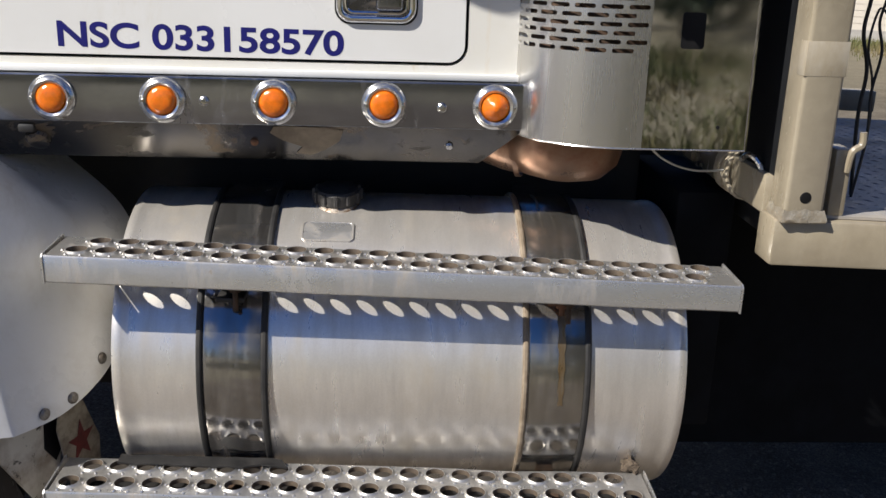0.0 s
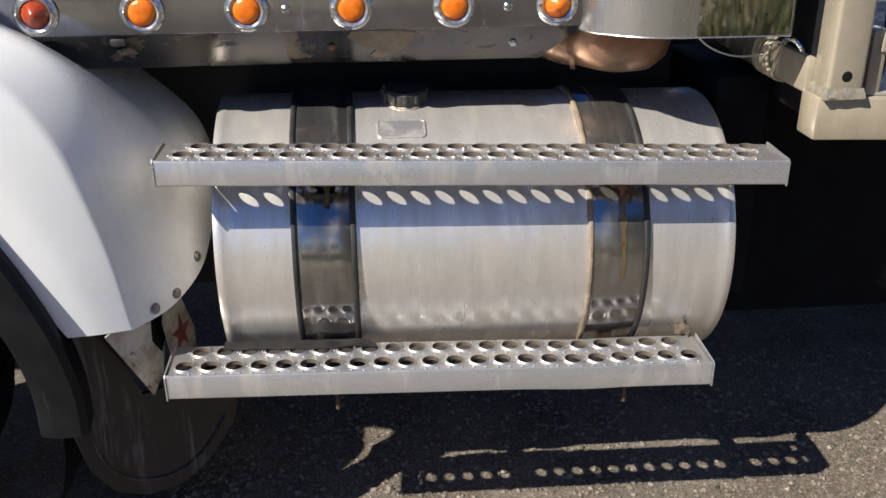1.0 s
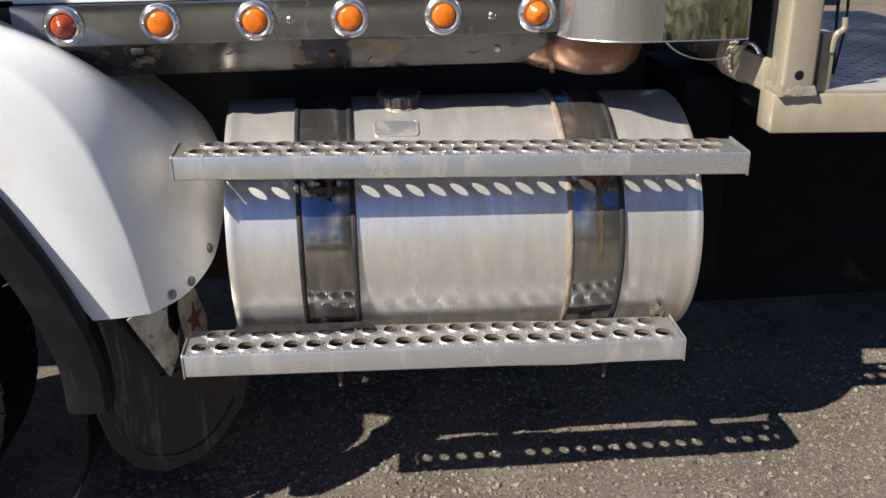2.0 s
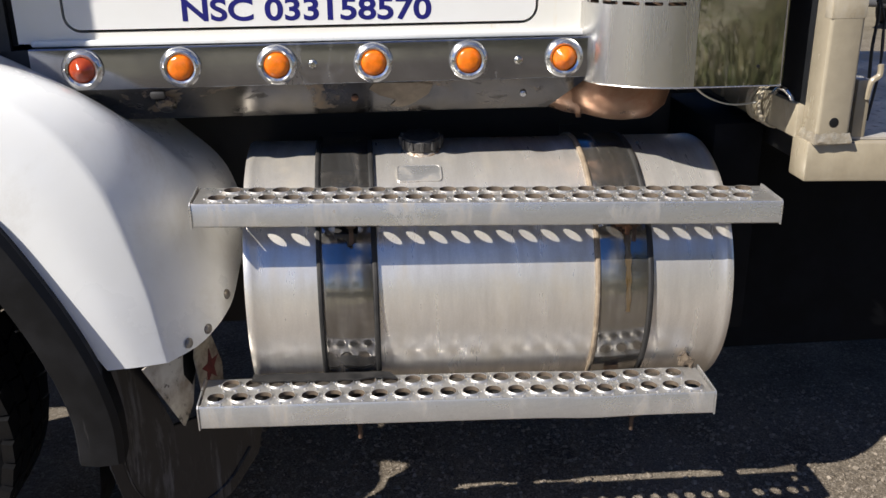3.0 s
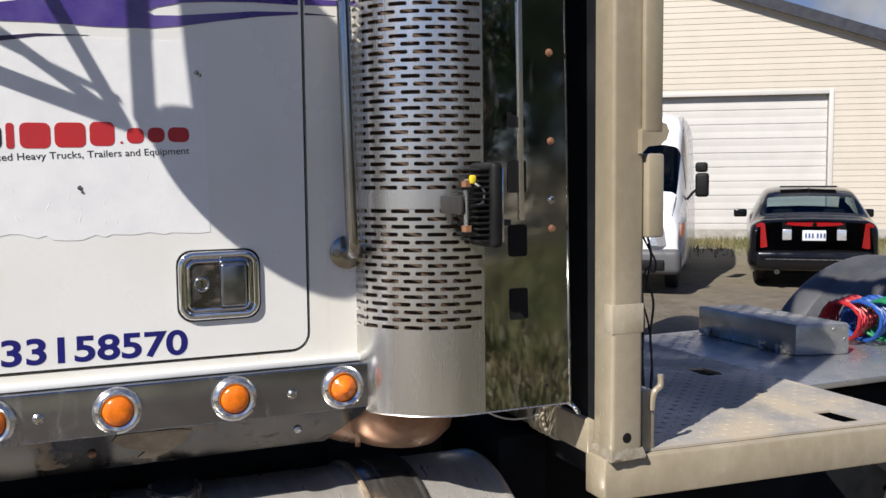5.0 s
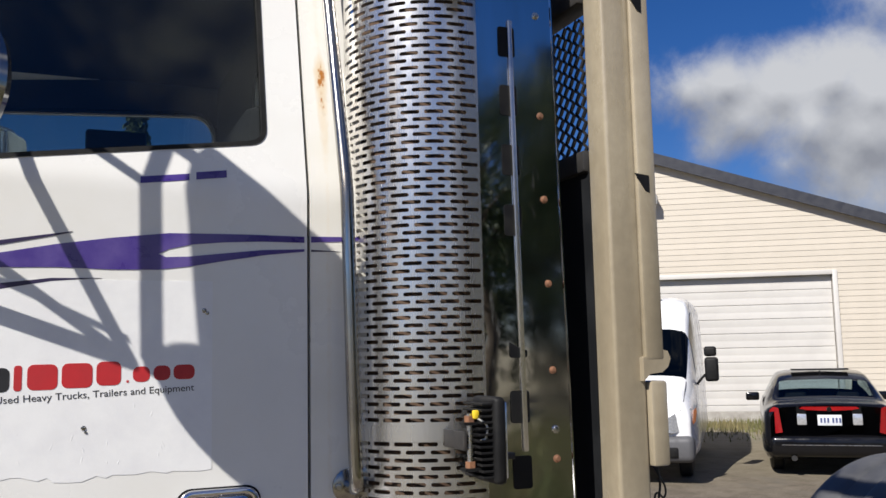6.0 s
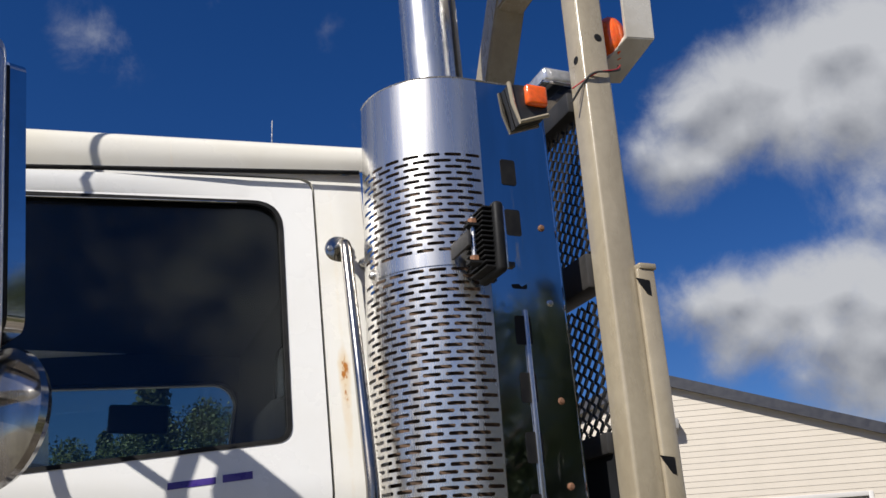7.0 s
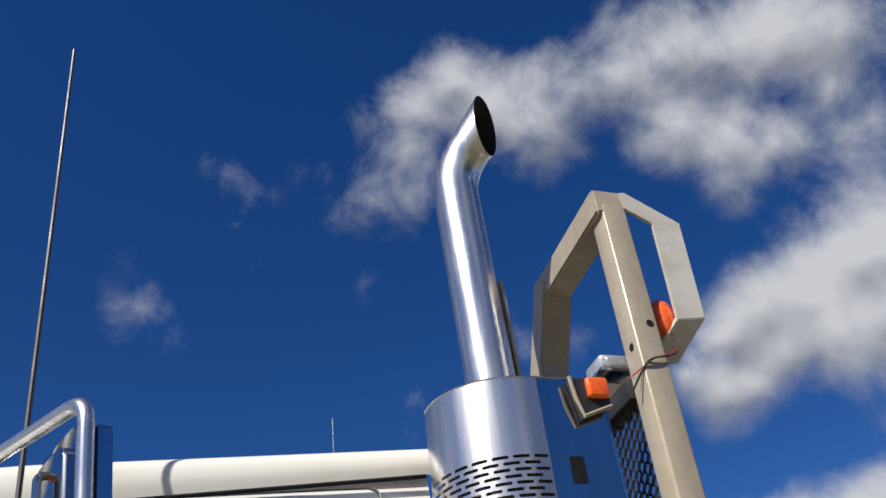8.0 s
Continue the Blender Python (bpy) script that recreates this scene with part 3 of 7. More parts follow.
def plate(bm, loops, place, depth, cuts=()):
    """A flat plate: outline and holes (2D loops), cut along v = cuts, taken to 3D by place(u, v, w) with w from 0 to depth."""
    t = bmesh.new()
    edges = []
    for loop in loops:
        vs = [t.verts.new((u, v, 0)) for u, v in loop]
        edges += [t.edges.new((vs[i], vs[(i + 1) % len(vs)])) for i in range(len(vs))]
    bmesh.ops.triangle_fill(t, use_beauty=True, use_dissolve=False, edges=edges)
    for c in cuts:
        bmesh.ops.bisect_plane(t, geom=t.verts[:] + t.edges[:] + t.faces[:], plane_co=(0, c, 0), plane_no=(0, 1, 0))
    front = {v: bm.verts.new(place(v.co.x, v.co.y, 0.0)) for v in t.verts}
    back = {v: bm.verts.new(place(v.co.x, v.co.y, depth)) for v in t.verts} if depth else None
    for f in t.faces:
        bm.faces.new([front[v] for v in f.verts])
        if depth:
            bm.faces.new([back[v] for v in reversed(f.verts)])
    if depth:
        for e in t.edges:
            if len(e.link_faces) == 1:
                p, q = e.verts
                bm.faces.new((front[p], front[q], back[q], back[p]))
    t.free()
    return bm


def catmull(p, t):
    return 0.5 * (2 * p[1] + (p[2] - p[0]) * t + (2 * p[0] - 5 * p[1] + 4 * p[2] - p[3]) * t * t + (3 * p[1] - p[0] - 3 * p[2] + p[3]) * t ** 3)


class Skin:
    """A smooth surface through a grid of points: rows along s, columns along u."""

    def __init__(self, rows):
        self.g = [[Vector(p) for p in row] for row in rows]
        self.ns, self.nu = len(rows) - 1, len(rows[0]) - 1

    def row(self, i, u):
        i = min(max(i, 0), self.ns)
        k = min(int(u), self.nu - 1)
        r = self.g[i]
        return catmull([r[min(max(k + d, 0), self.nu)] for d in (-1, 0, 1, 2)], u - k)

    def at(self, s, u):
        k = min(int(s), self.ns - 1)
        return catmull([self.row(k + d, u) for d in (-1, 0, 1, 2)], s - k)

    def normal(self, s, u):
        e = 0.02
        a = self.at(min(s + e, self.ns), u) - self.at(max(s - e, 0), u)
        b = self.at(s, min(u + e, self.nu)) - self.at(s, max(u - e, 0))
        return a.cross(b).normalized()

    def patch(self, bm, s0, s1, u0, u1, na, nb_, lift=0.0, thick=0.0):
        layers = []
        for off in ([lift, lift - thick] if thick else [lift]):
            layers.append([[bm.verts.new(self.at(s0 + (s1 - s0) * i / na, u0 + (u1 - u0) * j / nb_) + self.normal(s0 + (s1 - s0) * i / na, u0 + (u1 - u0) * j / nb_) * off)
                            for j in range(nb_ + 1)] for i in range(na + 1)])
        for g in layers:
            for i in range(na):
                for j in range(nb_):
                    bm.faces.new((g[i][j], g[i + 1][j], g[i + 1][j + 1], g[i][j + 1]))
        if thick:
            g, h = layers
            rim = [(i, 0) for i in range(na)] + [(na, j) for j in range(nb_)] + [(i, nb_) for i in range(na, 0, -1)] + [(0, j) for j in range(nb_, 0, -1)]
            for (a, b), (c, d) in zip(rim, rim[1:] + rim[:1]):
                bm.faces.new((g[a][b], g[c][d], h[c][d], h[a][b]))
        return bm


def lettering(text, size, place_matrix, material, parent, label, bold=0.0, width=None):
    """Words in the built-in font as a thin mesh; width squeezes them to a length."""
    cu = bpy.data.curves.new("letters", "FONT")
    cu.body, cu.size, cu.extrude, cu.offset = text, size, 0.0006, bold
    tmp = bpy.data.objects.new("letters", cu)
    me = bpy.data.meshes.new_from_object(tmp)
    bpy.data.objects.remove(tmp)
    xs = [v.co.x for v in me.vertices]
    ys = [v.co.y for v in me.vertices]
    k = width / (max(xs) - min(xs)) if width else 1.0
    me.transform(place_matrix @ Matrix.Diagonal((k, size / (max(ys) - min(ys)) if width else 1.0, 1, 1)) @ Matrix.Translation((-min(xs), -min(ys), 0)))
    me.materials.clear()
    me.materials.append(material)
    ob = new("lettering", me)
    ob.parent = parent
    return tagged(ob, label)

# ---- ground ----
YARD = 0.08


def yard_z(y):
    """The yard rises a little behind the truck."""
    t = min(max((y - 4.5) / 9.0, 0.0), 1.0)
    return YARD + (0.20 - YARD) * t * t * (3 - 2 * t)


bm = nb()
n = 60
grid = [[None] * (n + 1) for _ in range(n + 1)]
for i in range(n + 1):
    for j in range(n + 1):
        u, v = 2 * i / n - 1, 2 * j / n - 1
        x, y = 900 * u * abs(u) ** 1.5, 900 * v * abs(v) ** 1.5
        grid[i][j] = bm.verts.new((x, y, yard_z(y)))
for i in range(n):
    for j in range(n):
        bm.faces.new((grid[i][j], grid[i + 1][j], grid[i + 1][j + 1], grid[i][j + 1]))
whole("ground", bm, gravel_ground, "grey gravel yard with grass further off", "ground", kind="structure")

# ---- the truck ----
truck = thing("truck", "white heavy truck with polished tank, exhaust stack and tan deck", "truck")
BELT, SIDE, LEAN_IN = 2.36, 1.985, 0.225
MID = 3.02


def side_y(z):
    return SIDE + max(0.0, z - BELT) * LEAN_IN


def on_side(lift=0.0):
    """Takes (x, z, depth) to the cab's near side, which leans in above the belt line."""
    return lambda u, v, w: (u, side_y(v) - lift + w, v)


def far_side(lift=0.0):
    return lambda u, v, w: (u, 2 * MID - side_y(v) + lift - w, v)


# cab
DOOR_X0, DOOR_X1, DOOR_Z0 = -1.108, -0.024, 1.534


def door_top(x):
    return 3.172 + 0.055 * (x + 0.02)


def win_low(x):
    return 2.468 + 0.155 * (x + 0.11) if x > -0.4 else 2.423 + 0.115 * (x + 0.4)


def win_high(x):
    return 3.092 + 0.085 * (x + 0.2)


def window_loop(grow=0.0):
    x0, x1 = -1.02 - grow, -0.108 + grow
    lo0, lo1, hi0, hi1 = win_low(x0) - grow, win_low(x1) - grow, win_high(x0) + grow, win_high(x1) + grow
    out = []
    for (x, z), (ax, az), (bx, bz), r in (((x0, lo0), (0, 1), (1, 0.12), 0.05), ((x1, lo1), (-1, -0.14), (0, 1), 0.035), ((x1, hi1), (0, -1), (-1, -0.13), 0.085), ((x0, hi0), (1, 0.13), (0, -1), 0.1)):
        r += grow * 0.6
        for i in range(7):
            t = i / 6
            p = (1 - t) ** 2, 2 * t * (1 - t), t * t
            out.append((p[0] * (x + ax * r) + p[1] * x + p[2] * (x + bx * r), p[0] * (z + az * r) + p[1] * z + p[2] * (z + bz * r)))
    return out


def far_window(grow=0.0):
    return [(x + 0.03 * (z > 2.7), z + 0.055 * (x + 1.02) * (z > 2.7)) for x, z in rounded(-1.02 - grow, 0.03 + grow, 2.42 - grow, 2.955 + grow, 0.09)]


def door_loop(grow=0.0):
    x0, x1, z0 = DOOR_X0 - grow, DOOR_X1 + grow, DOOR_Z0 - grow
    r = 0.034 + grow
    out = []
    for cx, cz, a0 in ((x0 + r, z0 + r, 180), (x1 - r, z0 + r, 270)):
        out += [(cx + r * math.cos(radians(a0 + 15 * i)), cz + r * math.sin(radians(a0 + 15 * i))) for i in range(7)]
    rt = 0.03
    zt = door_top(x1) + grow
    out += [(x1, zt - rt), (x1 - rt * 0.3, zt - rt * 0.3), (x1 - rt, zt), (x0 + 0.1, door_top(x0) + grow), (x0, door_top(x0) - 0.1)]
    return out


CUTS = (BELT - 0.03, BELT, BELT + 0.03)
cab = part("cab_wall", plate(nb(), [[(-1.22, 1.505), (0.108, 1.505), (0.108, 3.208), (-0.6, 3.136), (-1.1, 3.08), (-1.22, 2.6)], door_loop(0.007)], on_side(), 0.035, CUTS), rusty_paint, truck,
           "off-white painted cab side with rust streaks")
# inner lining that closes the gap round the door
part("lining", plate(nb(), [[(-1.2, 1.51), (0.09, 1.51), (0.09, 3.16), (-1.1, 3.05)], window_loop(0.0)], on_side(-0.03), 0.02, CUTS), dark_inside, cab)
door = part("door", plate(nb(), [door_loop(), window_loop(0.001)], on_side(0.001), 0.024, CUTS), white_paint, truck, "white truck door with an old sticker and purple stripes")
# pressed lower border of the door and the sill below it
part("sill", box(nb(), -1.19, 0.106, SIDE - 0.012, SIDE + 0.03, 1.498, 1.512, 0.004), white_paint, cab)
part("window_seal", plate(nb(), [window_loop(0.003), window_loop(-0.007)], on_side(0.003), 0.012, CUTS), seal, door)
pane = part("window_pane", plate(nb(), [window_loop(-0.004)], on_side(-0.010), 0.005, CUTS), door_glass, door, "dark tinted glass")
pane.visible_shadow = False
# raised moulding above the window and bright lower bead
part("window_moulding", tube(nb(), [(x, side_y(win_high(x)) - 0.006, win_high(x) - 0.010) for x in (-0.95, -0.7, -0.45, -0.22)], 0.0022, 8), chrome, door)
bm = nb()
rings = []
for i in range(13):
    x = -1.02 + 0.83 * i / 12
    fade = min(1.0, (12 - i) / 5)
    rings.append([bm.verts.new((x, side_y(win_high(x) + dz) - 0.0012 - lift * fade, win_high(x) + dz)) for dz, lift in ((0.066, 0.0), (0.062, 0.011), (0.038, 0.013), (0.010, 0.0))])
for q, w in zip(rings, rings[1:]):
    for k in range(3):
        bm.faces.new((q[k], w[k], w[k + 1], q[k + 1]))
part("window_brow", bm, white_paint, door)
part("drip_rail", tube(nb(), [(x, side_y(3.1) - 0.006, 3.206 + 0.103 * (x - 0.128) - 0.10 * max(0, -0.95 - x)) for x in (-1.15, -0.9, -0.5, -0.1, 0.1)], 0.006, 8), seal, truck)

# roof: a crowned sheet with a rolled edge, lower towards the front
rows = []
for i in range(9):
    x = 0.128 - 1.36 * i / 8
    drop = 0.103 * (x - 0.128) - 0.10 * max(0.0, -0.95 - x)
    crown = -0.030 * (x - 0.128)
    half = MID - 2.155
    edge = [(1.0, 3.214), (1.007, 3.240), (0.998, 3.265), (0.97, 3.286), (0.92, 3.300), (0.84, 3.311), (0.7, 3.321), (0.45, 3.331)]
    edge = [(f, z + drop + (0.012 + crown) * min(1.0, (z - 3.214) / 0.05)) for f, z in edge]
    rows.append([(x, MID - half * f, z) for f, z in edge] + [(x, MID, 3.348 + drop + crown)] + [(x, MID + half * f, z) for f, z in reversed(edge)])
roof = part("roof", Skin(rows).patch(nb(), 0, 8, 0, 16, 24, 80, 0, -0.012), roof_paint, truck, "off-white cab roof with yellowed edge")
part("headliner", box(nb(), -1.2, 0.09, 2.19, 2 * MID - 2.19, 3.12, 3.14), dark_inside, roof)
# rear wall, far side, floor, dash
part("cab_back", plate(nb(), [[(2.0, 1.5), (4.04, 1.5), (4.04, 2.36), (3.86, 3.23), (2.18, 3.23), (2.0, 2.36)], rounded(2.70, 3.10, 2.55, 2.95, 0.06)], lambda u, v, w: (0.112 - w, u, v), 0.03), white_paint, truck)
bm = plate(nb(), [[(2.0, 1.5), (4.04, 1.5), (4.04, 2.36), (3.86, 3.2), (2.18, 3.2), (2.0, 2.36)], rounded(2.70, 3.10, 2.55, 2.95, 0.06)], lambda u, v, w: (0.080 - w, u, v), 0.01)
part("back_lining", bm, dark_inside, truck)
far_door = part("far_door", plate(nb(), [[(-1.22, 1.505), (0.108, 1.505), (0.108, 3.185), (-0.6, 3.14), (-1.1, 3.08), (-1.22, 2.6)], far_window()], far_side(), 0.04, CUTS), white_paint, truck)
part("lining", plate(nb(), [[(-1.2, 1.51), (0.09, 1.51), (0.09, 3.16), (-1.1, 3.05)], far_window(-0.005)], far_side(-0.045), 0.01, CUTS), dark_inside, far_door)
ring = [Vector(far_side(-0.058)(u, v, 0)) for u, v in far_window(0.004)]
part("window_frame", tube(nb(), ring + ring[:2], 0.012, 8), worn_tube, far_door)
p2 = part("window_pane", plate(nb(), [far_window(-0.002)], far_side(-0.015), 0.005, CUTS), door_glass, far_door)
p2.visible_shadow = False
# added black box that blocks the light from beyond the tank
part("underbody", box(nb(), -1.15, 0.50, 2.50, 2.56, 0.55, 1.42), black_steel, truck)
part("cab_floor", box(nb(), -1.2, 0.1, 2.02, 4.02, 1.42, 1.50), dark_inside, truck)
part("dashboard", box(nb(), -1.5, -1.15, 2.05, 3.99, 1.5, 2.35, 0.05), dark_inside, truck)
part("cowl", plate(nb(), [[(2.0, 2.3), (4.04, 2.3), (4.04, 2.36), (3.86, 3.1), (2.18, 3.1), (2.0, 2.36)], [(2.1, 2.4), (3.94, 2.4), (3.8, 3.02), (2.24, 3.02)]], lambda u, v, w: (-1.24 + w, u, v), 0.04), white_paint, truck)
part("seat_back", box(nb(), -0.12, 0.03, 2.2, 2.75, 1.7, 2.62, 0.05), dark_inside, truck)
bm = nb()
tube(bm, [(-0.85 + 0.02 * math.sin(a), 2.52 + 0.22 * math.cos(a), 2.28 + 0.19 * math.sin(a)) for a in [math.pi * 2 * i / 24 for i in range(25)]], 0.014, 8)
part("steering_wheel", bm, black_plastic, truck)
part("inside_mirror", box(nb(), -0.44, -0.22, 3.70, 3.73, 2.775, 2.885, 0.012, 3), black_plastic, truck)

# hood behind the fender; black panels added for the dark gap before the door, also blocking sun
part("hood", box(nb(), -3.2, -1.235, 2.08, 3.96, 1.3, 2.32, 0.12, 4), fender_paint, truck)
part("cowl_panel", box(nb(), -1.9, -1.195, 1.99, 2.07, 1.30, 1.49), black_steel, truck)
part("cowl_panel", box(nb(), -1.9, -1.238, 1.98, 2.07, 1.49, 1.86), black_steel, truck)
part("cowl_seal", box(nb(), -1.236, -1.222, 1.995, 2.2, 1.5, 2.35), seal, truck)

# unseen air cleaner on the cowl, above the fender, placed to cast the door's shade
cleaner = part("air_cleaner", turned(nb(), [(0, 0), (0, 0.17), (0.015, 0.195), (0.05, 0.20), (0.78, 0.20), (0.82, 0.19), (0.86, 0.14), (0.88, 0)], (-1.72, 1.80, 1.63), (0, 0, 1), 40), brushed_chrome, truck, "unseen chrome air cleaner canister that shades the door")
for z in (1.80, 2.25):
    part("clamp", turned(nb(), [(0, 0.2005), (0, 0.205), (0.03, 0.205), (0.03, 0.2005)], (-1.72, 1.80, z), (0, 0, 1), 40), worn_tube, cleaner)
    part("bracket", box(nb(), -1.75, -1.69, 1.99, 2.10, z, z + 0.03), black_steel, cleaner)

# door handle in its dished chrome frame
def rect_ring(x0, x1, z0, z1, r, lift):
    pts = [(u, SIDE - lift, v) for u, v in rounded(x0, x1, z0, z1, r)]
    return pts + pts[:2]


handle = part("door_handle", tube(nb(), rect_ring(-0.279, -0.133, 1.618, 1.741, 0.022, 0.004), 0.0085, 14), chrome, door, "chrome paddle handle in a recessed frame")
part("frame_bead", tube(nb(), rect_ring(-0.267, -0.145, 1.630, 1.729, 0.016, 0.004), 0.0045, 10), chrome, handle)
part("frame_gasket", plate(nb(), [rounded(-0.290, -0.122, 1.607, 1.752, 0.03)], on_side(0.0025), 0.002), seal, handle)
part("recess", plate(nb(), [rounded(-0.272, -0.14, 1.625, 1.734, 0.018)], on_side(0.0045), 0.002), dark_stained_trim, handle)
part("paddle", box(nb(), -0.207, -0.152, SIDE - 0.024, SIDE - 0.004, 1.635, 1.726, 0.009, 4), polished_trim, handle)
bm = turned(nb(), [(0, 0), (0, 0.016), (0.006, 0.016), (0.008, 0.013), (0.006, 0.010), (0.006, 0)], (-0.241, SIDE - 0.003, 1.683), (0, -1, 0), 24)
part("lock_ring", bm, worn_tube, handle)
part("lock_slot", box(nb(), -0.2425, -0.2395, SIDE - 0.0105, SIDE - 0.008, 1.677, 1.689), black_plastic, handle)

# writing and stripes on the door
lettering("NSC 033158570", 0.052, pose(-0.846, SIDE - 0.0009, 1.5475, 90, 0.65, 0), number_blue, door, "dark blue registration lettering", 0.0013, 0.574)
patch_loop = [(-1.0, 2.165), (-0.222, 2.165), (-0.221, 1.788)]
rng = random.Random(5)
x = -0.221
while x > -0.99:
    x -= rng.uniform(0.012, 0.03)
    patch_loop.append((x, 1.786 + rng.uniform(-0.004, 0.006) + 0.004 * math.sin(x * 30)))
patch_loop.append((-1.0, 1.79))
part("sticker", plate(nb(), [patch_loop], on_side(0.0018), 0.0012), sticker_white, door, "wrinkled white sticker with torn lower edge")
for _ in range(22):
    x, z = rng.uniform(-0.72, -0.24), 1.800 + abs(rng.gauss(0, 0.05))
    lean, tall = rng.uniform(-0.02, 0.02), rng.uniform(0.015, 0.045)
    bm = tube(nb(), spline([(x, SIDE + 0.0012, z), (x + lean * 0.4, SIDE - 0.0004, z + tall * 0.4), (x + lean, SIDE + 0.0012, z + tall)], 4), 0.0019, 8)
    part("wrinkle", bm, sticker_white, door)
# trade mark, as plain shapes: black block, red blocks, small red blocks
for x0, x1, z0, z1, mt in ((-0.66, -0.593, 1.953, 1.998, sticker_black), (-0.586, -0.572, 1.954, 2.002, sticker_red), (-0.563, -0.510, 1.955, 2.003, sticker_red),
                           (-0.503, -0.448, 1.957, 2.004, sticker_red), (-0.441, -0.396, 1.960, 2.006, sticker_red), (-0.386, -0.381, 1.964, 1.969, sticker_red),
                           (-0.374, -0.342, 1.965, 1.995, sticker_red), (-0.335, -0.303, 1.967, 1.996, sticker_red), (-0.297, -0.256, 1.968, 1.997, sticker_red)):
    part("sticker_shape", plate(nb(), [rounded(x0, x1, z0, z1, min(0.011, (x1 - x0) * 0.4), 3)], on_side(0.0024), 0.001), mt, door)
lettering("Sell Good Used Heavy Trucks, Trailers and Equipment", 0.0175, pose(-0.703, SIDE - 0.0018, 1.9235, 90, -2.2, 0), sticker_black, door, "small black lettering", 0.0, 0.447)
main_stripe = [(-1.05, 2.16), (-0.80, 2.180), (-0.617, 2.187), (-0.517, 2.189), (-0.42, 2.186), (-0.329, 2.187), (-0.26, 2.196), (-0.195, 2.208), (-0.11, 2.222), (-0.030, 2.231), (-0.030, 2.236), (-0.12, 2.232),
               (-0.2, 2.223), (-0.27, 2.215), (-0.315, 2.213), (-0.329, 2.219), (-0.31, 2.229), (-0.263, 2.240), (-0.2, 2.246), (-0.12, 2.250), (-0.030, 2.250), (-0.030, 2.263), (-0.16, 2.264),
               (-0.308, 2.262), (-0.42, 2.249), (-0.519, 2.234), (-0.617, 2.215), (-0.8, 2.198), (-1.05, 2.20)]
part("stripe", plate(nb(), [main_stripe], on_side(0.0022), 0.001), stripe_purple, door, "purple flame stripe")
part("stripe_tail", plate(nb(), [[(-0.015, 2.251), (0.105, 2.258), (0.105, 2.266), (-0.015, 2.264)]], on_side(0.0012), 0.001), stripe_purple, cab)
part("stripe_tail", plate(nb(), [[(-0.015, 2.231), (0.05, 2.233), (-0.015, 2.2355)]], on_side(0.0012), 0.001), stripe_dark, cab)
part("stripe", plate(nb(), [[(-0.9, 2.205), (-0.617, 2.230), (-0.497, 2.256), (-0.49, 2.260), (-0.617, 2.239), (-0.9, 2.222)]], on_side(0.0022), 0.001), stripe_dark, door)
part("stripe", plate(nb(), [[(-0.9, 2.125), (-0.615, 2.146), (-0.527, 2.162), (-0.435, 2.169), (-0.527, 2.168), (-0.615, 2.157), (-0.9, 2.140)]], on_side(0.0022), 0.001), stripe_dark, door)
# the owner's name as two plain bars
part("name_bar", plate(nb(), [[(-0.366, 2.362), (-0.270, 2.374), (-0.270, 2.388), (-0.366, 2.376)]], on_side(0.0022), 0.001, CUTS), stripe_purple, door)
part("name_bar", plate(nb(), [[(-0.256, 2.376), (-0.194, 2.384), (-0.194, 2.400), (-0.256, 2.392)]], on_side(0.0022), 0.001, CUTS), stripe_purple, door)
for x, z, r in ((-0.238, 2.105, 0.005), (-0.232, 2.100, 0.004), (-0.462, 1.88, 0.005), (-0.458, 1.872, 0.003)):
    part("torn_speck", turned(nb(), [(0, 0), (0, r), (0.0015, r * 0.7), (0.002, 0)], (x, SIDE - 0.0022, z), (0, -1, 0), 9), worn_tube, door)
# grab rail
rail = part("grab_rail", tube(nb(), bent([(0.064, SIDE - 0.002, 1.735), (0.064, SIDE - 0.062, 1.735), (0.060, SIDE - 0.062, 1.80), (0.048, SIDE - 0.060, 2.36), (0.034, side_y(2.95) - 0.062, 2.965), (0.034, side_y(2.95) - 0.002, 2.965)], 0.03), 0.0145, 16), worn_tube, truck, "worn tubular grab rail")
for z, x in ((1.735, 0.064), (2.965, 0.034)):
    y = side_y(z)
    part("flange", turned(nb(), [(0, 0), (0, 0.036), (0.006, 0.036), (0.009, 0.030), (0.010, 0)], (x, y, z), (0, -1, 0), 24), worn_tube, rail)
    for dx in (-0.024, 0.024):
        part("bolt", turned(nb(), [(0.008, 0), (0.008, 0.008), (0.014, 0.007), (0.015, 0)], (x + dx, y, z), (0, -1, 0), 6), bolt_metal, rail)
part("eyelet", turned(nb(), [(0, 0), (0, 0.016), (0.012, 0.014), (0.02, 0.008), (0.02, 0)], (0.098, side_y(2.93) - 0.001, 2.93), (0.2, -1, 0), 16), worn_tube, truck)

# thin aerial on the far part of the roof
part("roof_aerial", rod(nb(), (-0.017, 2.75, 3.34), (-0.017, 2.75, 3.665), 0.004, 0.0025, 8), bolt_metal, truck)

# rocker panel with marker lamps
prof = [(1.497, 1.952), (1.494, 1.950), (1.405, 1.950), (1.402, 1.9515), (1.318, 2.020), (1.315, 2.026), (1.315, 2.05)]
bm = nb()
cols = []
for z, y in prof:
    xr = 0.104 if z > 1.40 else 0.104 - (1.40 - z) / 0.085 * 0.088
    cols.append((bm.verts.new((-1.19, y, z)), bm.verts.new((-0.55, y, z)), bm.verts.new((xr, y, z))))
for p, q in zip(cols[:4], cols[1:4]):
    bm.faces.new((p[0], p[1], q[1], q[0])), bm.faces.new((p[1], p[2], q[2], q[1]))
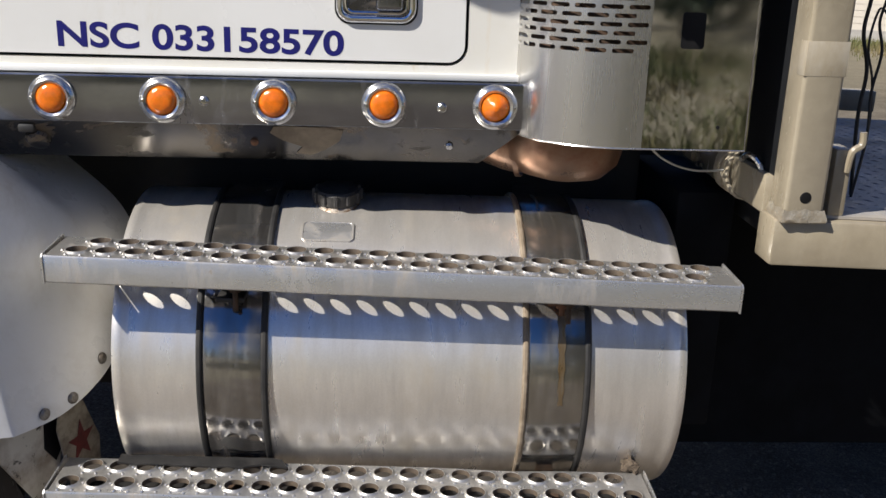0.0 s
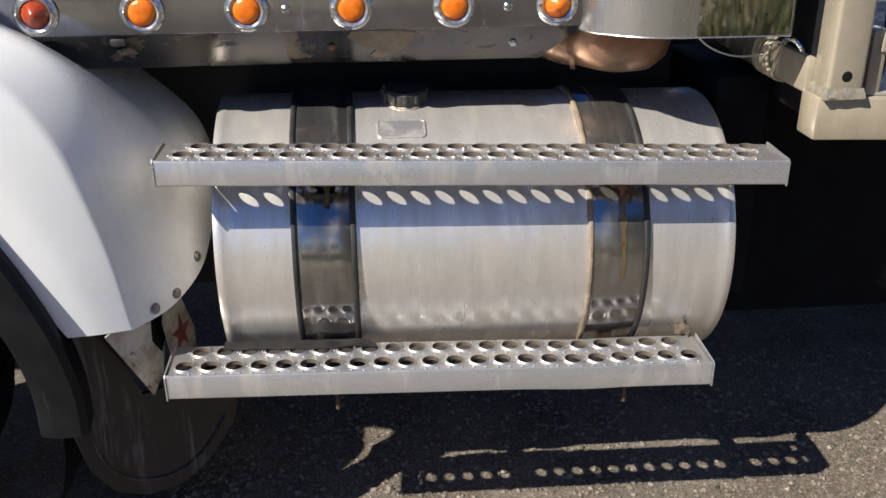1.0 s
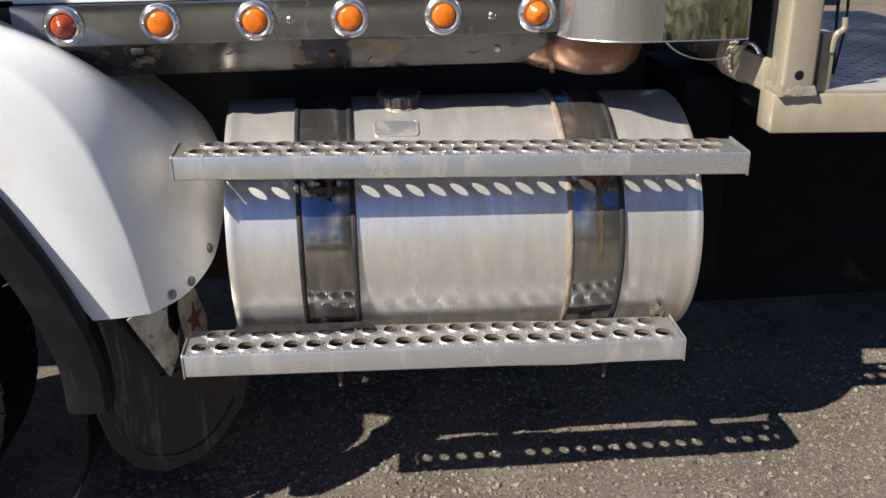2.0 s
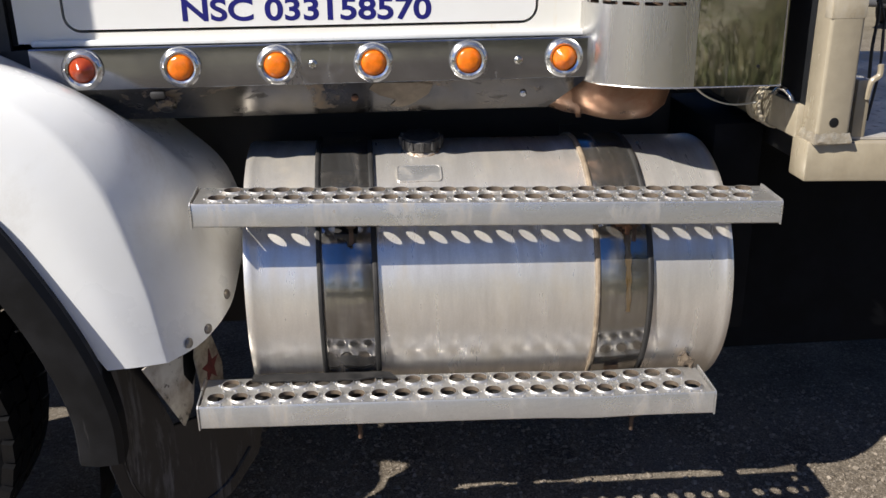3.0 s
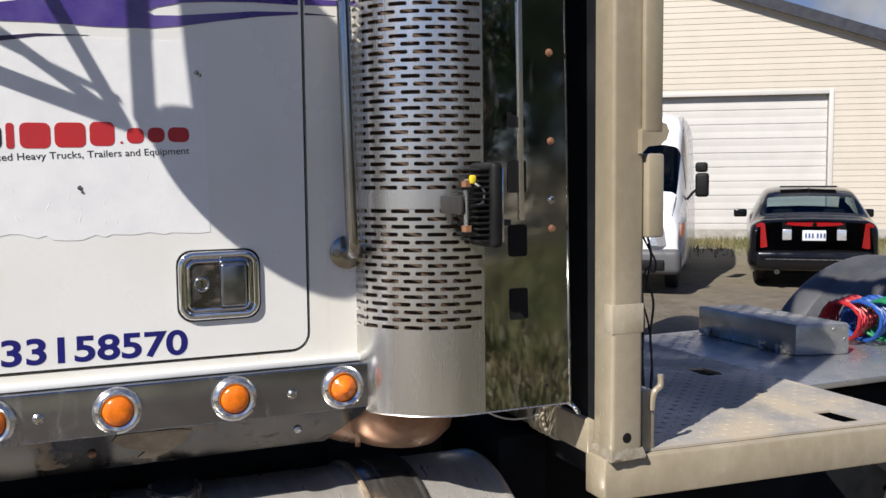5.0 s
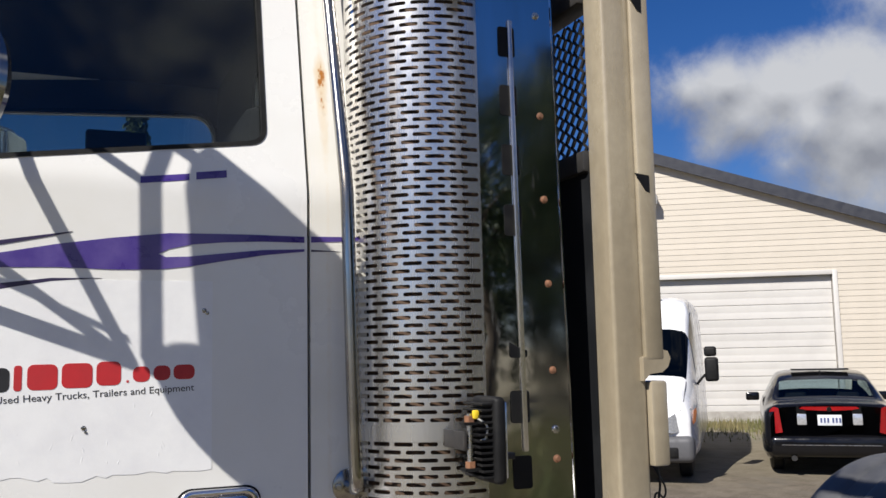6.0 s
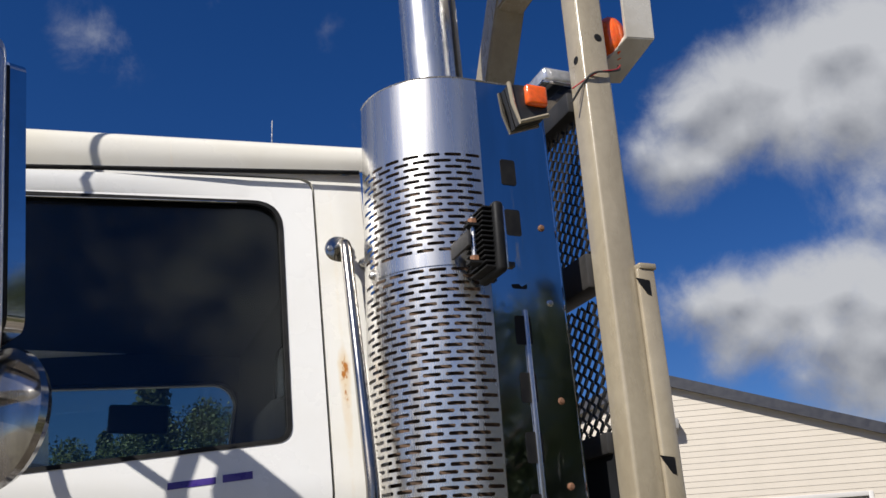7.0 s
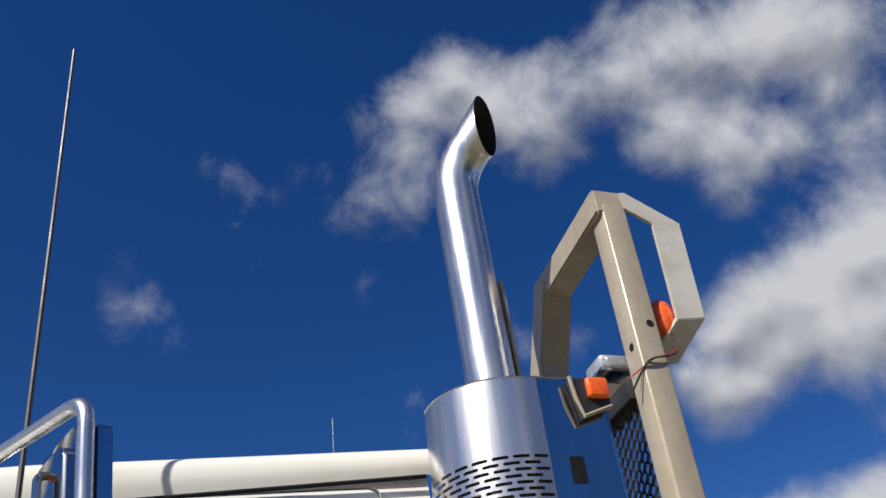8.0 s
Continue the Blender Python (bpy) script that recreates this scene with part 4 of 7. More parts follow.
rocker = part("rocker_panel", bm, polished_trim, truck, "polished steel rocker panel with a row of amber lamps")
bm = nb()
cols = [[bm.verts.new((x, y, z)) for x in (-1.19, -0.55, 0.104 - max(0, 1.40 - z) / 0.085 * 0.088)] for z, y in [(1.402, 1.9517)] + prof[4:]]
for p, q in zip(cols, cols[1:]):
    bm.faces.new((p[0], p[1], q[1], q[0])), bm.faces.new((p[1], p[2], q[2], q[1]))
part("underside", bm, dark_stained_trim, rocker, "darker slanted lower face with brown stains")
grime = [(-0.415, 0.02), (-0.395, 0.0), (-0.30, 0.02), (-0.272, 0.10), (-0.282, 0.42), (-0.315, 0.70), (-0.345, 0.86), (-0.375, 0.80), (-0.36, 0.60), (-0.40, 0.42), (-0.425, 0.2)]
part("grime_patch", plate(nb(), [grime], lambda u, v, w: (u, 1.9515 + 0.0685 * v - 0.0008, 1.4015 - 0.0835 * v - 0.0008 + w), 0.0), M("grime_tan", (0.25, 0.20, 0.14), 0.5, 0.2, scale=16, col2=(0.16, 0.125, 0.09), var=(0.35, 0.6), bump=0.2, bscale=120), rocker, "tan patch of dried dirt")
# added flange that keeps sun from leaking down behind the panel
part("top_flange", box(nb(), -1.19, 0.102, 1.953, 2.035, 1.490, 1.4965), polished_trim, rocker)
part("end_plate", plate(nb(), [[(1.951, 1.497), (1.951, 1.404), (2.03, 1.404), (2.03, 1.497)]], lambda u, v, w: (0.1035 - w, u, v), 0.003), polished_trim, rocker)
for x, z in ((-0.553, 1.449), (-0.069, 1.446)):
    part("bolt", turned(nb(), [(0, 0), (0, 0.010), (0.003, 0.010), (0.006, 0.006), (0.0065, 0)], (x, 1.95, z), (0, -1, 0), 14), bolt_metal, rocker)
for x in (-0.46, -0.05):
    part("bolt", turned(nb(), [(0, 0), (0, 0.009), (0.005, 0.007), (0.006, 0)], (x, 1.985, 1.36), (0, -0.77, -0.64), 10), rust_metal if x < -0.2 else bolt_metal, rocker)
latch = part("latch", turned(nb(), [(0, 0), (0, 0.026), (0.01, 0.024), (0.016, 0.012), (0.016, 0)], (-0.905, 1.985, 1.36), (0, -0.77, -0.64), 20), dark_stained_trim, rocker)
part("latch_lever", box(nb(), -0.935, -0.90, 1.955, 1.975, 1.375, 1.395, 0.006), black_steel, latch)

for i, x in enumerate((-1.075, -0.855, -0.636, -0.412, -0.188, 0.040)):
    at = (x, 1.9495, 1.45)
    bezel = part("marker_lamp", turned(nb(), [(0, 0.028), (0, 0.0465), (0.005, 0.0465), (0.012, 0.042), (0.015, 0.036), (0.012, 0.0305), (0.006, 0.0292)], at, (0, -1, 0), 40, True), bezel_chrome, truck,
                 "round amber marker lamp in a chrome bezel")
    prof2 = [(0.004, 0.0294), (0.011, 0.0288), (0.016, 0.025), (0.019, 0.015), (0.020, 0)] if i in (1, 2, 3, 4) else [(0.004, 0.0294), (0.010, 0.0288), (0.020, 0.020), (0.030, 0.005), (0.031, 0)]
    part("lens", turned(nb(), prof2, at, (0, -1, 0), 32 if i in (1, 2, 3, 4) else 14), shaded_amber if i == 0 else amber, bezel, sharp=20 if i in (0, 5) else 40)
    for dx in (-0.0385, 0.0385):
        part("screw", turned(nb(), [(0.013, 0.0035), (0.0165, 0.003), (0.017, 0)], (x + dx, 1.9495, 1.45), (0, -1, 0), 8), bolt_metal, bezel)

# fuel tank
TANK_R, TANK_Y, TANK_Z = 0.342, 2.150, 0.861
TANK_X0 = -0.736


def tank_z(x):
    return TANK_Z - 0.0135 * (x + 0.14)


def sheared(bm, k=0.0135, x0=-0.14):
    for v in bm.verts:
        v.co.z -= k * (v.co.x - x0)
    return bm


bm = turned(nb(), [(0.03, 0), (0.005, 0.20), (0.0, 0.312), (0.003, 0.330), (-0.003, 0.334), (-0.004, 0.340), (0.004, 0.3435), (0.016, 0.3435), (0.020, TANK_R)] + [(0.05 + 1.10 * i / 8, TANK_R) for i in range(9)]
            + [(1.172, TANK_R), (1.176, 0.3435), (1.188, 0.3435), (1.196, 0.340), (1.194, 0.334), (1.189, 0.312), (1.184, 0.2), (1.164, 0)], (TANK_X0, TANK_Y, TANK_Z), (1, 0, 0), 96)
tank = part("fuel_tank", sheared(bm), tank_metal, truck, "round aluminium fuel tank, scuffed and dull")
for x0, x1, mt, edge in ((-0.554, -0.432, strap_metal, rubber), (0.122, 0.243, dirty_strap, rubber)):
    strap = part("strap", sheared(turned(nb(), [(0, TANK_R + 0.001), (0, TANK_R + 0.0045), (0.004, TANK_R + 0.006), (x1 - x0 - 0.004, TANK_R + 0.006), (x1 - x0, TANK_R + 0.0045), (x1 - x0, TANK_R + 0.001)], (x0, TANK_Y, TANK_Z), (1, 0, 0), 96)), mt, tank, "polished tank strap")
    for xe, wd, mt2 in ((x0 - 0.007, 0.012, edge if x0 < 0 else dried_strip), (x1 + 0.004, 0.013, edge)):
        part("strap_edge", sheared(turned(nb(), [(0, TANK_R + 0.001), (0, TANK_R + 0.008), (wd * 0.3, TANK_R + 0.0105), (wd * 0.7, TANK_R + 0.0105), (wd, TANK_R + 0.008), (wd, TANK_R + 0.001)], (xe - wd / 2, TANK_Y, TANK_Z), (1, 0, 0), 96)), mt2, strap)
    # bolt and clamp under the upper step
    xm = (x0 + x1) / 2
    bm = box(nb(), xm - 0.028, xm + 0.028, 1.815, 1.895, 1.063, 1.073, 0.002)
    rod(bm, (xm + 0.006, 1.84, 1.075), (xm + 0.006, 1.84, 1.035), 0.006, 0.006, 8)
    rod(bm, (xm + 0.006, 1.84, 1.061), (xm + 0.006, 1.84, 1.050), 0.013, 0.013, 6)
    part("clamp", bm, rust_metal if x0 > 0 else black_steel, strap)
    if x0 < 0:
        continue
    # rust run from the clamp
    bm = nb()
    k = 12
    for i in range(k):
        quad = []
        for t, sx in ((i, -1), (i, 1), (i + 1, 1), (i + 1, -1)):
            a = radians(150 + 32 * t / k)
            wdt = 0.008 * (1 - 0.35 * t / k) * (1 + 0.25 * math.sin(t * 2.1))
            xx = xm + 0.008 + sx * wdt
            quad.append(bm.verts.new((xx, TANK_Y + (TANK_R + 0.0075) * math.cos(a), tank_z(xx) + (TANK_R + 0.0075) * math.sin(a))))
        bm.faces.new(quad)
    part("rust_run", bm, M("rust_run", (0.235, 0.155, 0.07), 0.35, 0.7, scale=40, col2=(0.27, 0.225, 0.165), stretch=(2, 1, 0.3)), strap)
# unseen second tank, added to block light from the far side
part("far_tank", turned(nb(), [(0, 0), (0, 0.32), (0.02, 0.342), (1.18, 0.342), (1.2, 0.32), (1.2, 0)], (TANK_X0, 2 * MID - TANK_Y, TANK_Z), (1, 0, 0), 40), tank_metal, truck)
# made-up black panel that keeps the space under the deck dark
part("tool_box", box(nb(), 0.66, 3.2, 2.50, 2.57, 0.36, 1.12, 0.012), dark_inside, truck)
# lower edge of the tank's fixing to the frame
for x in (-0.493, 0.185):
    part("bracket", plate(nb(), [[(2.25, 0.5), (2.56, 0.5), (2.56, 1.16), (2.49, 1.16), (2.45, 0.7), (2.30, 0.55)]], lambda u, v, w: (x - 0.03 + w, u, v), 0.06), black_steel, tank)
# filler cap
CAP = (-0.295, 2.106, 1.191)
cap = part("filler_cap", turned(nb(), [(0.012, 0), (0.012, 0.048), (0.018, 0.0505), (0.040, 0.0505), (0.046, 0.046), (0.048, 0.034), (0.049, 0)], CAP, (0, -0.12, 1), 40), cap_plastic, tank, "ribbed dark grey filler cap")
for i in range(12):
    a = 2 * math.pi * i / 12
    c = Vector(CAP) + Vector((math.cos(a) * 0.051, math.sin(a) * 0.051, 0.031 + 0.12 * math.sin(a) * 0.051))
    part("rib", box(nb(), c.x - 0.005, c.x + 0.005, c.y - 0.007, c.y + 0.007, c.z - 0.013, c.z + 0.012, 0.002, 1, Matrix.Rotation(a + math.pi / 2, 4, "Z")), cap_plastic, cap)
part("filler_neck", turned(nb(), [(-0.022, 0.070), (-0.004, 0.064), (0.006, 0.056), (0.012, 0.050), (0.014, 0.046)], CAP, (0, -0.12, 1), 40), rusty_weld, tank, "rusty weld ring")


def tag_place(u, v, w):
    a = math.pi / 2 + v / TANK_R
    r = TANK_R + 0.0022 - w
    return (u, TANK_Y + r * math.cos(a), tank_z(u) + r * math.sin(a))


tag = part("tag_plate", plate(nb(), [rounded(-0.364, -0.253, 0.138, 0.197, 0.012)], tag_place, 0.0025, [0.138 + 0.01 * i for i in range(1, 6)]), step_metal, tank, "blank riveted tag plate")
bm = plate(nb(), [rounded(-0.365, -0.252, 0.137, 0.198, 0.013), rounded(-0.3615, -0.2555, 0.1405, 0.1945, 0.010)], lambda u, v, w: tag_place(u, v, w - 0.0012), 0.0025, [0.138 + 0.01 * i for i in range(1, 6)])
part("tag_rim", bm, tank_metal, tag)


# perforated steps
def tread(x0, x1, y0, y1, zf, pitch, shift):
    """A tread with two staggered rows of round holes with raised rims."""
    bm = nb()
    seen = {}

    def v(x, y, z):
        key = (round(x, 5), round(y, 5), round(z, 5))
        if key not in seen:
            seen[key] = bm.verts.new((x, y, z + zf(x)))
        return seen[key]

    half = (y1 - y0) / 2
    for row in range(2):
        ya, yb = y0 + half * row, y0 + half * (row + 1)
        yc = (ya + yb) / 2
        cells = []
        x = x0 + shift + (0.004 if row == 0 else 0.004 + pitch / 2)
        if x - x0 > 1e-4:
            cells.append((x0, x, False))
        while x + pitch <= x1 - 0.002:
            cells.append((x, x + pitch, True))
            x += pitch
        cells.append((x, x1, False))
        for xa, xb, hole in cells:
            if not hole:
                bm.faces.new((v(xa, ya, 0), v(xb, ya, 0), v(xb, yb, 0), v(xa, yb, 0)))
                continue
            xm = (xa + xb) / 2
            outer = [(xb, yc), (xb, yb), (xm, yb), (xa, yb), (xa, yc), (xa, ya), (xm, ya), (xb, ya)]
            nseg = 16
            ring = []
            for k in range(nseg):
                a, b = outer[k // 2], outer[(k // 2 + 1) % 8]
                t = (k % 2) / 2
                ring.append(v(a[0] + (b[0] - a[0]) * t, a[1] + (b[1] - a[1]) * t, 0))
            prev = ring
            for r, z in ((0.0270, 0.0), (0.0250, 0.0009), (0.0226, 0.0038), (0.0210, 0.0050), (0.0200, 0.0046), (0.0196, 0.0026), (0.0192, -0.0060)):
                cur = [bm.verts.new((xm + r * math.cos(2 * math.pi * k / nseg), yc + r * math.sin(2 * math.pi * k / nseg) * 1.0, z + zf(xm))) for k in range(nseg)]
                for k in range(nseg):
                    j = (k + 1) % nseg
                    f = bm.faces.new((prev[k], prev[j], cur[j], cur[k]))
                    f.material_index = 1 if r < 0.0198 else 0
                prev = cur
            # raised buttons between the holes
            for bx, by in ((xa, yc), (xm - pitch * 0.25, ya + 0.004), (xm + pitch * 0.25, ya + 0.004)):
                if abs(bx - x0) < 0.008:
                    continue
                base = [bm.verts.new((bx + 0.0042 * math.cos(k * 1.0472), by + 0.0042 * math.sin(k * 1.0472), zf(bx) + 0.0002)) for k in range(6)]
                head = [bm.verts.new((bx + 0.0022 * math.cos(k * 1.0472), by + 0.0022 * math.sin(k * 1.0472), zf(bx) + 0.0032)) for k in range(6)]
                for k in range(6):
                    bm.faces.new((base[k], base[(k + 1) % 6], head[(k + 1) % 6], head[k]))
                bm.faces.new(head)
    return bm


def make_step(x0, x1, y0, y1, z0, slope, tall, label, bend=0.0, shift=0.0):
    zf = lambda x: z0 - slope * (x - x0) - bend * math.exp(-((x - (x0 + x1) / 2 - 0.32) / 0.09) ** 2)
    t = tread(x0 + 0.004, x1 - 0.004, y0 + 0.004, y1, zf, 0.0555, shift)
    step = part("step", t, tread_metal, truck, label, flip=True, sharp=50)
    step.data.materials.append(shaded_grimy_collar)
    # front lip with a rounded upper edge, and the back lip
    for name, ys, prof in (("front_lip", y0, [(0.006, 0.0), (0.002, -0.0012), (0.0, -0.005), (0.0, -tall + 0.003), (0.003, -tall), (0.022, -tall)]), ("back_lip", y1, [(0.0, 0.0), (0.002, -0.004), (0.002, -tall * 0.8)])):
        bm = nb()
        for q in range(40):
            xa, xb = x0 + (x1 - x0) * q / 40, x0 + (x1 - x0) * (q + 1) / 40
            for (ya, za), (yb, zb) in zip(prof, prof[1:]):
                bm.faces.new([bm.verts.new((x, ys + y, zf(x) + z)) for x, y, z in ((xa, ya, za), (xb, ya, za), (xb, yb, zb), (xa, yb, zb))])
        part(name, bm, step_metal, step, weld=0.0005)
    # unseen dark rail, added to stop sun through the back row of holes
    part("mounting_rail", sheared(box(nb(), x0 + 0.02, x1 - 0.02, y1 - 0.022, y1 + 0.022, z0 - tall - 0.004, z0 - tall + 0.003), slope, x0), black_steel, step)
    for xe, s in ((x0, -1), (x1, 1)):
        z = zf(xe)
        loop = [(y0 - 0.002, z - tall - 0.002), (y1 + 0.002, z - tall * 0.8), (y1 + 0.002, z + 0.006), (y1 - 0.012, z + 0.006), (y0 + 0.004, z + 0.002), (y0 - 0.002, z - 0.004)]
        part("end_cap", plate(nb(), [loop], lambda u, v, w: (xe + s * (0.001 + w), u, v), 0.0035), step_metal, step)
    return step, zf


up_step, up_z = make_step(-0.830, 0.528, 1.753, 1.875, 1.180, 0.0335, 0.056, "upper aluminium step with punched anti-slip holes", 0.0, 0.0175)
low_step, low_z = make_step(-0.854, 0.392, 1.698, 1.830, 0.700, 0.0285, 0.060, "lower aluminium step, dented and greasy", 0.004)
for step, zf, y0, y1 in ((up_step, up_z, 1.80, 1.93), (low_step, low_z, 1.722, 1.95)):
    for x in (-0.493, 0.185):
        bm = box(nb(), x - 0.022, x + 0.022, y0, y1, zf(x) - 0.062, zf(x) - 0.054)
        rod(bm, (x + 0.012, y0 + 0.01, zf(x) - 0.05), (x + 0.012, y0 + 0.01, zf(x) - 0.118), 0.0055, 0.0055, 8)
        rod(bm, (x + 0.012, y0 + 0.01, zf(x) - 0.064), (x + 0.012, y0 + 0.01, zf(x) - 0.078), 0.013, 0.013, 6)
        part("bracket", bm, dark_rust, step)
# greasy strip of rubber on the lower tread, and a lump of mud at its end
rng = random.Random(19)
strip = [(-0.74 + 0.02 * k, 1.797 + rng.uniform(-0.003, 0.004) + (0.008 if k > 13 else 0)) for k in range(18)] + [(-0.385, 1.80)] + [(-0.40 - 0.02 * k, 1.834 + rng.uniform(-0.004, 0.003)) for k in range(18)]
bm = plate(nb(), [strip], lambda u, v, w: (u, v, low_z(u) + 0.0042 + 0.003 * math.sin(u * 40) ** 2 + w), 0.004)
part("grease_strip", bm, rubber, low_step)
bm = bmesh.new()
bmesh.ops.create_icosphere(bm, subdivisions=4, radius=0.019, matrix=Matrix.Translation((0.365, 1.838, low_z(0.365) + 0.012)))
for v in bm.verts:
    v.co += Vector(noise.noise_vector(v.co * 60)) * 0.010 + Vector(noise.noise_vector(v.co * 260)) * 0.003
part("mud_lump", bm, M("mud", (0.12, 0.09, 0.06), 0.95, scale=70, col2=(0.07, 0.052, 0.036), bump=1.0, bscale=200), low_step)

# ---- exhaust: stack, muffler and the slotted guard ----
AX, AY = 0.285, 2.032
GUARD_R, GUARD_Z0, GUARD_Z1 = 0.205, 1.388, 3.338
ARC = GUARD_R * radians(95)
FLAT = 0.242


def guard_at(u, w=0.0):
    """The guard's outline from above: a quarter round, then a flat wing to the rear. w: depth behind the sheet."""
    if u < ARC:
        a = radians(175) + u / GUARD_R
        return AX + (GUARD_R - w) * math.cos(a), AY + (GUARD_R - w) * math.sin(a)
    return AX + (u - ARC), AY - GUARD_R + w


PITCH, ROW, SLOT_H = 0.0520, 0.01625, 0.0082
SLOT_COLS = 7
U0 = ARC + 0.034 - PITCH * SLOT_COLS
bm = nb()
cache = {}


def gv(u, z):
    key = (round(u, 4), round(z, 4))
    if key not in cache:
        x, y = guard_at(u)
        cache[key] = bm.verts.new((x, y, z))
    return cache[key]


def quad_strip(ua, ub, za, zb, step=PITCH / 4):
    k = max(1, round((ub - ua) / step))
    for i in range(k):
        p, q = ua + (ub - ua) * i / k, ua + (ub - ua) * (i + 1) / k
        bm.faces.new((gv(p, za), gv(q, za), gv(q, zb), gv(p, zb)))


z = GUARD_Z0 + 0.004
bands = ((1.829, 1.862), (2.84, 2.875))
UE = U0 + PITCH * SLOT_COLS
zs = 1.572
rows_z = []
while zs < 3.118:
    rows_z.append(zs)
    zs += ROW
quad_strip(0.0, UE, z, rows_z[0])
for r, za in enumerate(rows_z):
    zb = za + ROW
    if any(lo - ROW * 0.6 < za < hi - ROW * 0.4 for lo, hi in bands):
        quad_strip(0.0, UE, za, zb)
        continue
    u = U0 - (0 if r % 2 else PITCH / 2)
    cells = []
    while u < UE - 1e-6:
        cells.append(u)
        u += PITCH
    if cells[0] > 1e-5:
        quad_strip(0.0, cells[0], za, zb)
    for u in cells:
        if u < -1e-6 or u + PITCH > UE + 1e-6:
            quad_strip(max(u, 0.0), min(u + PITCH, UE), za, zb)
            continue
        outer = [(u + PITCH * k / 4, za) for k in range(5)] + [(u + PITCH * k / 4, zb) for k in range(4, -1, -1)]
        zm, hl, hh = (za + zb) / 2, 0.0205, SLOT_H / 2
        um = u + PITCH / 2
        inner = [(um - hl, zm - hh * 0.55), (um - hl + 0.003, zm - hh), (um, zm - hh), (um + hl - 0.003, zm - hh), (um + hl, zm - hh * 0.55),
                 (um + hl, zm + hh * 0.55), (um + hl - 0.003, zm + hh), (um, zm + hh), (um - hl + 0.003, zm + hh), (um - hl, zm + hh * 0.55)]
        ov = [gv(*p) for p in outer]
        iv, dv = [], []
        for p in inner:
            x, y = guard_at(p[0])
            iv.append(bm.verts.new((x, y, p[1])))
            x, y = guard_at(p[0], 0.0022)
            dv.append(bm.verts.new((x, y, p[1])))
        for k in range(10):
            j = (k + 1) % 10
            bm.faces.new((ov[k], ov[j], iv[j], iv[k])), bm.faces.new((iv[k], iv[j], dv[j], dv[k]))
quad_strip(0.0, UE, rows_z[-1] + ROW, GUARD_Z1)
guard = part("stack_guard", bm, satin_steel, truck, "stainless exhaust guard with punched slots", sharp=60)
bm = nb()
cache.clear()
z = GUARD_Z0 + 0.004
for q in range(12):
    za, zb = z + (GUARD_Z1 - z) * q / 12, z + (GUARD_Z1 - z) * (q + 1) / 12
    quad_strip(UE, ARC + FLAT, za, zb, 0.03)
for v in bm.verts:
    v.co.y += 0.0012 * math.sin(v.co.z * 9.0 + v.co.x * 11) + 0.0008 * math.sin(v.co.z * 23 + v.co.x * 5)
part("wing", bm, mirror_steel, guard, "mirror-bright flat wing", sharp=60)
# folded rim at foot, head and wing
for z in (GUARD_Z0 + 0.004, GUARD_Z1):
    bm = tube(nb(), [(*guard_at((ARC + FLAT) * i / 40), z) for i in range(41)], 0.0018, 6)
    part("rim", bm, satin_steel, guard)
x, y = guard_at(ARC + FLAT)
part("rim", tube(nb(), [(x, y, GUARD_Z0 + 0.004), (x, y, GUARD_Z1)], 0.003, 6), mirror_steel, guard)
# thin paler satin strip down the wing
part("edge_strip", box(nb(), 0.404, 0.416, AY - GUARD_R - 0.005, AY - GUARD_R - 0.001, 1.80, 2.74, 0.001), satin_steel, guard)
# mark on the wing: eleven plain dark shapes, one above the other
for i, zc in enumerate((3.090, 2.957, 2.824, 2.691, 2.558, 2.425, 2.292, 2.030, 1.893, 1.757, 1.621)):
    part("cut_shape", plate(nb(), [rounded(0.378, 0.424, zc - 0.034, zc + 0.034, 0.006, 2)], lambda u, v, w: (u, AY - GUARD_R - 0.0012 + w, v), 0.001), black_plastic, guard)
for zc, mt in ((1.78, rust_metal), (1.842, bolt_metal), (1.968, rust_metal), (2.155, rust_metal), (2.341, rust_metal), (2.529, rust_metal), (2.76, bolt_metal), (2.95, rust_metal)):
    part("bolt", turned(nb(), [(0, 0), (0, 0.0085), (0.002, 0.0085), (0.003, 0.006), (0.007, 0.0055), (0.008, 0)], (0.487, AY - GUARD_R, zc), (0, -1, 0), 12), mt, guard)
part("bolt", turned(nb(), [(0, 0), (0, 0.004), (0.001, 0.004), (0.001, 0)], (0.468, AY - GUARD_R, 1.438), (0, -1, 0), 10), black_plastic, guard)
for zc in (1.845, 2.857):
    bx, by = guard_at(0.055)
    part("band_screw", turned(nb(), [(0, 0), (0, 0.010), (0.004, 0.010), (0.008, 0.006), (0.009, 0)], (bx, by, zc), (bx - AX, by - AY, 0), 12), bolt_metal, guard)
    bm = nb()
    for k in range(14):
        ua, ub = 0.075 + 0.21 * k / 14, 0.075 + 0.21 * (k + 1) / 14
        bm.faces.new([bm.verts.new((*guard_at(u, -0.0022), zz)) for u, zz in ((ua, zc - 0.016), (ub, zc - 0.016), (ub, zc + 0.016), (ua, zc + 0.016))])
    part("clamp_band", bm, satin_steel, guard, weld=0.0004)
guard_parts = [guard, *guard.children]
for ob in guard_parts:
    for v in ob.data.vertices:
        v.co.x -= 0.018 * (v.co.z - 1.39) * min(max((v.co.x - AX) / 0.2, 0.0), 1.0)

# stack pipe with a curved, slant-cut end
SX, SY = 0.285, 2.045
BX, BY = 0.65, -0.76
mid = [(0.0, 3.10 + 1.0 * i / 6) for i in range(7)]
for i in range(1, 11):
    a = radians(5.0 * i)
    mid.append((0.22 * (1 - math.cos(a)), 4.10 + 0.22 * math.sin(a)))


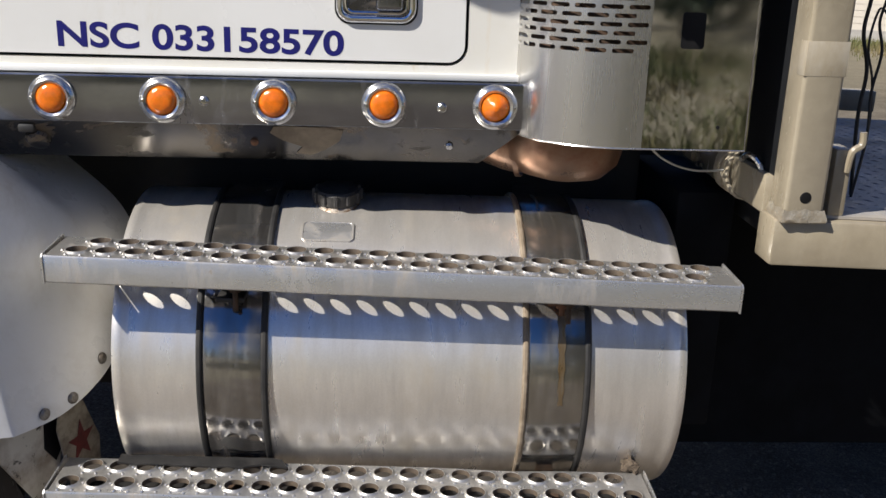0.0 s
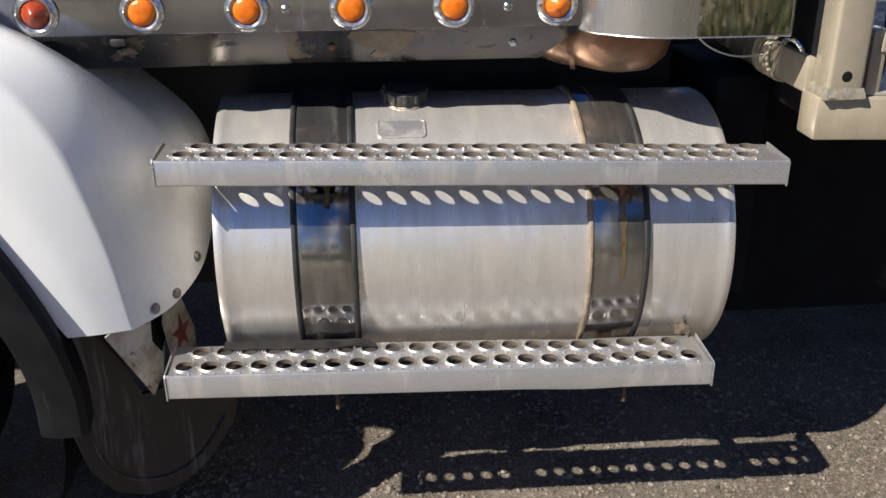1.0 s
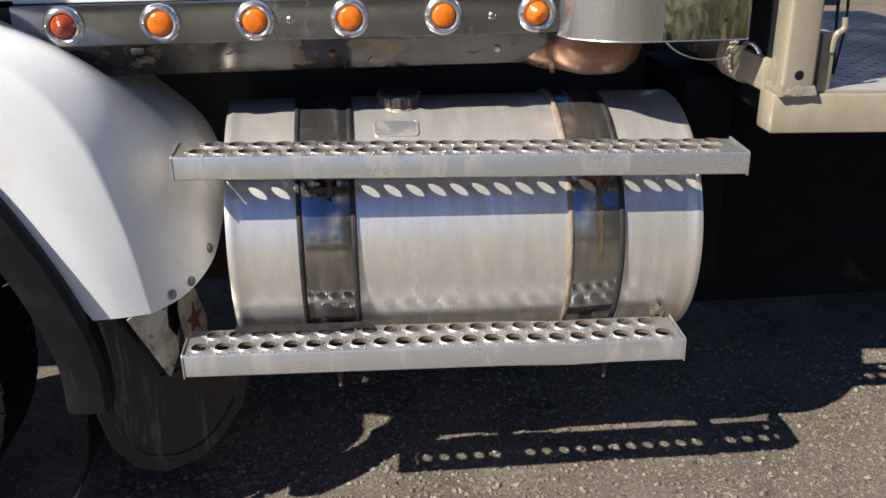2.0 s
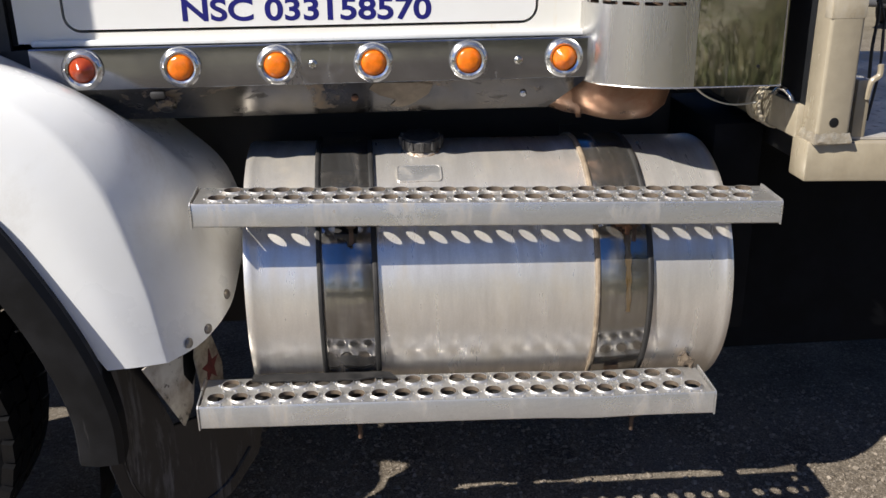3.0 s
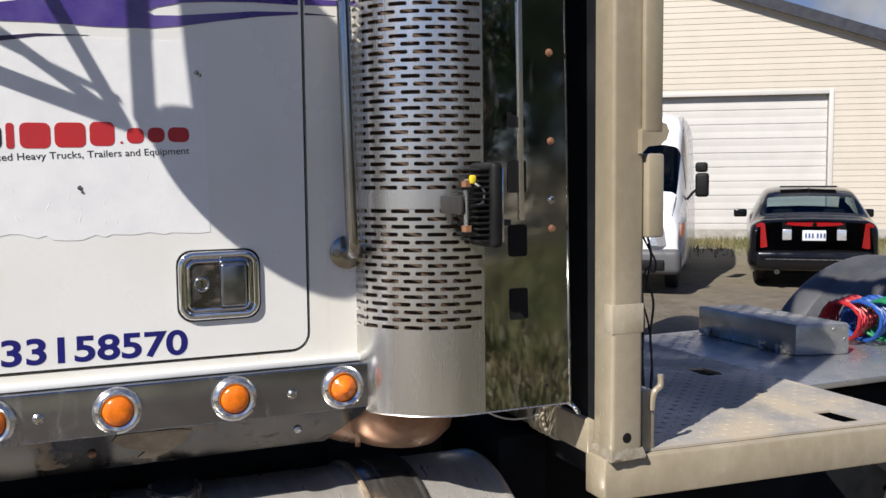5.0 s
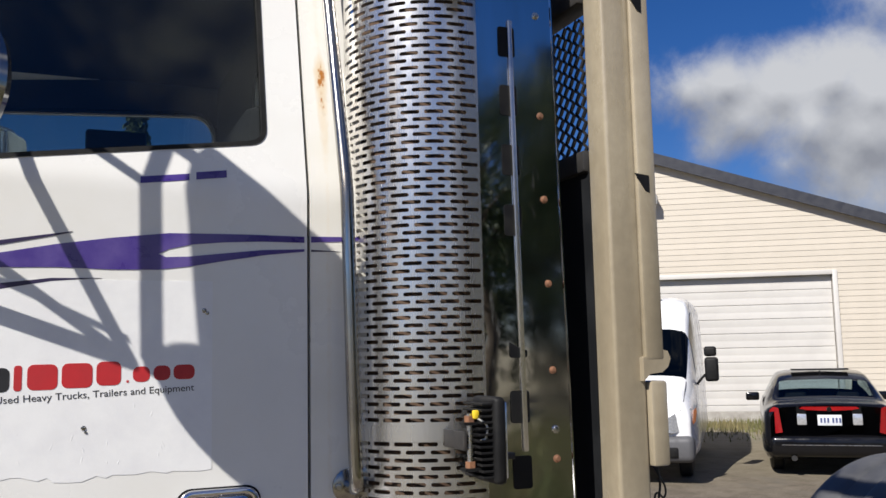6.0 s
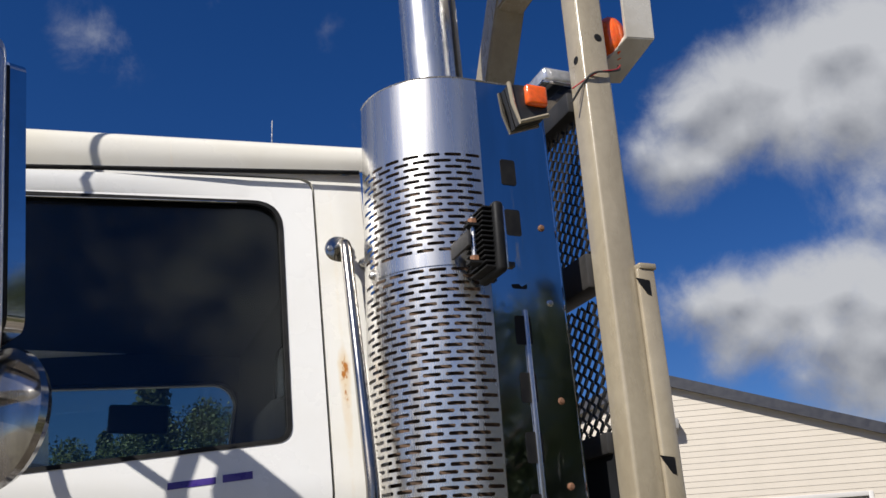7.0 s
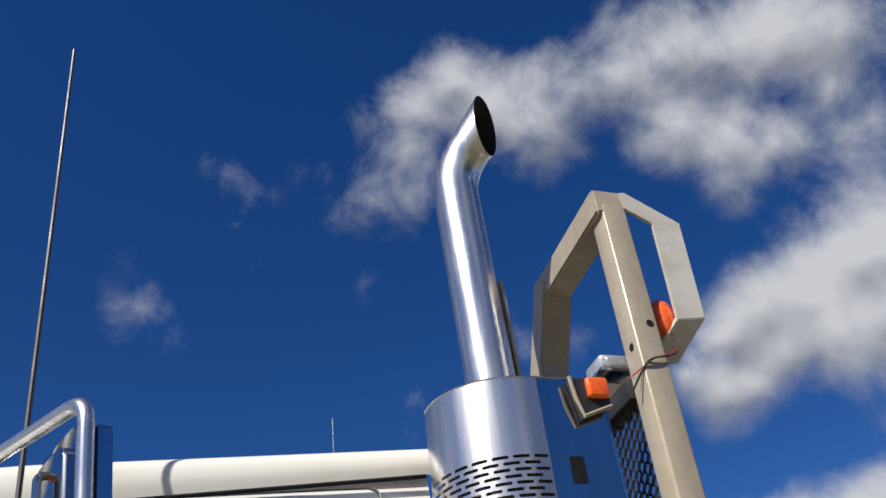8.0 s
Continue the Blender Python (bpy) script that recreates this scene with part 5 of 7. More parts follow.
def stack_ring(bm, d, z, along, up, across, n=40):
    """A ring round the point d out along the bend: half axes (along, up) in the bend's plane, and across it."""
    out = []
    for k in range(n):
        t = 2 * math.pi * k / n
        e, w = d + along * math.cos(t), across * math.sin(t)
        out.append(bm.verts.new((SX + BX * e - BY * w, SY + BY * e + BX * w, z + up * math.cos(t))))
    return out


def stack_skin(bm, rings):
    for q, w in zip(rings, rings[1:]):
        for k in range(len(q)):
            j = (k + 1) % len(q)
            bm.faces.new((q[k], q[j], w[j], w[k]))


bm = nb()
rings = []
for i, (d, z) in enumerate(mid):
    a = radians(5.0 * max(0, i - 6))
    rings.append(stack_ring(bm, d, z, 0.071 * math.cos(a), -0.071 * math.sin(a), 0.071))
rings.append(stack_ring(bm, 0.150, 4.335, -0.012, -0.118, 0.072))
stack_skin(bm, rings)
stack = part("exhaust_pipe", bm, brushed_chrome, truck, "chrome exhaust stack with curved slant-cut tip", sharp=60)
bm = nb()
r2 = []
for i, (d, z) in enumerate(mid[8:]):
    a = radians(5.0 * (i + 2))
    r2.append(stack_ring(bm, d, z, 0.067 * math.cos(a), -0.067 * math.sin(a), 0.067, 32))
r2.append(stack_ring(bm, 0.151, 4.335, -0.012, -0.115, 0.0695, 32))
stack_skin(bm, r2)
bm.faces.new(r2[0])
part("sooty_bore", bm, M("soot", (0.012, 0.011, 0.010), 0.9, scale=20), stack, "sooty inside")
part("stay", box(nb(), 0.362, 0.374, 2.02, 2.06, 3.34, 3.78, 0.004), tan_paint, stack)
for ob in [stack, *stack.children]:
    for v in ob.data.vertices:
        v.co.x -= 0.035 * max(0.0, v.co.z - 3.4)
muffler = part("muffler", turned(nb(), [(0, 0), (0.002, 0.05), (0.014, 0.095), (0.045, 0.125), (0.075, 0.132), (0.09, 0.134), (0.20, 0.134), (0.22, 0.10)], (0.205, 2.075, 1.275), (0.044, 0, 1), 40), rusty_pipe, truck, "heat-stained muffler behind the guard")
# widened and darker than the muffler's foot: shade inside the guard as colour
part("muffler_body", turned(nb(), [(0, 0), (0, 0.155), (0.01, 0.162), (1.75, 0.162), (1.80, 0.12), (1.84, 0.07)], (0.255, 2.06, 1.44), (0.016, 0, 1), 40), dark_rust, muffler, "rusty muffler body, darkened for the shade inside the guard")
bm = tube(nb(), spline([(0.185, 2.08, 1.36), (0.10, 2.11, 1.352), (0.0, 2.18, 1.39), (-0.10, 2.3, 1.43)], 8), 0.07, 24)
part("elbow", bm, rusty_pipe, muffler)
part("seam", turned(nb(), [(0, 0.078), (0, 0.082), (0.012, 0.082), (0.012, 0.078)], (0.125, 2.10, 1.353), (-1, 0.3, 0.0), 28), rusty_pipe, muffler)


# work lamps on the guard
def work_lamp(zc, yc, tilt):
    lamp = part("work_lamp", box(nb(), 0.272, 0.297, yc - 0.062, yc + 0.052, zc - 0.084, zc + 0.084, 0.010, 3, Matrix.Rotation(radians(tilt), 4, "Z")), black_plastic, truck, "square black finned work lamp")
    for i in range(13):
        z = zc - 0.070 + 0.1400 * i / 12
        d = 0.030 * (1 - 0.25 * abs(i - 6) / 6)
        part("fin", box(nb(), 0.272 - d, 0.274, yc - 0.050, yc + 0.040, z - 0.0022, z + 0.0022, 0.0008, 1, Matrix.Rotation(radians(tilt), 4, "Z")), black_plastic, lamp)
    part("lamp_glass", box(nb(), 0.297, 0.302, yc - 0.054, yc + 0.044, zc - 0.074, zc + 0.074, 0.003, 2, Matrix.Rotation(radians(tilt), 4, "Z")), clear_lamp, lamp)
    part("bracket", box(nb(), 0.218, 0.226, yc - 0.03, AY - GUARD_R - 0.001, zc - 0.018, zc + 0.018, 0.002), black_steel, lamp)
    part("bracket_bolt", rod(nb(), (0.236, yc - 0.02, zc - 0.048), (0.236, yc - 0.02, zc + 0.052), 0.006, 0.006, 10), bolt_metal, lamp)
    for z in (zc - 0.046, zc + 0.042):
        part("nut", rod(nb(), (0.236, yc - 0.02, z - 0.006), (0.236, yc - 0.02, z + 0.006), 0.011, 0.011, 6), rust_metal, lamp)
        part("ear", box(nb(), 0.220, 0.275, yc - 0.032, yc - 0.006, z - 0.012, z - 0.006), black_plastic, lamp)
    part("lamp_arm", box(nb(), 0.296, 0.350, yc + 0.01, yc + 0.03, zc - 0.045, zc - 0.032, 0.002), black_steel, lamp)
    return lamp


low_lamp = work_lamp(1.838, 1.755, 0)
part("wire_tag", box(nb(), 0.238, 0.250, 1.718, 1.730, 1.880, 1.897, 0.003), yellow_plastic, low_lamp)
part("wire", tube(nb(), spline([(0.246, 1.722, 1.882), (0.262, 1.712, 1.868), (0.260, 1.712, 1.845), (0.250, 1.716, 1.838), (0.268, 1.722, 1.842)], 6), 0.0022, 6), wire_white, low_lamp)
work_lamp(2.865, 1.755, 0)

# ---- headache rack ----
rack = part("rack_post", box(nb(), 0.598, 0.677, 1.767, 1.845, 1.262, 3.905, 0.008, 3), tan_paint, truck, "tan square steel post of the headache rack")
part("rack_post_far", box(nb(), 0.598, 0.677, 2 * MID - 1.845, 2 * MID - 1.767, 1.262, 3.905, 0.008, 3), tan_paint, truck)
rng = random.Random(8)
bm = nb()
rings = []
for k, (z, out) in enumerate(((1.2625, 0.003), (1.265, 0.005), (1.270, 0.005), (1.277, 0.0035), (1.284, 0.0018), (1.289, 0.0006))):
    ring = []
    for i in range(64):
        t = i / 16
        side, f = int(t) % 4, t - int(t)
        cx, cy = ((-1 + 2 * f, -1), (1, -1 + 2 * f), (1 - 2 * f, 1), (-1, 1 - 2 * f))[side]
        lump = 1 + 0.6 * noise.noise((i * 0.28, k * 0.5, 3.7))
        top = 0.006 * noise.noise((i * 0.3, 1.0, 8.0)) * (k > 2)
        o = max(0.0006, out * lump)
        ring.append(bm.verts.new((0.6375 + cx * (0.0395 + o), 1.806 + cy * (0.039 + o), z + top)))
    rings.append(ring)
for q, w in zip(rings, rings[1:]):
    for i in range(64):
        j = (i + 1) % 64
        bm.faces.new((q[i], q[j], w[j], w[i]))
part("weld", bm, weld_metal, rack, "shiny weld at the foot of the post")
part("weld_patch", box(nb(), 0.5974, 0.6776, 1.7664, 1.80, 1.548, 1.612, 0.0003), worn_tan, rack)
for x, y, z, ax in ((0.636, 1.7665, 1.314, (0, -1, 0)), (0.652, 1.7665, 3.49, (0, -1, 0)), (0.5975, 1.80, 3.43, (-1, 0, 0))):
    part("bolt_hole", turned(nb(), [(0, 0), (0, 0.0115), (0.0008, 0.0105), (0.0008, 0)], (x, y, z), ax, 20), black_plastic, rack)
# side bar held off the post by two lugs
part("stake_bar", box(nb(), 0.666, 0.714, 1.750, 1.7665, 1.985, 2.840, 0.006, 2), tan_paint, rack)
part("bar_cap", box(nb(), 0.670, 0.718, 1.746, 1.790, 2.836, 2.852, 0.004), tan_paint, rack)
# flat black plates stand in for the shade in the lugs' hollows
for z in (2.80, 2.385):
    part("lug_hollow", plate(nb(), [[(0.679, z + 0.012), (0.716, z + 0.008), (0.716, z - 0.03), (0.705, z - 0.026)]], lambda u, v, w: (u - 0.022, 1.7485 + w, v), 0.002), black_plastic, rack)
part("lug", plate(nb(), [[(0.674, 1.99), (0.722, 2.008), (0.738, 2.004), (0.745, 1.988), (0.738, 1.97), (0.722, 1.958), (0.69, 1.955), (0.674, 1.94)]], lambda u, v, w: (u - 0.014, 1.752 + w, v), 0.03), tan_paint, rack)
part("control_box", box(nb(), 0.678, 0.720, 1.752, 1.80, 1.757, 1.940, 0.006), tan_paint, rack)
# lamp loop beside the top of the post: a flat bar bent round, its foot turned in
bm = nb()
LOOP = [((0.604, 1.772, 3.940), (0.691, 1.772, 3.963)), ((0.757, 1.772, 3.852), (0.855, 1.772, 3.865)), ((0.746, 1.772, 3.513), (0.840, 1.772, 3.526)), ((0.667, 1.86, 3.407), (0.771, 1.86, 3.424))]
LOOP_THICK = ((0.004, 0.014, 0), (0.004, 0.014, 0), (0.002, 0.012, 0.012), (0.0, 0.006, 0.016))
quads = [[bm.verts.new(Vector(p) + Vector(d) * k) for p, k in ((a, 0), (b, 0), (b, 1), (a, 1))] for (a, b), d in zip(LOOP, LOOP_THICK)]
for q, w in zip(quads, quads[1:]):
    for k in range(4):
        j = (k + 1) % 4
        bm.faces.new((q[k], q[j], w[j], w[k]))
bm.faces.new(quads[0]), bm.faces.new(quads[-1][::-1])
bmesh.ops.recalc_face_normals(bm, faces=bm.faces)
bmesh.ops.bevel(bm, geom=bm.edges[:], offset=0.002, segments=2, affect="EDGES")
part("lamp_loop", bm, bare_tan, rack, "bent flat bar round the amber lamp")
bm = turned(nb(), [(0, 0), (0, 0.056), (0.008, 0.058), (0.012, 0.053), (0.024, 0.046), (0.034, 0.030), (0.039, 0.012), (0.040, 0)], (0, 0, 0), (0, -1, 0), 28)
loop_lamp = part("loop_lamp", bm, amber_red, rack, "oval amber lamp inside the bracket")
loop_lamp.data.transform(Matrix.Translation((0.735, 1.825, 3.535)) @ Matrix.Rotation(radians(-20), 4, "Z") @ Matrix.Diagonal((0.72, 1, 1.22, 1)))
part("wire", tube(nb(), spline([(0.735, 1.81, 3.445), (0.705, 1.765, 3.40), (0.67, 1.759, 3.385), (0.61, 1.76, 3.365), (0.57, 1.80, 3.30)], 6), 0.003, 6), rubber, rack)
part("wire", tube(nb(), spline([(0.735, 1.80, 3.44), (0.69, 1.761, 3.395), (0.63, 1.761, 3.375), (0.57, 1.79, 3.335)], 6), 0.002, 6), hose_red, rack)
# top of the rack: from the post across and down to the inner upright
arch = [(1.80, 3.915), (2.215, 3.895), (2.345, 3.67), (2.345, 1.30)]
for half, (ya, za), (yb, zb) in zip((0.046, 0.0505, 0.048), arch, arch[1:]):
    a, b = Vector((0.626, ya, za)), Vector((0.626, yb, zb))
    d = (b - a).normalized()
    nrm = Vector((0, -d.z, d.y)) * 0.045
    bm = nb()
    vs = [(bm.verts.new(p + Vector((-half, 0, 0))), bm.verts.new(p + Vector((half, 0, 0)))) for p in (a - d * 0.03 - nrm, b + d * 0.03 - nrm, b + d * 0.03 + nrm, a - d * 0.03 + nrm)]
    bm.faces.new([v[0] for v in vs]), bm.faces.new([v[1] for v in reversed(vs)])
    for k in range(4):
        j = (k + 1) % 4
        bm.faces.new((vs[k][0], vs[j][0], vs[j][1], vs[k][1]))
    bmesh.ops.bevel(bm, geom=bm.edges[:], offset=0.006, segments=2, affect="EDGES")
    part("arch_bar", bm, tan_paint, rack)
# top bar black instead of tan: its shade put into the colour
for z, h in ((1.30, 0.08), (2.86, 0.09), (2.44, 0.05), (3.33, 0.06)):
    part("cross_bar", box(nb(), 0.585, 0.645, 1.845, 2.30 if z < 2 else 2 * MID - 1.845, z - h / 2, z + h / 2, 0.006), tan_paint if z < 2 else black_steel, rack)
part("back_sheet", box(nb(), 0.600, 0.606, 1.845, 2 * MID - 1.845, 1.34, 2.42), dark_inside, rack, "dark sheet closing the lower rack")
# expanded metal screen
bm = nb()
P_Y, P_Z, T = 0.052, 0.030, 0.0042
for z0, z1 in ((2.465, 2.814), (2.906, 3.30)):
    ny, nz = int((4.19 - 1.845) / P_Y), int((z1 - z0) / P_Z)
    for i in range(ny):
        for j in range(nz):
            y, z = 1.845 + i * P_Y, z0 + j * P_Z
            for (ya, za), (yb, zb) in (((0, 0), (0.5, 0.5)), ((0.5, 0.5), (1, 0)), ((0, 1), (0.5, 0.5)), ((0.5, 0.5), (1, 1))):
                p, q = Vector((0.612, y + ya * P_Y, z + za * P_Z)), Vector((0.618, y + yb * P_Y, z + zb * P_Z))
                d = (q - p)
                nn = Vector((0, -d.z, d.y)).normalized() * T
                bm.faces.new([bm.verts.new(v) for v in (p - nn, q - nn, q + nn, p + nn)])
                bm.faces.new([bm.verts.new(v) for v in (p - nn, q - nn, q - nn + Vector((0.008, 0, 0.004)), p - nn + Vector((0.008, 0, 0.004)))])
tagged(part("screen_mesh", bm, black_steel, rack, "black expanded metal screen", flip=False), kind="stuff")
# lamp shelf in the rack's head, with its rear lamp, and the amber corner lamp on the guard
shelf = part("lamp_shelf", box(nb(), 0.55, 0.70, 1.90, 2.15, 3.415, 3.425, 0.003), mirror_steel, rack)
part("shelf_lamp", box(nb(), 0.555, 0.69, 1.90, 2.0, 3.425, 3.468, 0.010, 3), clear_lamp, shelf, "clear lamp in a chrome case")
corner = part("corner_lamp", plate(nb(), [[(0.392, 3.325), (0.495, 3.330), (0.495, 3.252), (0.415, 3.218)]], lambda u, v, w: (u, 1.80 + w, v), 0.025), black_steel, guard, "amber corner lamp in a pale frame")
part("lamp_frame", tube(nb(), [(0.392, 1.798, 3.328), (0.399, 1.798, 3.27), (0.414, 1.798, 3.219), (0.495, 1.798, 3.250)], 0.006, 8), tan_paint, corner)
part("lens", box(nb(), 0.432, 0.492, 1.782, 1.803, 3.268, 3.325, 0.008, 3), amber_red, corner)

# rope and cords round the foot of the rack, and a slack wire
for i in range(9):
    y = 2.035 + 0.011 * i
    ring = [(0.615 + 0.042 * math.cos(a) * 1.0, y + 0.015 * math.sin(a + i), 1.30 + 0.052 * math.sin(a)) for a in [2 * math.pi * k / 16 for k in range(17)]]
    part("rope_turn", tube(nb(), ring, 0.005, 6), rope_mat, rack)
part("hook", tube(nb(), spline([(0.60, 1.90, 1.335), (0.585, 1.91, 1.36), (0.575, 1.93, 1.365), (0.57, 1.95, 1.35)], 5), 0.006, 8), bolt_metal, rack)
part("slack_wire", tube(nb(), spline([(0.36, 2.0, 1.39), (0.42, 2.02, 1.335), (0.50, 2.04, 1.305), (0.60, 2.06, 1.305)], 8), 0.0025, 6), wire_white, truck)

# ---- deck ----
def deck_z(x):
    return 1.272 - 0.030 * (x - 0.56)


def deck_shear(bm):
    for v in bm.verts:
        v.co.z -= 0.030 * (v.co.x - 0.56)
    return bm


part("deck_beam", deck_shear(box(nb(), 0.586, 2.02, 1.776, 1.86, 1.172, 1.267, 0.006, 2)), tan_paint, truck, "tan square tube along the edge of the deck")
part("deck_beam", deck_shear(box(nb(), 0.556, 2.02, 2 * MID - 1.86, 2 * MID - 1.792, 1.170, 1.266, 0.006, 2)), tan_paint, truck)
# made-up black box that stops sun passing below the guard
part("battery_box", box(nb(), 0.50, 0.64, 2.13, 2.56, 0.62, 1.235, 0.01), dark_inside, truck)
part("deck_beam", box(nb(), 0.66, 0.73, 1.86, 4.18, 1.168, 1.250, 0.006, 2), black_steel, truck)
hole1 = [(1.43 + u, 2.48 + 0.6 * v) for u, v in ((-0.040, -0.045), (-0.030, -0.095), (0.026, -0.095), (0.040, -0.045), (0.034, 0.090), (-0.030, 0.095))]
hole2 = [(x - 0.05, y - 0.595) for x, y in hole1]
deck = part("deck_plate", deck_shear(plate(nb(), [[(0.64, 1.80), (1.60, 1.80), (1.60, 3.20), (0.64, 3.20)], hole1, hole2], lambda u, v, w: (u, v, 1.2745 - w), 0.006)), plate_metal, truck, "chequer plate deck, dusty")


def chequer(bm, inside, z_of, pitch=0.036, half=0.014):
    """Raised lozenges in alternating directions."""
    (x0, x1), (y0, y1) = inside
    for i in range(int((x1 - x0) / pitch)):
        for j in range(int((y1 - y0) / pitch)):
            x, y = x0 + (i + 0.5) * pitch, y0 + (j + 0.5) * pitch
            if any(abs(x - sum(p[0] for p in h) / 6) < 0.06 and abs(y - sum(p[1] for p in h) / 6) < 0.115 for h in (hole1, hole2)):
                continue
            a = radians(45 if (i + j) % 2 else -45)
            dx, dy = math.cos(a) * half, math.sin(a) * half
            ex, ey = -math.sin(a) * 0.0035, math.cos(a) * 0.0035
            z = z_of(x)
            t = bm.verts.new((x, y, z + 0.0022))
            ring = [bm.verts.new(p) for p in ((x - dx, y - dy, z), (x + ex, y + ey, z), (x + dx, y + dy, z), (x - ex, y - ey, z))]
            for k in range(4):
                bm.faces.new((ring[k], ring[(k + 1) % 4], t))


bm = nb()
chequer(bm, ((0.66, 1.60), (1.82, 3.18)), lambda x: deck_z(x) + 0.0026)
tagged(part("tread_relief", bm, plate_metal, deck, flip=False), kind="stuff")
# lower plate behind, and the box over the frame
back_plate = part("rear_plate", box(nb(), 1.605, 2.9, 2.345, 3.36, 1.178, 1.200, 0.003), alu_plate, truck, "lower chequer plate")
bm = nb()
chequer(bm, ((1.61, 2.88), (2.36, 3.34)), lambda x: 1.2002, 0.042, 0.017)
tagged(part("tread_relief", bm, alu_plate, back_plate, flip=False), kind="stuff")


def skew_end(bm):
    for v in bm.verts:
        v.co.y -= 0.26 * (v.co.x - 2.05)
    return bm


cover = part("frame_cover", skew_end(box(nb(), 2.05, 2.265, 2.72, 3.29, 1.2005, 1.322, 0.010, 2)), alu_plate, truck, "chequer plate cover box")
bm = nb()
for j in range(13):
    for i in range(5):
        x, y = 2.07 + i * 0.043, 2.735 + j * 0.043 - 0.011 * i
        a = radians(45 if (i + j) % 2 else -45)
        dx, dy, ex, ey, z = math.cos(a) * 0.017, math.sin(a) * 0.017, -math.sin(a) * 0.004, math.cos(a) * 0.004, 1.3222
        t = bm.verts.new((x, y, z + 0.0022))
        ring = [bm.verts.new(p) for p in ((x - dx, y - dy, z), (x + ex, y + ey, z), (x + dx, y + dy, z), (x - ex, y - ey, z))]
        for k in range(4):
            bm.faces.new((ring[k], ring[(k + 1) % 4], t))
for j in range(3):
    for i in range(5):
        x, z = 2.07 + i * 0.043, 1.222 + j * 0.040
        a = radians(45 if (i + j) % 2 else -45)
        dx, dz, ex, ez = math.cos(a) * 0.016, math.sin(a) * 0.016, -math.sin(a) * 0.004, math.cos(a) * 0.004
        yf = lambda q: 2.7196 - 0.26 * (q - 2.05)
        t = bm.verts.new((x, yf(x) - 0.0045, z))
        ring = [bm.verts.new(p) for p in ((x - dx, yf(x - dx), z - dz), (x + ex, yf(x + ex), z + ez), (x + dx, yf(x + dx), z + dz), (x - ex, yf(x - ex), z - ez))]
        for k in range(4):
            bm.faces.new((ring[k], ring[(k + 1) % 4], t))
tagged(part("tread_relief", bm, alu_plate, cover, flip=False), kind="stuff")
for y in (2.79, 2.88, 3.21):
    part("hinge", box(nb(), 2.028, 2.051, y - 0.014, y + 0.014, 1.2005, 1.238, 0.004), bolt_metal, cover)
# stake bracket and cords beside the post's foot
br = part("stake_bracket", box(nb(), 0.700, 0.735, 1.80, 1.86, 1.268, 1.405, 0.005), tan_paint, truck)
part("bracket_hook", tube(nb(), spline([(0.725, 1.80, 1.36), (0.728, 1.795, 1.40), (0.745, 1.795, 1.415), (0.745, 1.795, 1.44)], 5), 0.007, 8), tan_paint, br)
cords = [[(0.79, 1.95, 1.80), (0.803, 1.95, 1.748), (0.842, 1.95, 1.683), (0.838, 1.95, 1.655), (0.815, 1.95, 1.665), (0.805, 1.95, 1.591), (0.825, 1.95, 1.52), (0.834, 1.95, 1.42), (0.82, 1.95, 1.275)],
         [(0.785, 1.96, 1.80), (0.80, 1.96, 1.70), (0.795, 1.96, 1.62), (0.815, 1.96, 1.54), (0.812, 1.96, 1.44), (0.825, 1.96, 1.275)],
         [(0.80, 1.94, 1.78), (0.822, 1.94, 1.70), (0.815, 1.94, 1.64), (0.83, 1.94, 1.58), (0.822, 1.94, 1.50), (0.828, 1.94, 1.40), (0.815, 1.94, 1.275)]]
for c, r in zip(cords, (0.0025, 0.004, 0.003)):
    part("hanging_cord", tube(nb(), spline(c, 6), r, 6), rubber, rack)

# ---- frame, wheels, fender ----
for y in (2.58, 3.40):
    part("frame_rail", box(nb(), -3.0, 5.2, y, y + 0.09, 0.80, 1.10), black_steel, truck)
for x in (0.75, 1.6, 2.6, 3.6):
    part("frame_crossmember", box(nb(), x, x + 0.1, 2.67, 3.40, 0.85, 1.05), black_steel, truck)
part("axle_housing", rod(nb(), (2.6, 1.9, 0.53), (2.6, 4.1, 0.53), 0.09, 0.09, 20), black_steel, truck)
part("drive_shaft", rod(nb(), (-0.4, 3.03, 0.80), (2.5, 3.03, 0.55), 0.06, 0.06, 20), black_steel, truck)
part("gearbox", box(nb(), -1.2, 0.0, 2.72, 3.34, 0.55, 1.15, 0.08), black_steel, truck)


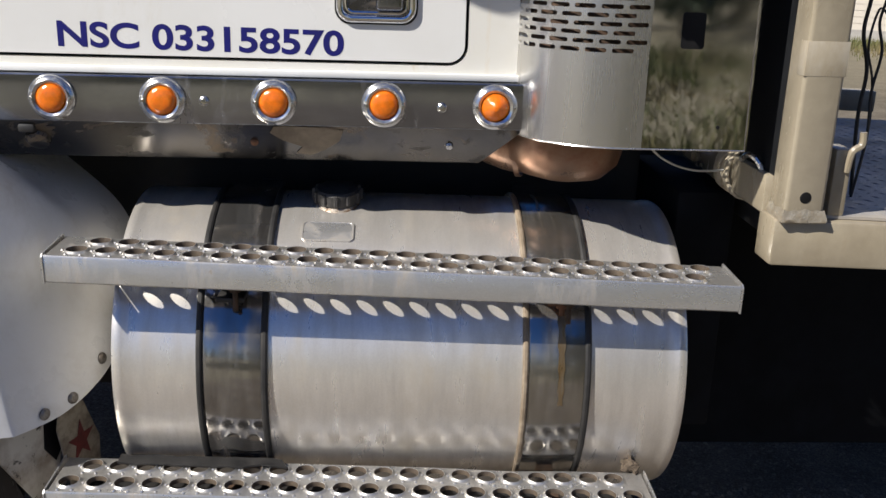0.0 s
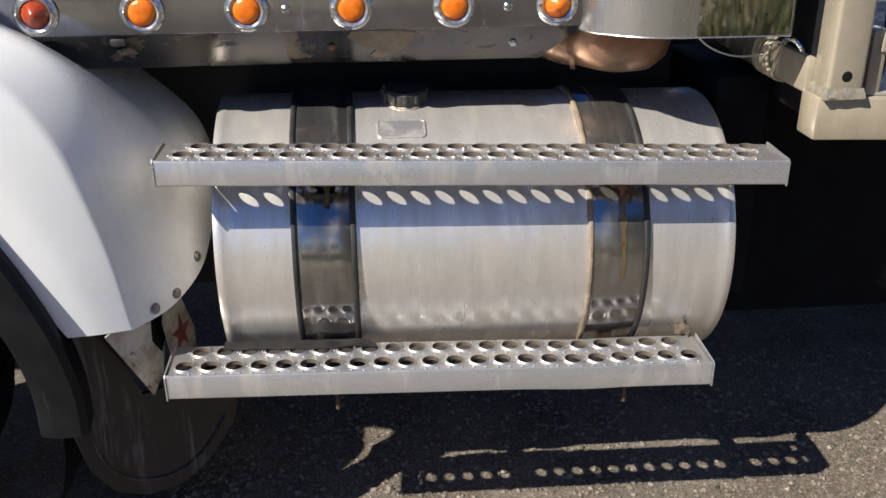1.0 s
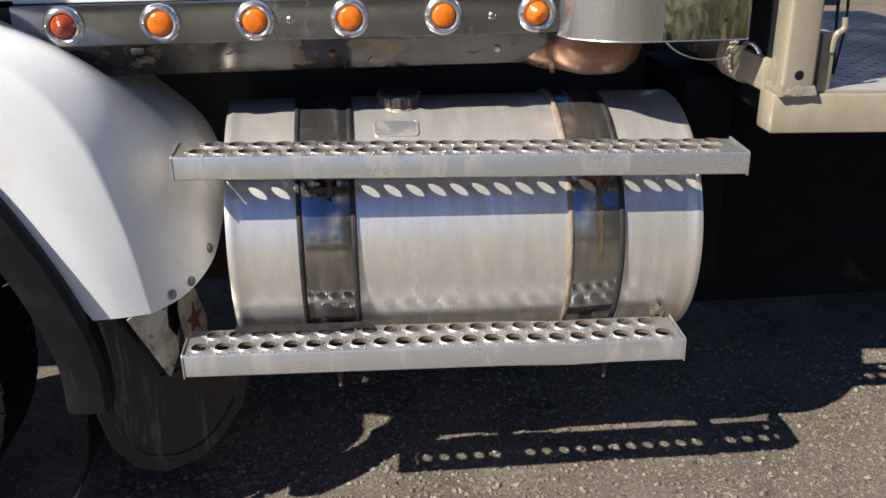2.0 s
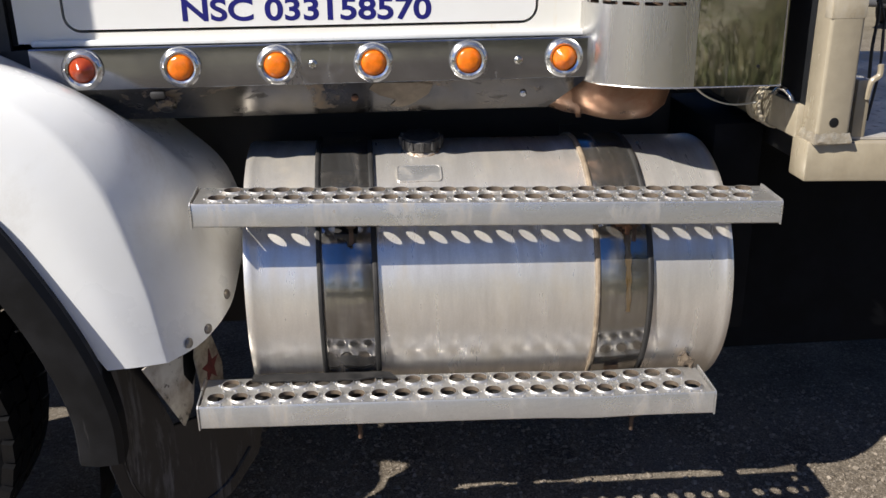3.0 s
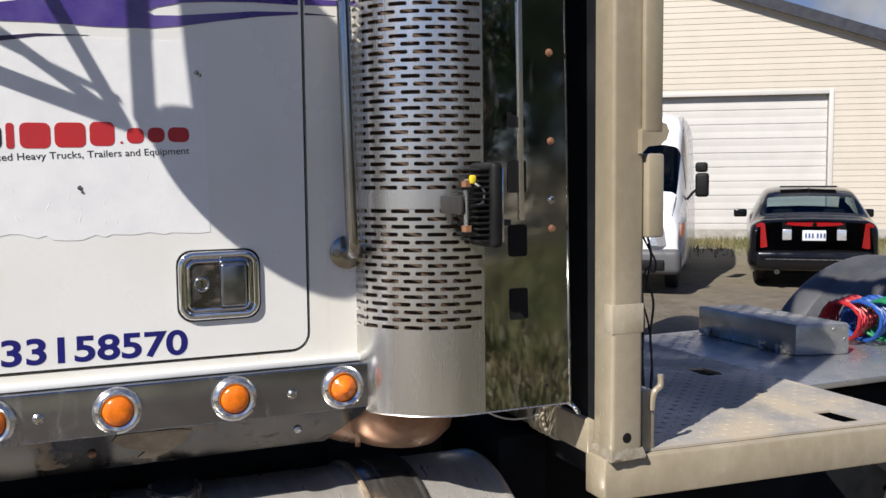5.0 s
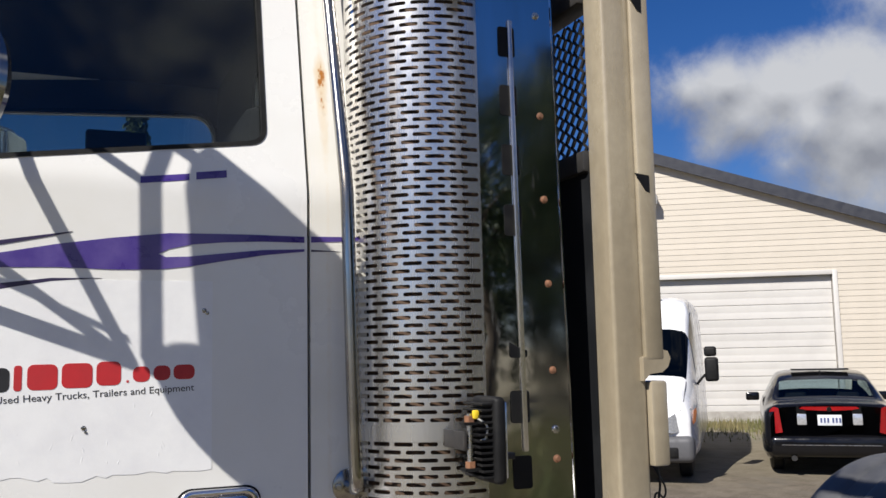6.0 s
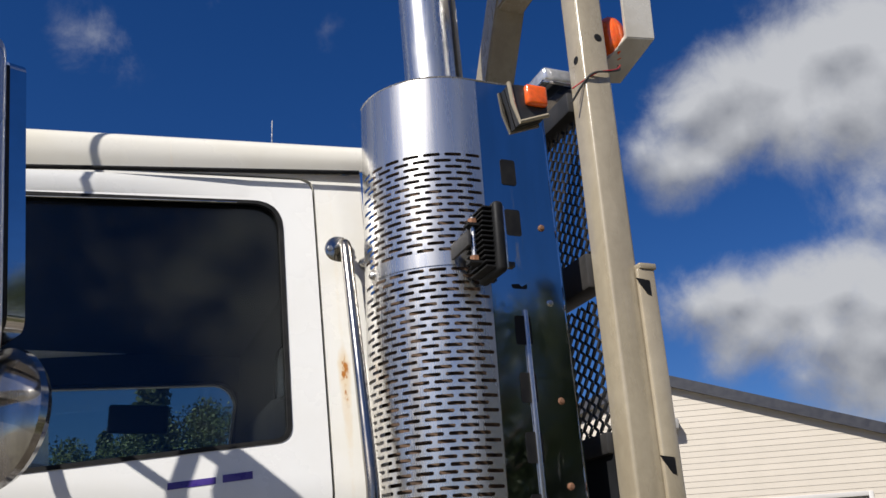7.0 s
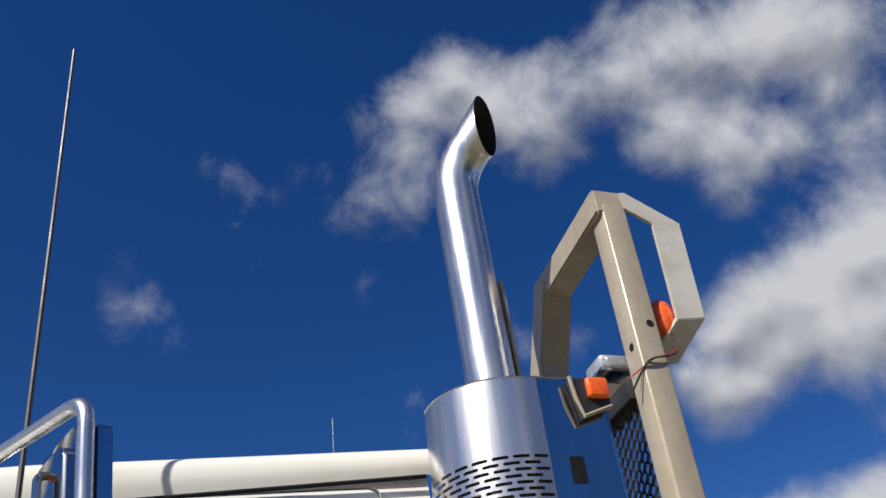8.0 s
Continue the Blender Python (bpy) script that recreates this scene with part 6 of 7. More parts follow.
def wheel(cx, cy, cz, r, w, axis=(0, 1, 0), lugs=44):
    tyre = part("wheel", turned(nb(), [(0, r * 0.58), (0.01, r * 0.62), (0.02, r * 0.88), (0.05, r * 0.965), (w - 0.05, r * 0.965), (w - 0.02, r * 0.88), (w - 0.01, r * 0.62), (w, r * 0.58)], (cx, cy, cz), axis, 64), rubber, truck, "dusty black truck tyre")
    for i in range(lugs):
        a = 2 * math.pi * i / lugs
        m = Matrix.Translation((cx, cy, cz)) @ Matrix.Rotation(a, 4, "Y") @ Matrix.Translation((r * 0.978, 0, 0))
        for k, (f, shift) in enumerate(((0.12, 0.3), (0.37, -0.3), (0.63, 0.3), (0.88, -0.3))):
            bm = nb()
            bmesh.ops.create_cube(bm, size=1, matrix=m @ Matrix.Translation((0, w * f, (shift * 0.03))) @ Matrix.Rotation(radians(shift * 40), 4, "X") @ Matrix.Diagonal((0.028, w * 0.20, r * 0.115, 1)))
            part("tread_block", bm, dusty_rubber, tyre)
    part("rim", turned(nb(), [(0.03, r * 0.58), (0.06, r * 0.54), (0.10, r * 0.30), (0.08, r * 0.2), (0.05, r * 0.18), (0.05, 0)], (cx, cy, cz), axis, 40), brushed_chrome, tyre)
    return tyre


wheel(-1.86, 1.80, 0.60, 0.525, 0.29, lugs=48)
wheel(2.62, 1.84, 0.60, 0.525, 0.27, lugs=20)
wheel(2.62, 2.16, 0.60, 0.525, 0.27, lugs=12)
wheel(3.98, 1.84, 0.60, 0.525, 0.27, lugs=12)
part("wheel_far", turned(nb(), [(0, 0.3), (0.02, 0.46), (0.05, 0.53), (0.24, 0.53), (0.29, 0.3)], (-1.76, 3.95, 0.60), (0, 1, 0), 40), rubber, truck)
part("wheel_far", turned(nb(), [(0, 0.3), (0.02, 0.46), (0.05, 0.52), (0.5, 0.52), (0.55, 0.3)], (2.62, 3.65, 0.60), (0, 1, 0), 40), rubber, truck)

rows = [
    [(-1.047, 1.700, 0.807), (-0.982, 1.716, 0.803), (-0.919, 1.742, 0.798), (-0.855, 1.848, 0.798), (-0.800, 1.954, 0.842), (-0.785, 2.09, 0.90), (-0.775, 2.25, 0.95)],
    [(-1.130, 1.690, 0.965), (-1.04, 1.706, 0.985), (-0.950, 1.740, 1.005), (-0.885, 1.845, 1.01), (-0.832, 1.954, 1.00), (-0.80, 2.11, 1.0), (-0.785, 2.25, 1.02)],
    [(-1.225, 1.690, 1.150), (-1.13, 1.706, 1.205), (-1.030, 1.742, 1.250), (-0.950, 1.84, 1.26), (-0.895, 1.95, 1.22), (-0.85, 2.08, 1.15), (-0.83, 2.25, 1.15)],
    [(-1.360, 1.690, 1.290), (-1.27, 1.706, 1.365), (-1.175, 1.748, 1.415), (-1.075, 1.84, 1.41), (-1.010, 1.94, 1.345), (-0.97, 2.05, 1.28), (-0.95, 2.25, 1.27)],
    [(-1.560, 1.690, 1.375), (-1.50, 1.708, 1.465), (-1.42, 1.76, 1.51), (-1.29, 1.86, 1.50), (-1.175, 1.95, 1.445), (-1.13, 2.02, 1.40), (-1.10, 2.25, 1.40)],
    [(-1.800, 1.690, 1.400), (-1.80, 1.710, 1.500), (-1.76, 1.78, 1.570), (-1.60, 1.9, 1.575), (-1.42, 2.00, 1.545), (-1.32, 2.06, 1.50), (-1.28, 2.25, 1.50)]]
bm = Skin([row[:3] for row in rows]).patch(nb(), 0, 5, 0, 2, 40, 16)
Skin([row[2:] for row in rows]).patch(bm, 0, 5, 0, 4, 40, 32)
bmesh.ops.remove_doubles(bm, verts=bm.verts, dist=0.0006)
crease = {v for e in bm.edges if len(e.link_faces) == 2 and e.calc_face_angle(0) > radians(22) for v in e.verts}
near = crease | {e.other_vert(v) for v in crease for e in v.link_edges}
inner = [v for v in near if not any(e.is_boundary for e in v.link_edges)]
bmesh.ops.smooth_vert(bm, verts=inner, factor=0.5, use_axis_x=True, use_axis_y=True, use_axis_z=True)
fender = part("fender", bm, fender_paint, truck, "white front fender with dusty rear face", sharp=60)
skin = Skin(rows)
for s, u in ((0.16, 2.62), (0.14, 3.2), (0.30, 4.0)):
    p, q = skin.at(s, u), skin.normal(s, u)
    q = q if q.x > 0 else -q
    part("rivet", turned(nb(), [(0, 0), (0, 0.013), (0.003, 0.0125), (0.007, 0.008), (0.008, 0)], p, q, 16), rivet_dull, fender)
# dark shell added round the wheel to block sun between tyre and arch
bm = nb()
arc = [(-1.76 + 0.645 * math.cos(radians(a)), 0.56 + 0.645 * math.sin(radians(a))) for a in range(-41, 190, 8)]
for (xa, za), (xb, zb) in zip(arc, arc[1:]):
    bm.faces.new([bm.verts.new(p) for p in ((xa, 1.75, za), (xb, 1.75, zb), (xb, 2.3, zb), (xa, 2.3, za))])
part("wheel_liner", bm, black_plastic, fender, weld=0.0005)
# rubber flare along the wheel arch
line = spline([(-1.086, 0.585), (-1.088, 0.70), (-1.122, 0.84), (-1.195, 1.01), (-1.305, 1.19), (-1.46, 1.31), (-1.70, 1.36), (-1.95, 1.33)], 6)
bm = nb()
rings = []
for i, p in enumerate(line):
    d = (line[min(i + 1, len(line) - 1)] - line[max(i - 1, 0)]).normalized()
    nx, nz = d.y, -d.x
    prof = [(0.055, 1.70), (0.058, 1.67), (0.045, 1.655), (0.0, 1.650), (-0.040, 1.658), (-0.048, 1.672), (-0.046, 1.74), (0.05, 1.74)]
    rings.append([bm.verts.new((p.x + nx * o, y, p.y + nz * o)) for o, y in prof])
for q, w in zip(rings, rings[1:]):
    for k in range(8):
        j = (k + 1) % 8
        bm.faces.new((q[k], q[j], w[j], w[k]))
bm.faces.new(rings[0]), bm.faces.new(rings[-1][::-1])
part("wheel_flare", bm, dusty_rubber, truck, "black rubber wheel-arch flare", sharp=40)
# splash panel with a star, and the mud flap
FD = Vector((0.037, 0.109, 0)).normalized()


def on_splash(u, v, w):
    p = Vector((-0.911, 1.845, 0)) + FD * u
    return (p.x - 0.012 - w, p.y, v)


splash = part("splash_panel", plate(nb(), [[(-0.145, 0.80), (0.0, 0.565), (0.05, 0.60), (0.115, 0.80)]], on_splash, 0.004), M("dirty_white", (0.6, 0.57, 0.5), 0.6, scale=14, col2=(0.33, 0.28, 0.22), stain=((0.07, 0.06, 0.05), 26, 0.58, 0.66, 0, 0.8, (1, 1, 1))), truck,
              "dirty white splash panel with a red star")
part("panel_dark", plate(nb(), [[(0.03, 0.80), (0.02, 0.70), (0.052, 0.655), (0.09, 0.70), (0.10, 0.80)]], lambda u, v, w: (on_splash(u, v, w)[0] + 0.002, *on_splash(u, v, w)[1:]), 0.001), black_plastic, splash)
star = [(0.100 + (0.045 if k % 2 == 0 else 0.018) * math.sin(k * math.pi / 5), 0.680 + (0.052 if k % 2 == 0 else 0.02) * math.cos(k * math.pi / 5)) for k in range(10)]
part("star_panel", plate(nb(), [[(0.055, 0.82), (0.03, 0.74), (0.065, 0.55), (0.16, 0.55), (0.165, 0.66), (0.10, 0.82)]], lambda u, v, w: (on_splash(u, v, w)[0] + 0.026, *on_splash(u, v, w)[1:]), 0.003), M("dirty_cream", (0.34, 0.30, 0.24), 0.6, scale=30, col2=(0.15, 0.12, 0.09)), splash)
part("star", plate(nb(), [star], lambda u, v, w: (on_splash(u, v, w)[0] + 0.0285, *on_splash(u, v, w)[1:]), 0.001), M("star_red", (0.17, 0.03, 0.025), 0.6, scale=30, col2=(0.11, 0.03, 0.03)), splash)
FL = Vector((0.42, 0.32, 0)).normalized()


def on_flap(u, v, w):
    p = Vector((-1.085, 1.735, 0)) + FL * u
    return (p.x - w * FL.y, p.y + w * FL.x, v)


flap_loop = [(0.0, 0.80), (0.0, 0.52), (0.02, 0.42), (0.07, 0.335), (0.15, 0.285), (0.24, 0.275), (0.32, 0.31), (0.40, 0.39), (0.43, 0.50), (0.38, 0.56), (0.17, 0.57), (0.10, 0.80)]
flap = part("mud_flap", plate(nb(), [flap_loop], on_flap, 0.012), flap_rubber, truck, "black rubber mud flap with rounded foot")
inner = [(0.03, 0.55), (0.05, 0.44), (0.10, 0.365), (0.17, 0.325), (0.24, 0.318), (0.31, 0.35), (0.375, 0.42)]
part("flap_bead", tube(nb(), spline([on_flap(u, v, -0.001) for u, v in inner], 5), 0.004, 6), flap_rubber, flap)
rows = [[(3.42 + r * math.cos(a), y - 0.27, 0.646 + (r + 0.033) * math.sin(a)) for a in [radians(170 - 160 * k / 14) for k in range(15)]] for y, r in ((3.40, 0.750), (3.42, 0.757), (3.50, 0.757), (3.52, 0.768), (3.62, 0.768), (3.64, 0.757), (3.76, 0.757), (3.78, 0.768), (3.90, 0.768), (3.92, 0.750))]
part("rear_fender", Skin(rows).patch(nb(), 0, 9, 0, 14, 27, 42, 0, 0.012), grey_plastic, truck, "grey plastic fender over the rear wheels")

# ---- mirrors ----
MIRROR_IN, MIRROR_OUT = Vector((-0.745, 1.690, 0.0)), Vector((-0.675, 1.500, 0.0))
MIRROR_WAY = (MIRROR_OUT - MIRROR_IN).normalized()
MIRROR_REAR = Vector((-MIRROR_WAY.y, MIRROR_WAY.x, 0.0))


def mirror_set(s):
    """One side's mirrors on their bent tube frame; s = 1 near side, -1 far side."""
    def P(x, y, z):
        return (x, y if s > 0 else 2 * MID - y, z)

    def on_mirror(depth):
        """(u outward along the mirror, z, w towards the front); the foot leans to the rear."""
        def place(u, v, w):
            p = MIRROR_IN + MIRROR_WAY * u + MIRROR_REAR * (depth - w)
            return P(p.x + 0.094 * (3.01 - v), p.y, v)
        return place

    W = (MIRROR_OUT - MIRROR_IN).length
    tube_line = [P(-1.12, 2.12, 2.99), P(-0.98, 1.86, 3.035), P(-0.722, 1.478, 3.045), P(-0.672, 1.478, 2.50), P(-0.745, 1.735, 2.43)]
    frame_tube = part("mirror_frame", tube(nb(), bent(tube_line, 0.05, 8), 0.0145, 16), brushed_chrome, truck, "bent chrome tube frame")
    for a, b, r in (((-0.765, 1.745, 2.42), (-0.855, 2.105, 3.09), 0.011), ((-0.765, 1.745, 2.42), (-0.72, 1.990, 2.13), 0.012), ((-0.765, 1.745, 2.42), (-1.12, 2.03, 2.55), 0.010),
                    ((-0.765, 1.745, 2.46), (-1.10, 2.03, 2.36), 0.005), ((-0.765, 1.735, 2.80), (-1.12, 2.08, 2.92), 0.010), ((-0.738, 1.735, 2.43), (-0.753, 1.735, 2.99), 0.0125)):
        part("brace", tube(nb(), [P(*a), P(*b)], r, 10), brushed_chrome, frame_tube)
    shell = plate(nb(), [rounded(0.0, W, 2.545, 3.012, 0.022)], on_mirror(-0.036), 0.012)
    plate(shell, [rounded(0.010, W - 0.010, 2.555, 3.002, 0.022)], on_mirror(-0.048), 0.012)
    plate(shell, [rounded(0.030, W - 0.030, 2.585, 2.972, 0.022)], on_mirror(-0.060), 0.014)
    house = part("mirror_housing", shell, mirror_steel, truck, "tall chrome mirror housing")
    part("mirror_gasket", plate(nb(), [rounded(0.004, W - 0.004, 2.549, 3.008, 0.020)], on_mirror(-0.026), 0.010), rubber, house)
    part("mirror_rim", plate(nb(), [rounded(0.0, W, 2.545, 3.012, 0.022)], on_mirror(0.0), 0.026), chrome, house)
    part("mirror_glass", plate(nb(), [rounded(0.008, W - 0.008, 2.553, 3.004, 0.018)], on_mirror(0.0015), 0.001), mirror_steel, house)
    lamp_loop = rounded(0.085, 0.122, 2.690, 2.850, 0.0175)
    lamp = part("side_lamp", plate(nb(), [lamp_loop], on_mirror(-0.074), 0.016), amber, house, "long amber lamp on the mirror's back")
    part("lamp_rim", plate(nb(), [rounded(0.080, 0.127, 2.685, 2.855, 0.022)], on_mirror(-0.074), 0.005), red_lens, lamp)
    part("hinge", tube(nb(), bent([on_mirror(-0.074)(0.10, 2.94, 0.0), on_mirror(-0.092)(0.10, 2.935, 0.0), on_mirror(-0.092)(0.10, 2.87, 0.0)], 0.012), 0.008, 10), worn_tube, house)
    at, facing = P(-0.669, 1.637, 2.435), (-0.75, -0.62 * s, 0.05)
    disc = part("round_mirror", turned(nb(), [(-0.02, 0), (-0.02, 0.108), (-0.006, 0.117), (0.006, 0.115), (0.022, 0.090), (0.030, 0.05), (0.031, 0)], at, facing, 48), strap_metal, truck, "round convex mirror, chrome shell")
    part("mirror_glass", turned(nb(), [(-0.021, 0.106), (-0.030, 0.06), (-0.033, 0)], at, facing, 32), chrome, disc)
    f = Vector(facing).normalized()
    flat = f.cross(Vector((0, 0, 1))).normalized()
    bm = nb()
    for k in (-1, 1):
        p = Vector(at) + f * 0.035 + flat * (0.012 * k)
        rod(bm, p + Vector((0, 0, -0.045)), p + Vector((0, 0, 0.11)), 0.010, 0.010, 8)
    part("mirror_bracket", bm, worn_tube, disc)
    for dz in (-0.036, 0.036):
        part("bolt", turned(nb(), [(0.030, 0), (0.030, 0.014), (0.046, 0.012), (0.047, 0)], (at[0], at[1], at[2] + dz), facing, 8), black_plastic, disc)


mirror_set(1)
mirror_set(-1)
part("roof_visor", box(nb(), -1.40, -1.18, 2.25, 3.8, 3.08, 3.10, 0.006), mirror_steel, truck)
part("whip_aerial", rod(nb(), (-0.840, 1.95, 2.60), (-0.926, 1.95, 4.43), 0.007, 0.0045, 8), black_steel, truck)

# ---- loose hoses on the rear plate ----
for nm, mt, k, lb in (("air_hose", hose_red, 0.0, "coiled red air hose lying on the plate"), ("air_hose", hose_blue, 0.05, "coiled blue air hose lying on the plate"), ("air_hose", hose_green, 0.10, "green cable lying on the plate")):
    pts = []
    for i in range(90):
        a = i * 0.55
        pts.append((2.40 + k + 0.22 * i / 90 + 0.01 * math.sin(a * 3), 2.85 - k * 1.2 + 0.10 * math.cos(a) + 0.1 * i / 90, 1.290 + 0.082 * math.sin(a) + k * 0.1))
    whole(nm, tube(nb(), pts, 0.0065, 6), mt, lb, "hose", "air hoses")

# ---- garage ----
def garage():
    """Gable front with a big sectional door; local x runs along the front to the right, y into the building."""
    g = thing("garage", "cream garage with lap siding and a wide sectional door", "garage", (16.93, 17.0, 0.25), -33.0)
    DW, DH, APEX, RIGHT, LEFT = 4.9, 3.54, -4.6, 6.6, -13.9
    peak = 6.81
    slope = 0.335

    def top(x):
        return peak - abs(x - APEX) * slope

    shell = nb()
    plate(shell, [[(LEFT, 0), (-DW, 0), (-DW, DH), (0, DH), (0, 0), (RIGHT, 0), (RIGHT, top(RIGHT)), (APEX, peak), (LEFT, top(LEFT))]], lambda u, v, w: (u, 0.03 + w, v), 0.15)
    wall = part("wall", shell, siding_paint, g)
    for x in (LEFT, RIGHT - 0.15):
        part("side_wall", box(nb(), x, x + 0.15, 0.18, 9.0, 0, top(RIGHT) - 0.1), siding_paint, g)
    part("back_wall", box(nb(), LEFT, RIGHT, 9.0, 9.15, 0, 3.3), siding_paint, g)
    # lap siding boards
    H = 0.145
    z, k = 0.24, 0
    while z < peak - 0.2:
        spans = [(LEFT, -DW - 0.11), (0.11, RIGHT)] if z + H < DH + 0.16 else [(LEFT, RIGHT)]
        for a, b in spans:
            reach = (peak - (z + H * 0.5)) / slope
            a, b = max(a, APEX - reach), min(b, APEX + reach)
            if b - a < 0.2:
                continue
            bm = nb()
            vs = [bm.verts.new(p) for p in ((a, -0.006, z), (b, -0.006, z), (b, 0.004, z + H), (a, 0.004, z + H), (a, 0.03, z), (b, 0.03, z))]
            bm.faces.new((vs[0], vs[1], vs[2], vs[3])), bm.faces.new((vs[0], vs[4], vs[5], vs[1]))
            part("siding_board", bm, siding_paint, wall)
        z += H
    part("plinth", box(nb(), LEFT, RIGHT, -0.01, 0.05, -0.3, 0.24), M("plinth_concrete", (0.4, 0.38, 0.34), 0.85, scale=4, col2=(0.3, 0.28, 0.25)), wall)
    for x0, x1, z0, z1 in ((-DW - 0.11, -DW, 0, DH + 0.11), (0, 0.11, 0, DH + 0.11), (-DW, 0, DH, DH + 0.11)):
        part("door_trim", box(nb(), x0, x1, -0.035, 0.12, z0, z1, 0.008), garage_door_paint, wall)
    gd = part("garage_door", box(nb(), -DW, 0, 0.16, 0.18, 0.02, DH), garage_door_paint, g, "white sectional garage door")
    n = 10
    for i in range(n):
        za, zb = 0.02 + (DH - 0.02) * i / n, 0.02 + (DH - 0.02) * (i + 1) / n
        bm = nb()
        prof = [(0.136, za + 0.006), (0.126, za + 0.02), (0.124, (za + zb) / 2 - 0.02), (0.128, (za + zb) / 2), (0.124, (za + zb) / 2 + 0.02), (0.126, zb - 0.01), (0.136, zb)]
        for (ya, z0), (yb, z1) in zip(prof, prof[1:]):
            bm.faces.new([bm.verts.new(p) for p in ((-DW + 0.01, ya, z0), (-0.01, ya, z0), (-0.01, yb, z1), (-DW + 0.01, yb, z1))])
        part("door_panel", bm, garage_door_paint, gd, weld=0.0004)
    for sgn, xe in ((1, RIGHT), (-1, LEFT)):
        bm = nb()
        xo = xe + sgn * 0.5
        plate(bm, [[(APEX, peak + 0.02), (xo, top(xo) + 0.02), (xo, top(xo) + 0.10), (APEX, peak + 0.12)]], lambda u, v, w: (u, -0.16 + w, v), 9.7)
        part("roof", bm, roof_dark, g, "dark roof with wide overhang")
        part("fascia", plate(nb(), [[(APEX, peak - 0.16), (xo, top(xo) - 0.16), (xo, top(xo) + 0.11), (APEX, peak + 0.13)]], lambda u, v, w: (u, -0.205 + w, v), 0.045), fascia_dark, g)
        part("soffit", plate(nb(), [[(APEX, peak - 0.03), (xo, top(xo) - 0.03), (xo, top(xo) + 0.015), (APEX, peak + 0.015)]], lambda u, v, w: (u, -0.16 + w, v), 0.16), siding_paint, g)
    part("flood_lamp", box(nb(), -4.6, -4.1, -0.36, -0.03, 5.42, 5.68, 0.04), M("lamp_grey", (0.3, 0.29, 0.27), 0.6, scale=8), g)
    return g


garage()


# ---- vehicles in the yard ----
def body_skin(stations):
    """Rings across the vehicle, from one sill over the roof to the other. Each station: y, half width, sill, belt, top, half roof width."""
    rows = []
    for y, w, zs, zb, zt, rw in stations:
        side = [(w * 0.93, zs), (w, zs + 0.12), (w * 1.0, (zs + zb) / 2 + 0.05), (w * 0.985, zb), (rw + (w - rw) * 0.12, zt - (zt - zb) * 0.16), (rw * 0.8, zt), (rw * 0.35, zt + 0.015)]
        ring = [(-x, y, z) for x, z in side] + [(0, y, zt + 0.02)] + [(x, y, z) for x, z in reversed(side)]
        rows.append(ring)
    return Skin(rows)


def road_wheel(v, x, y, r, name="wheel"):
    s = 1 if x > 0 else -1
    t = part(name, turned(nb(), [(0, 0), (0, r * 0.62), (0.005, r * 0.66), (0.02, r * 0.94), (0.05, r), (0.17, r), (0.20, r * 0.94), (0.21, r * 0.6)], (x + s * 0.02, y, r), (-s, 0, 0), 40), rubber, v)
    part("rim", turned(nb(), [(-0.004, 0), (-0.004, r * 0.2), (0.012, r * 0.25), (0.0, r * 0.6), (0.02, r * 0.64)], (x + s * 0.02, y, r), (-s, 0, 0), 24), brushed_chrome, t)


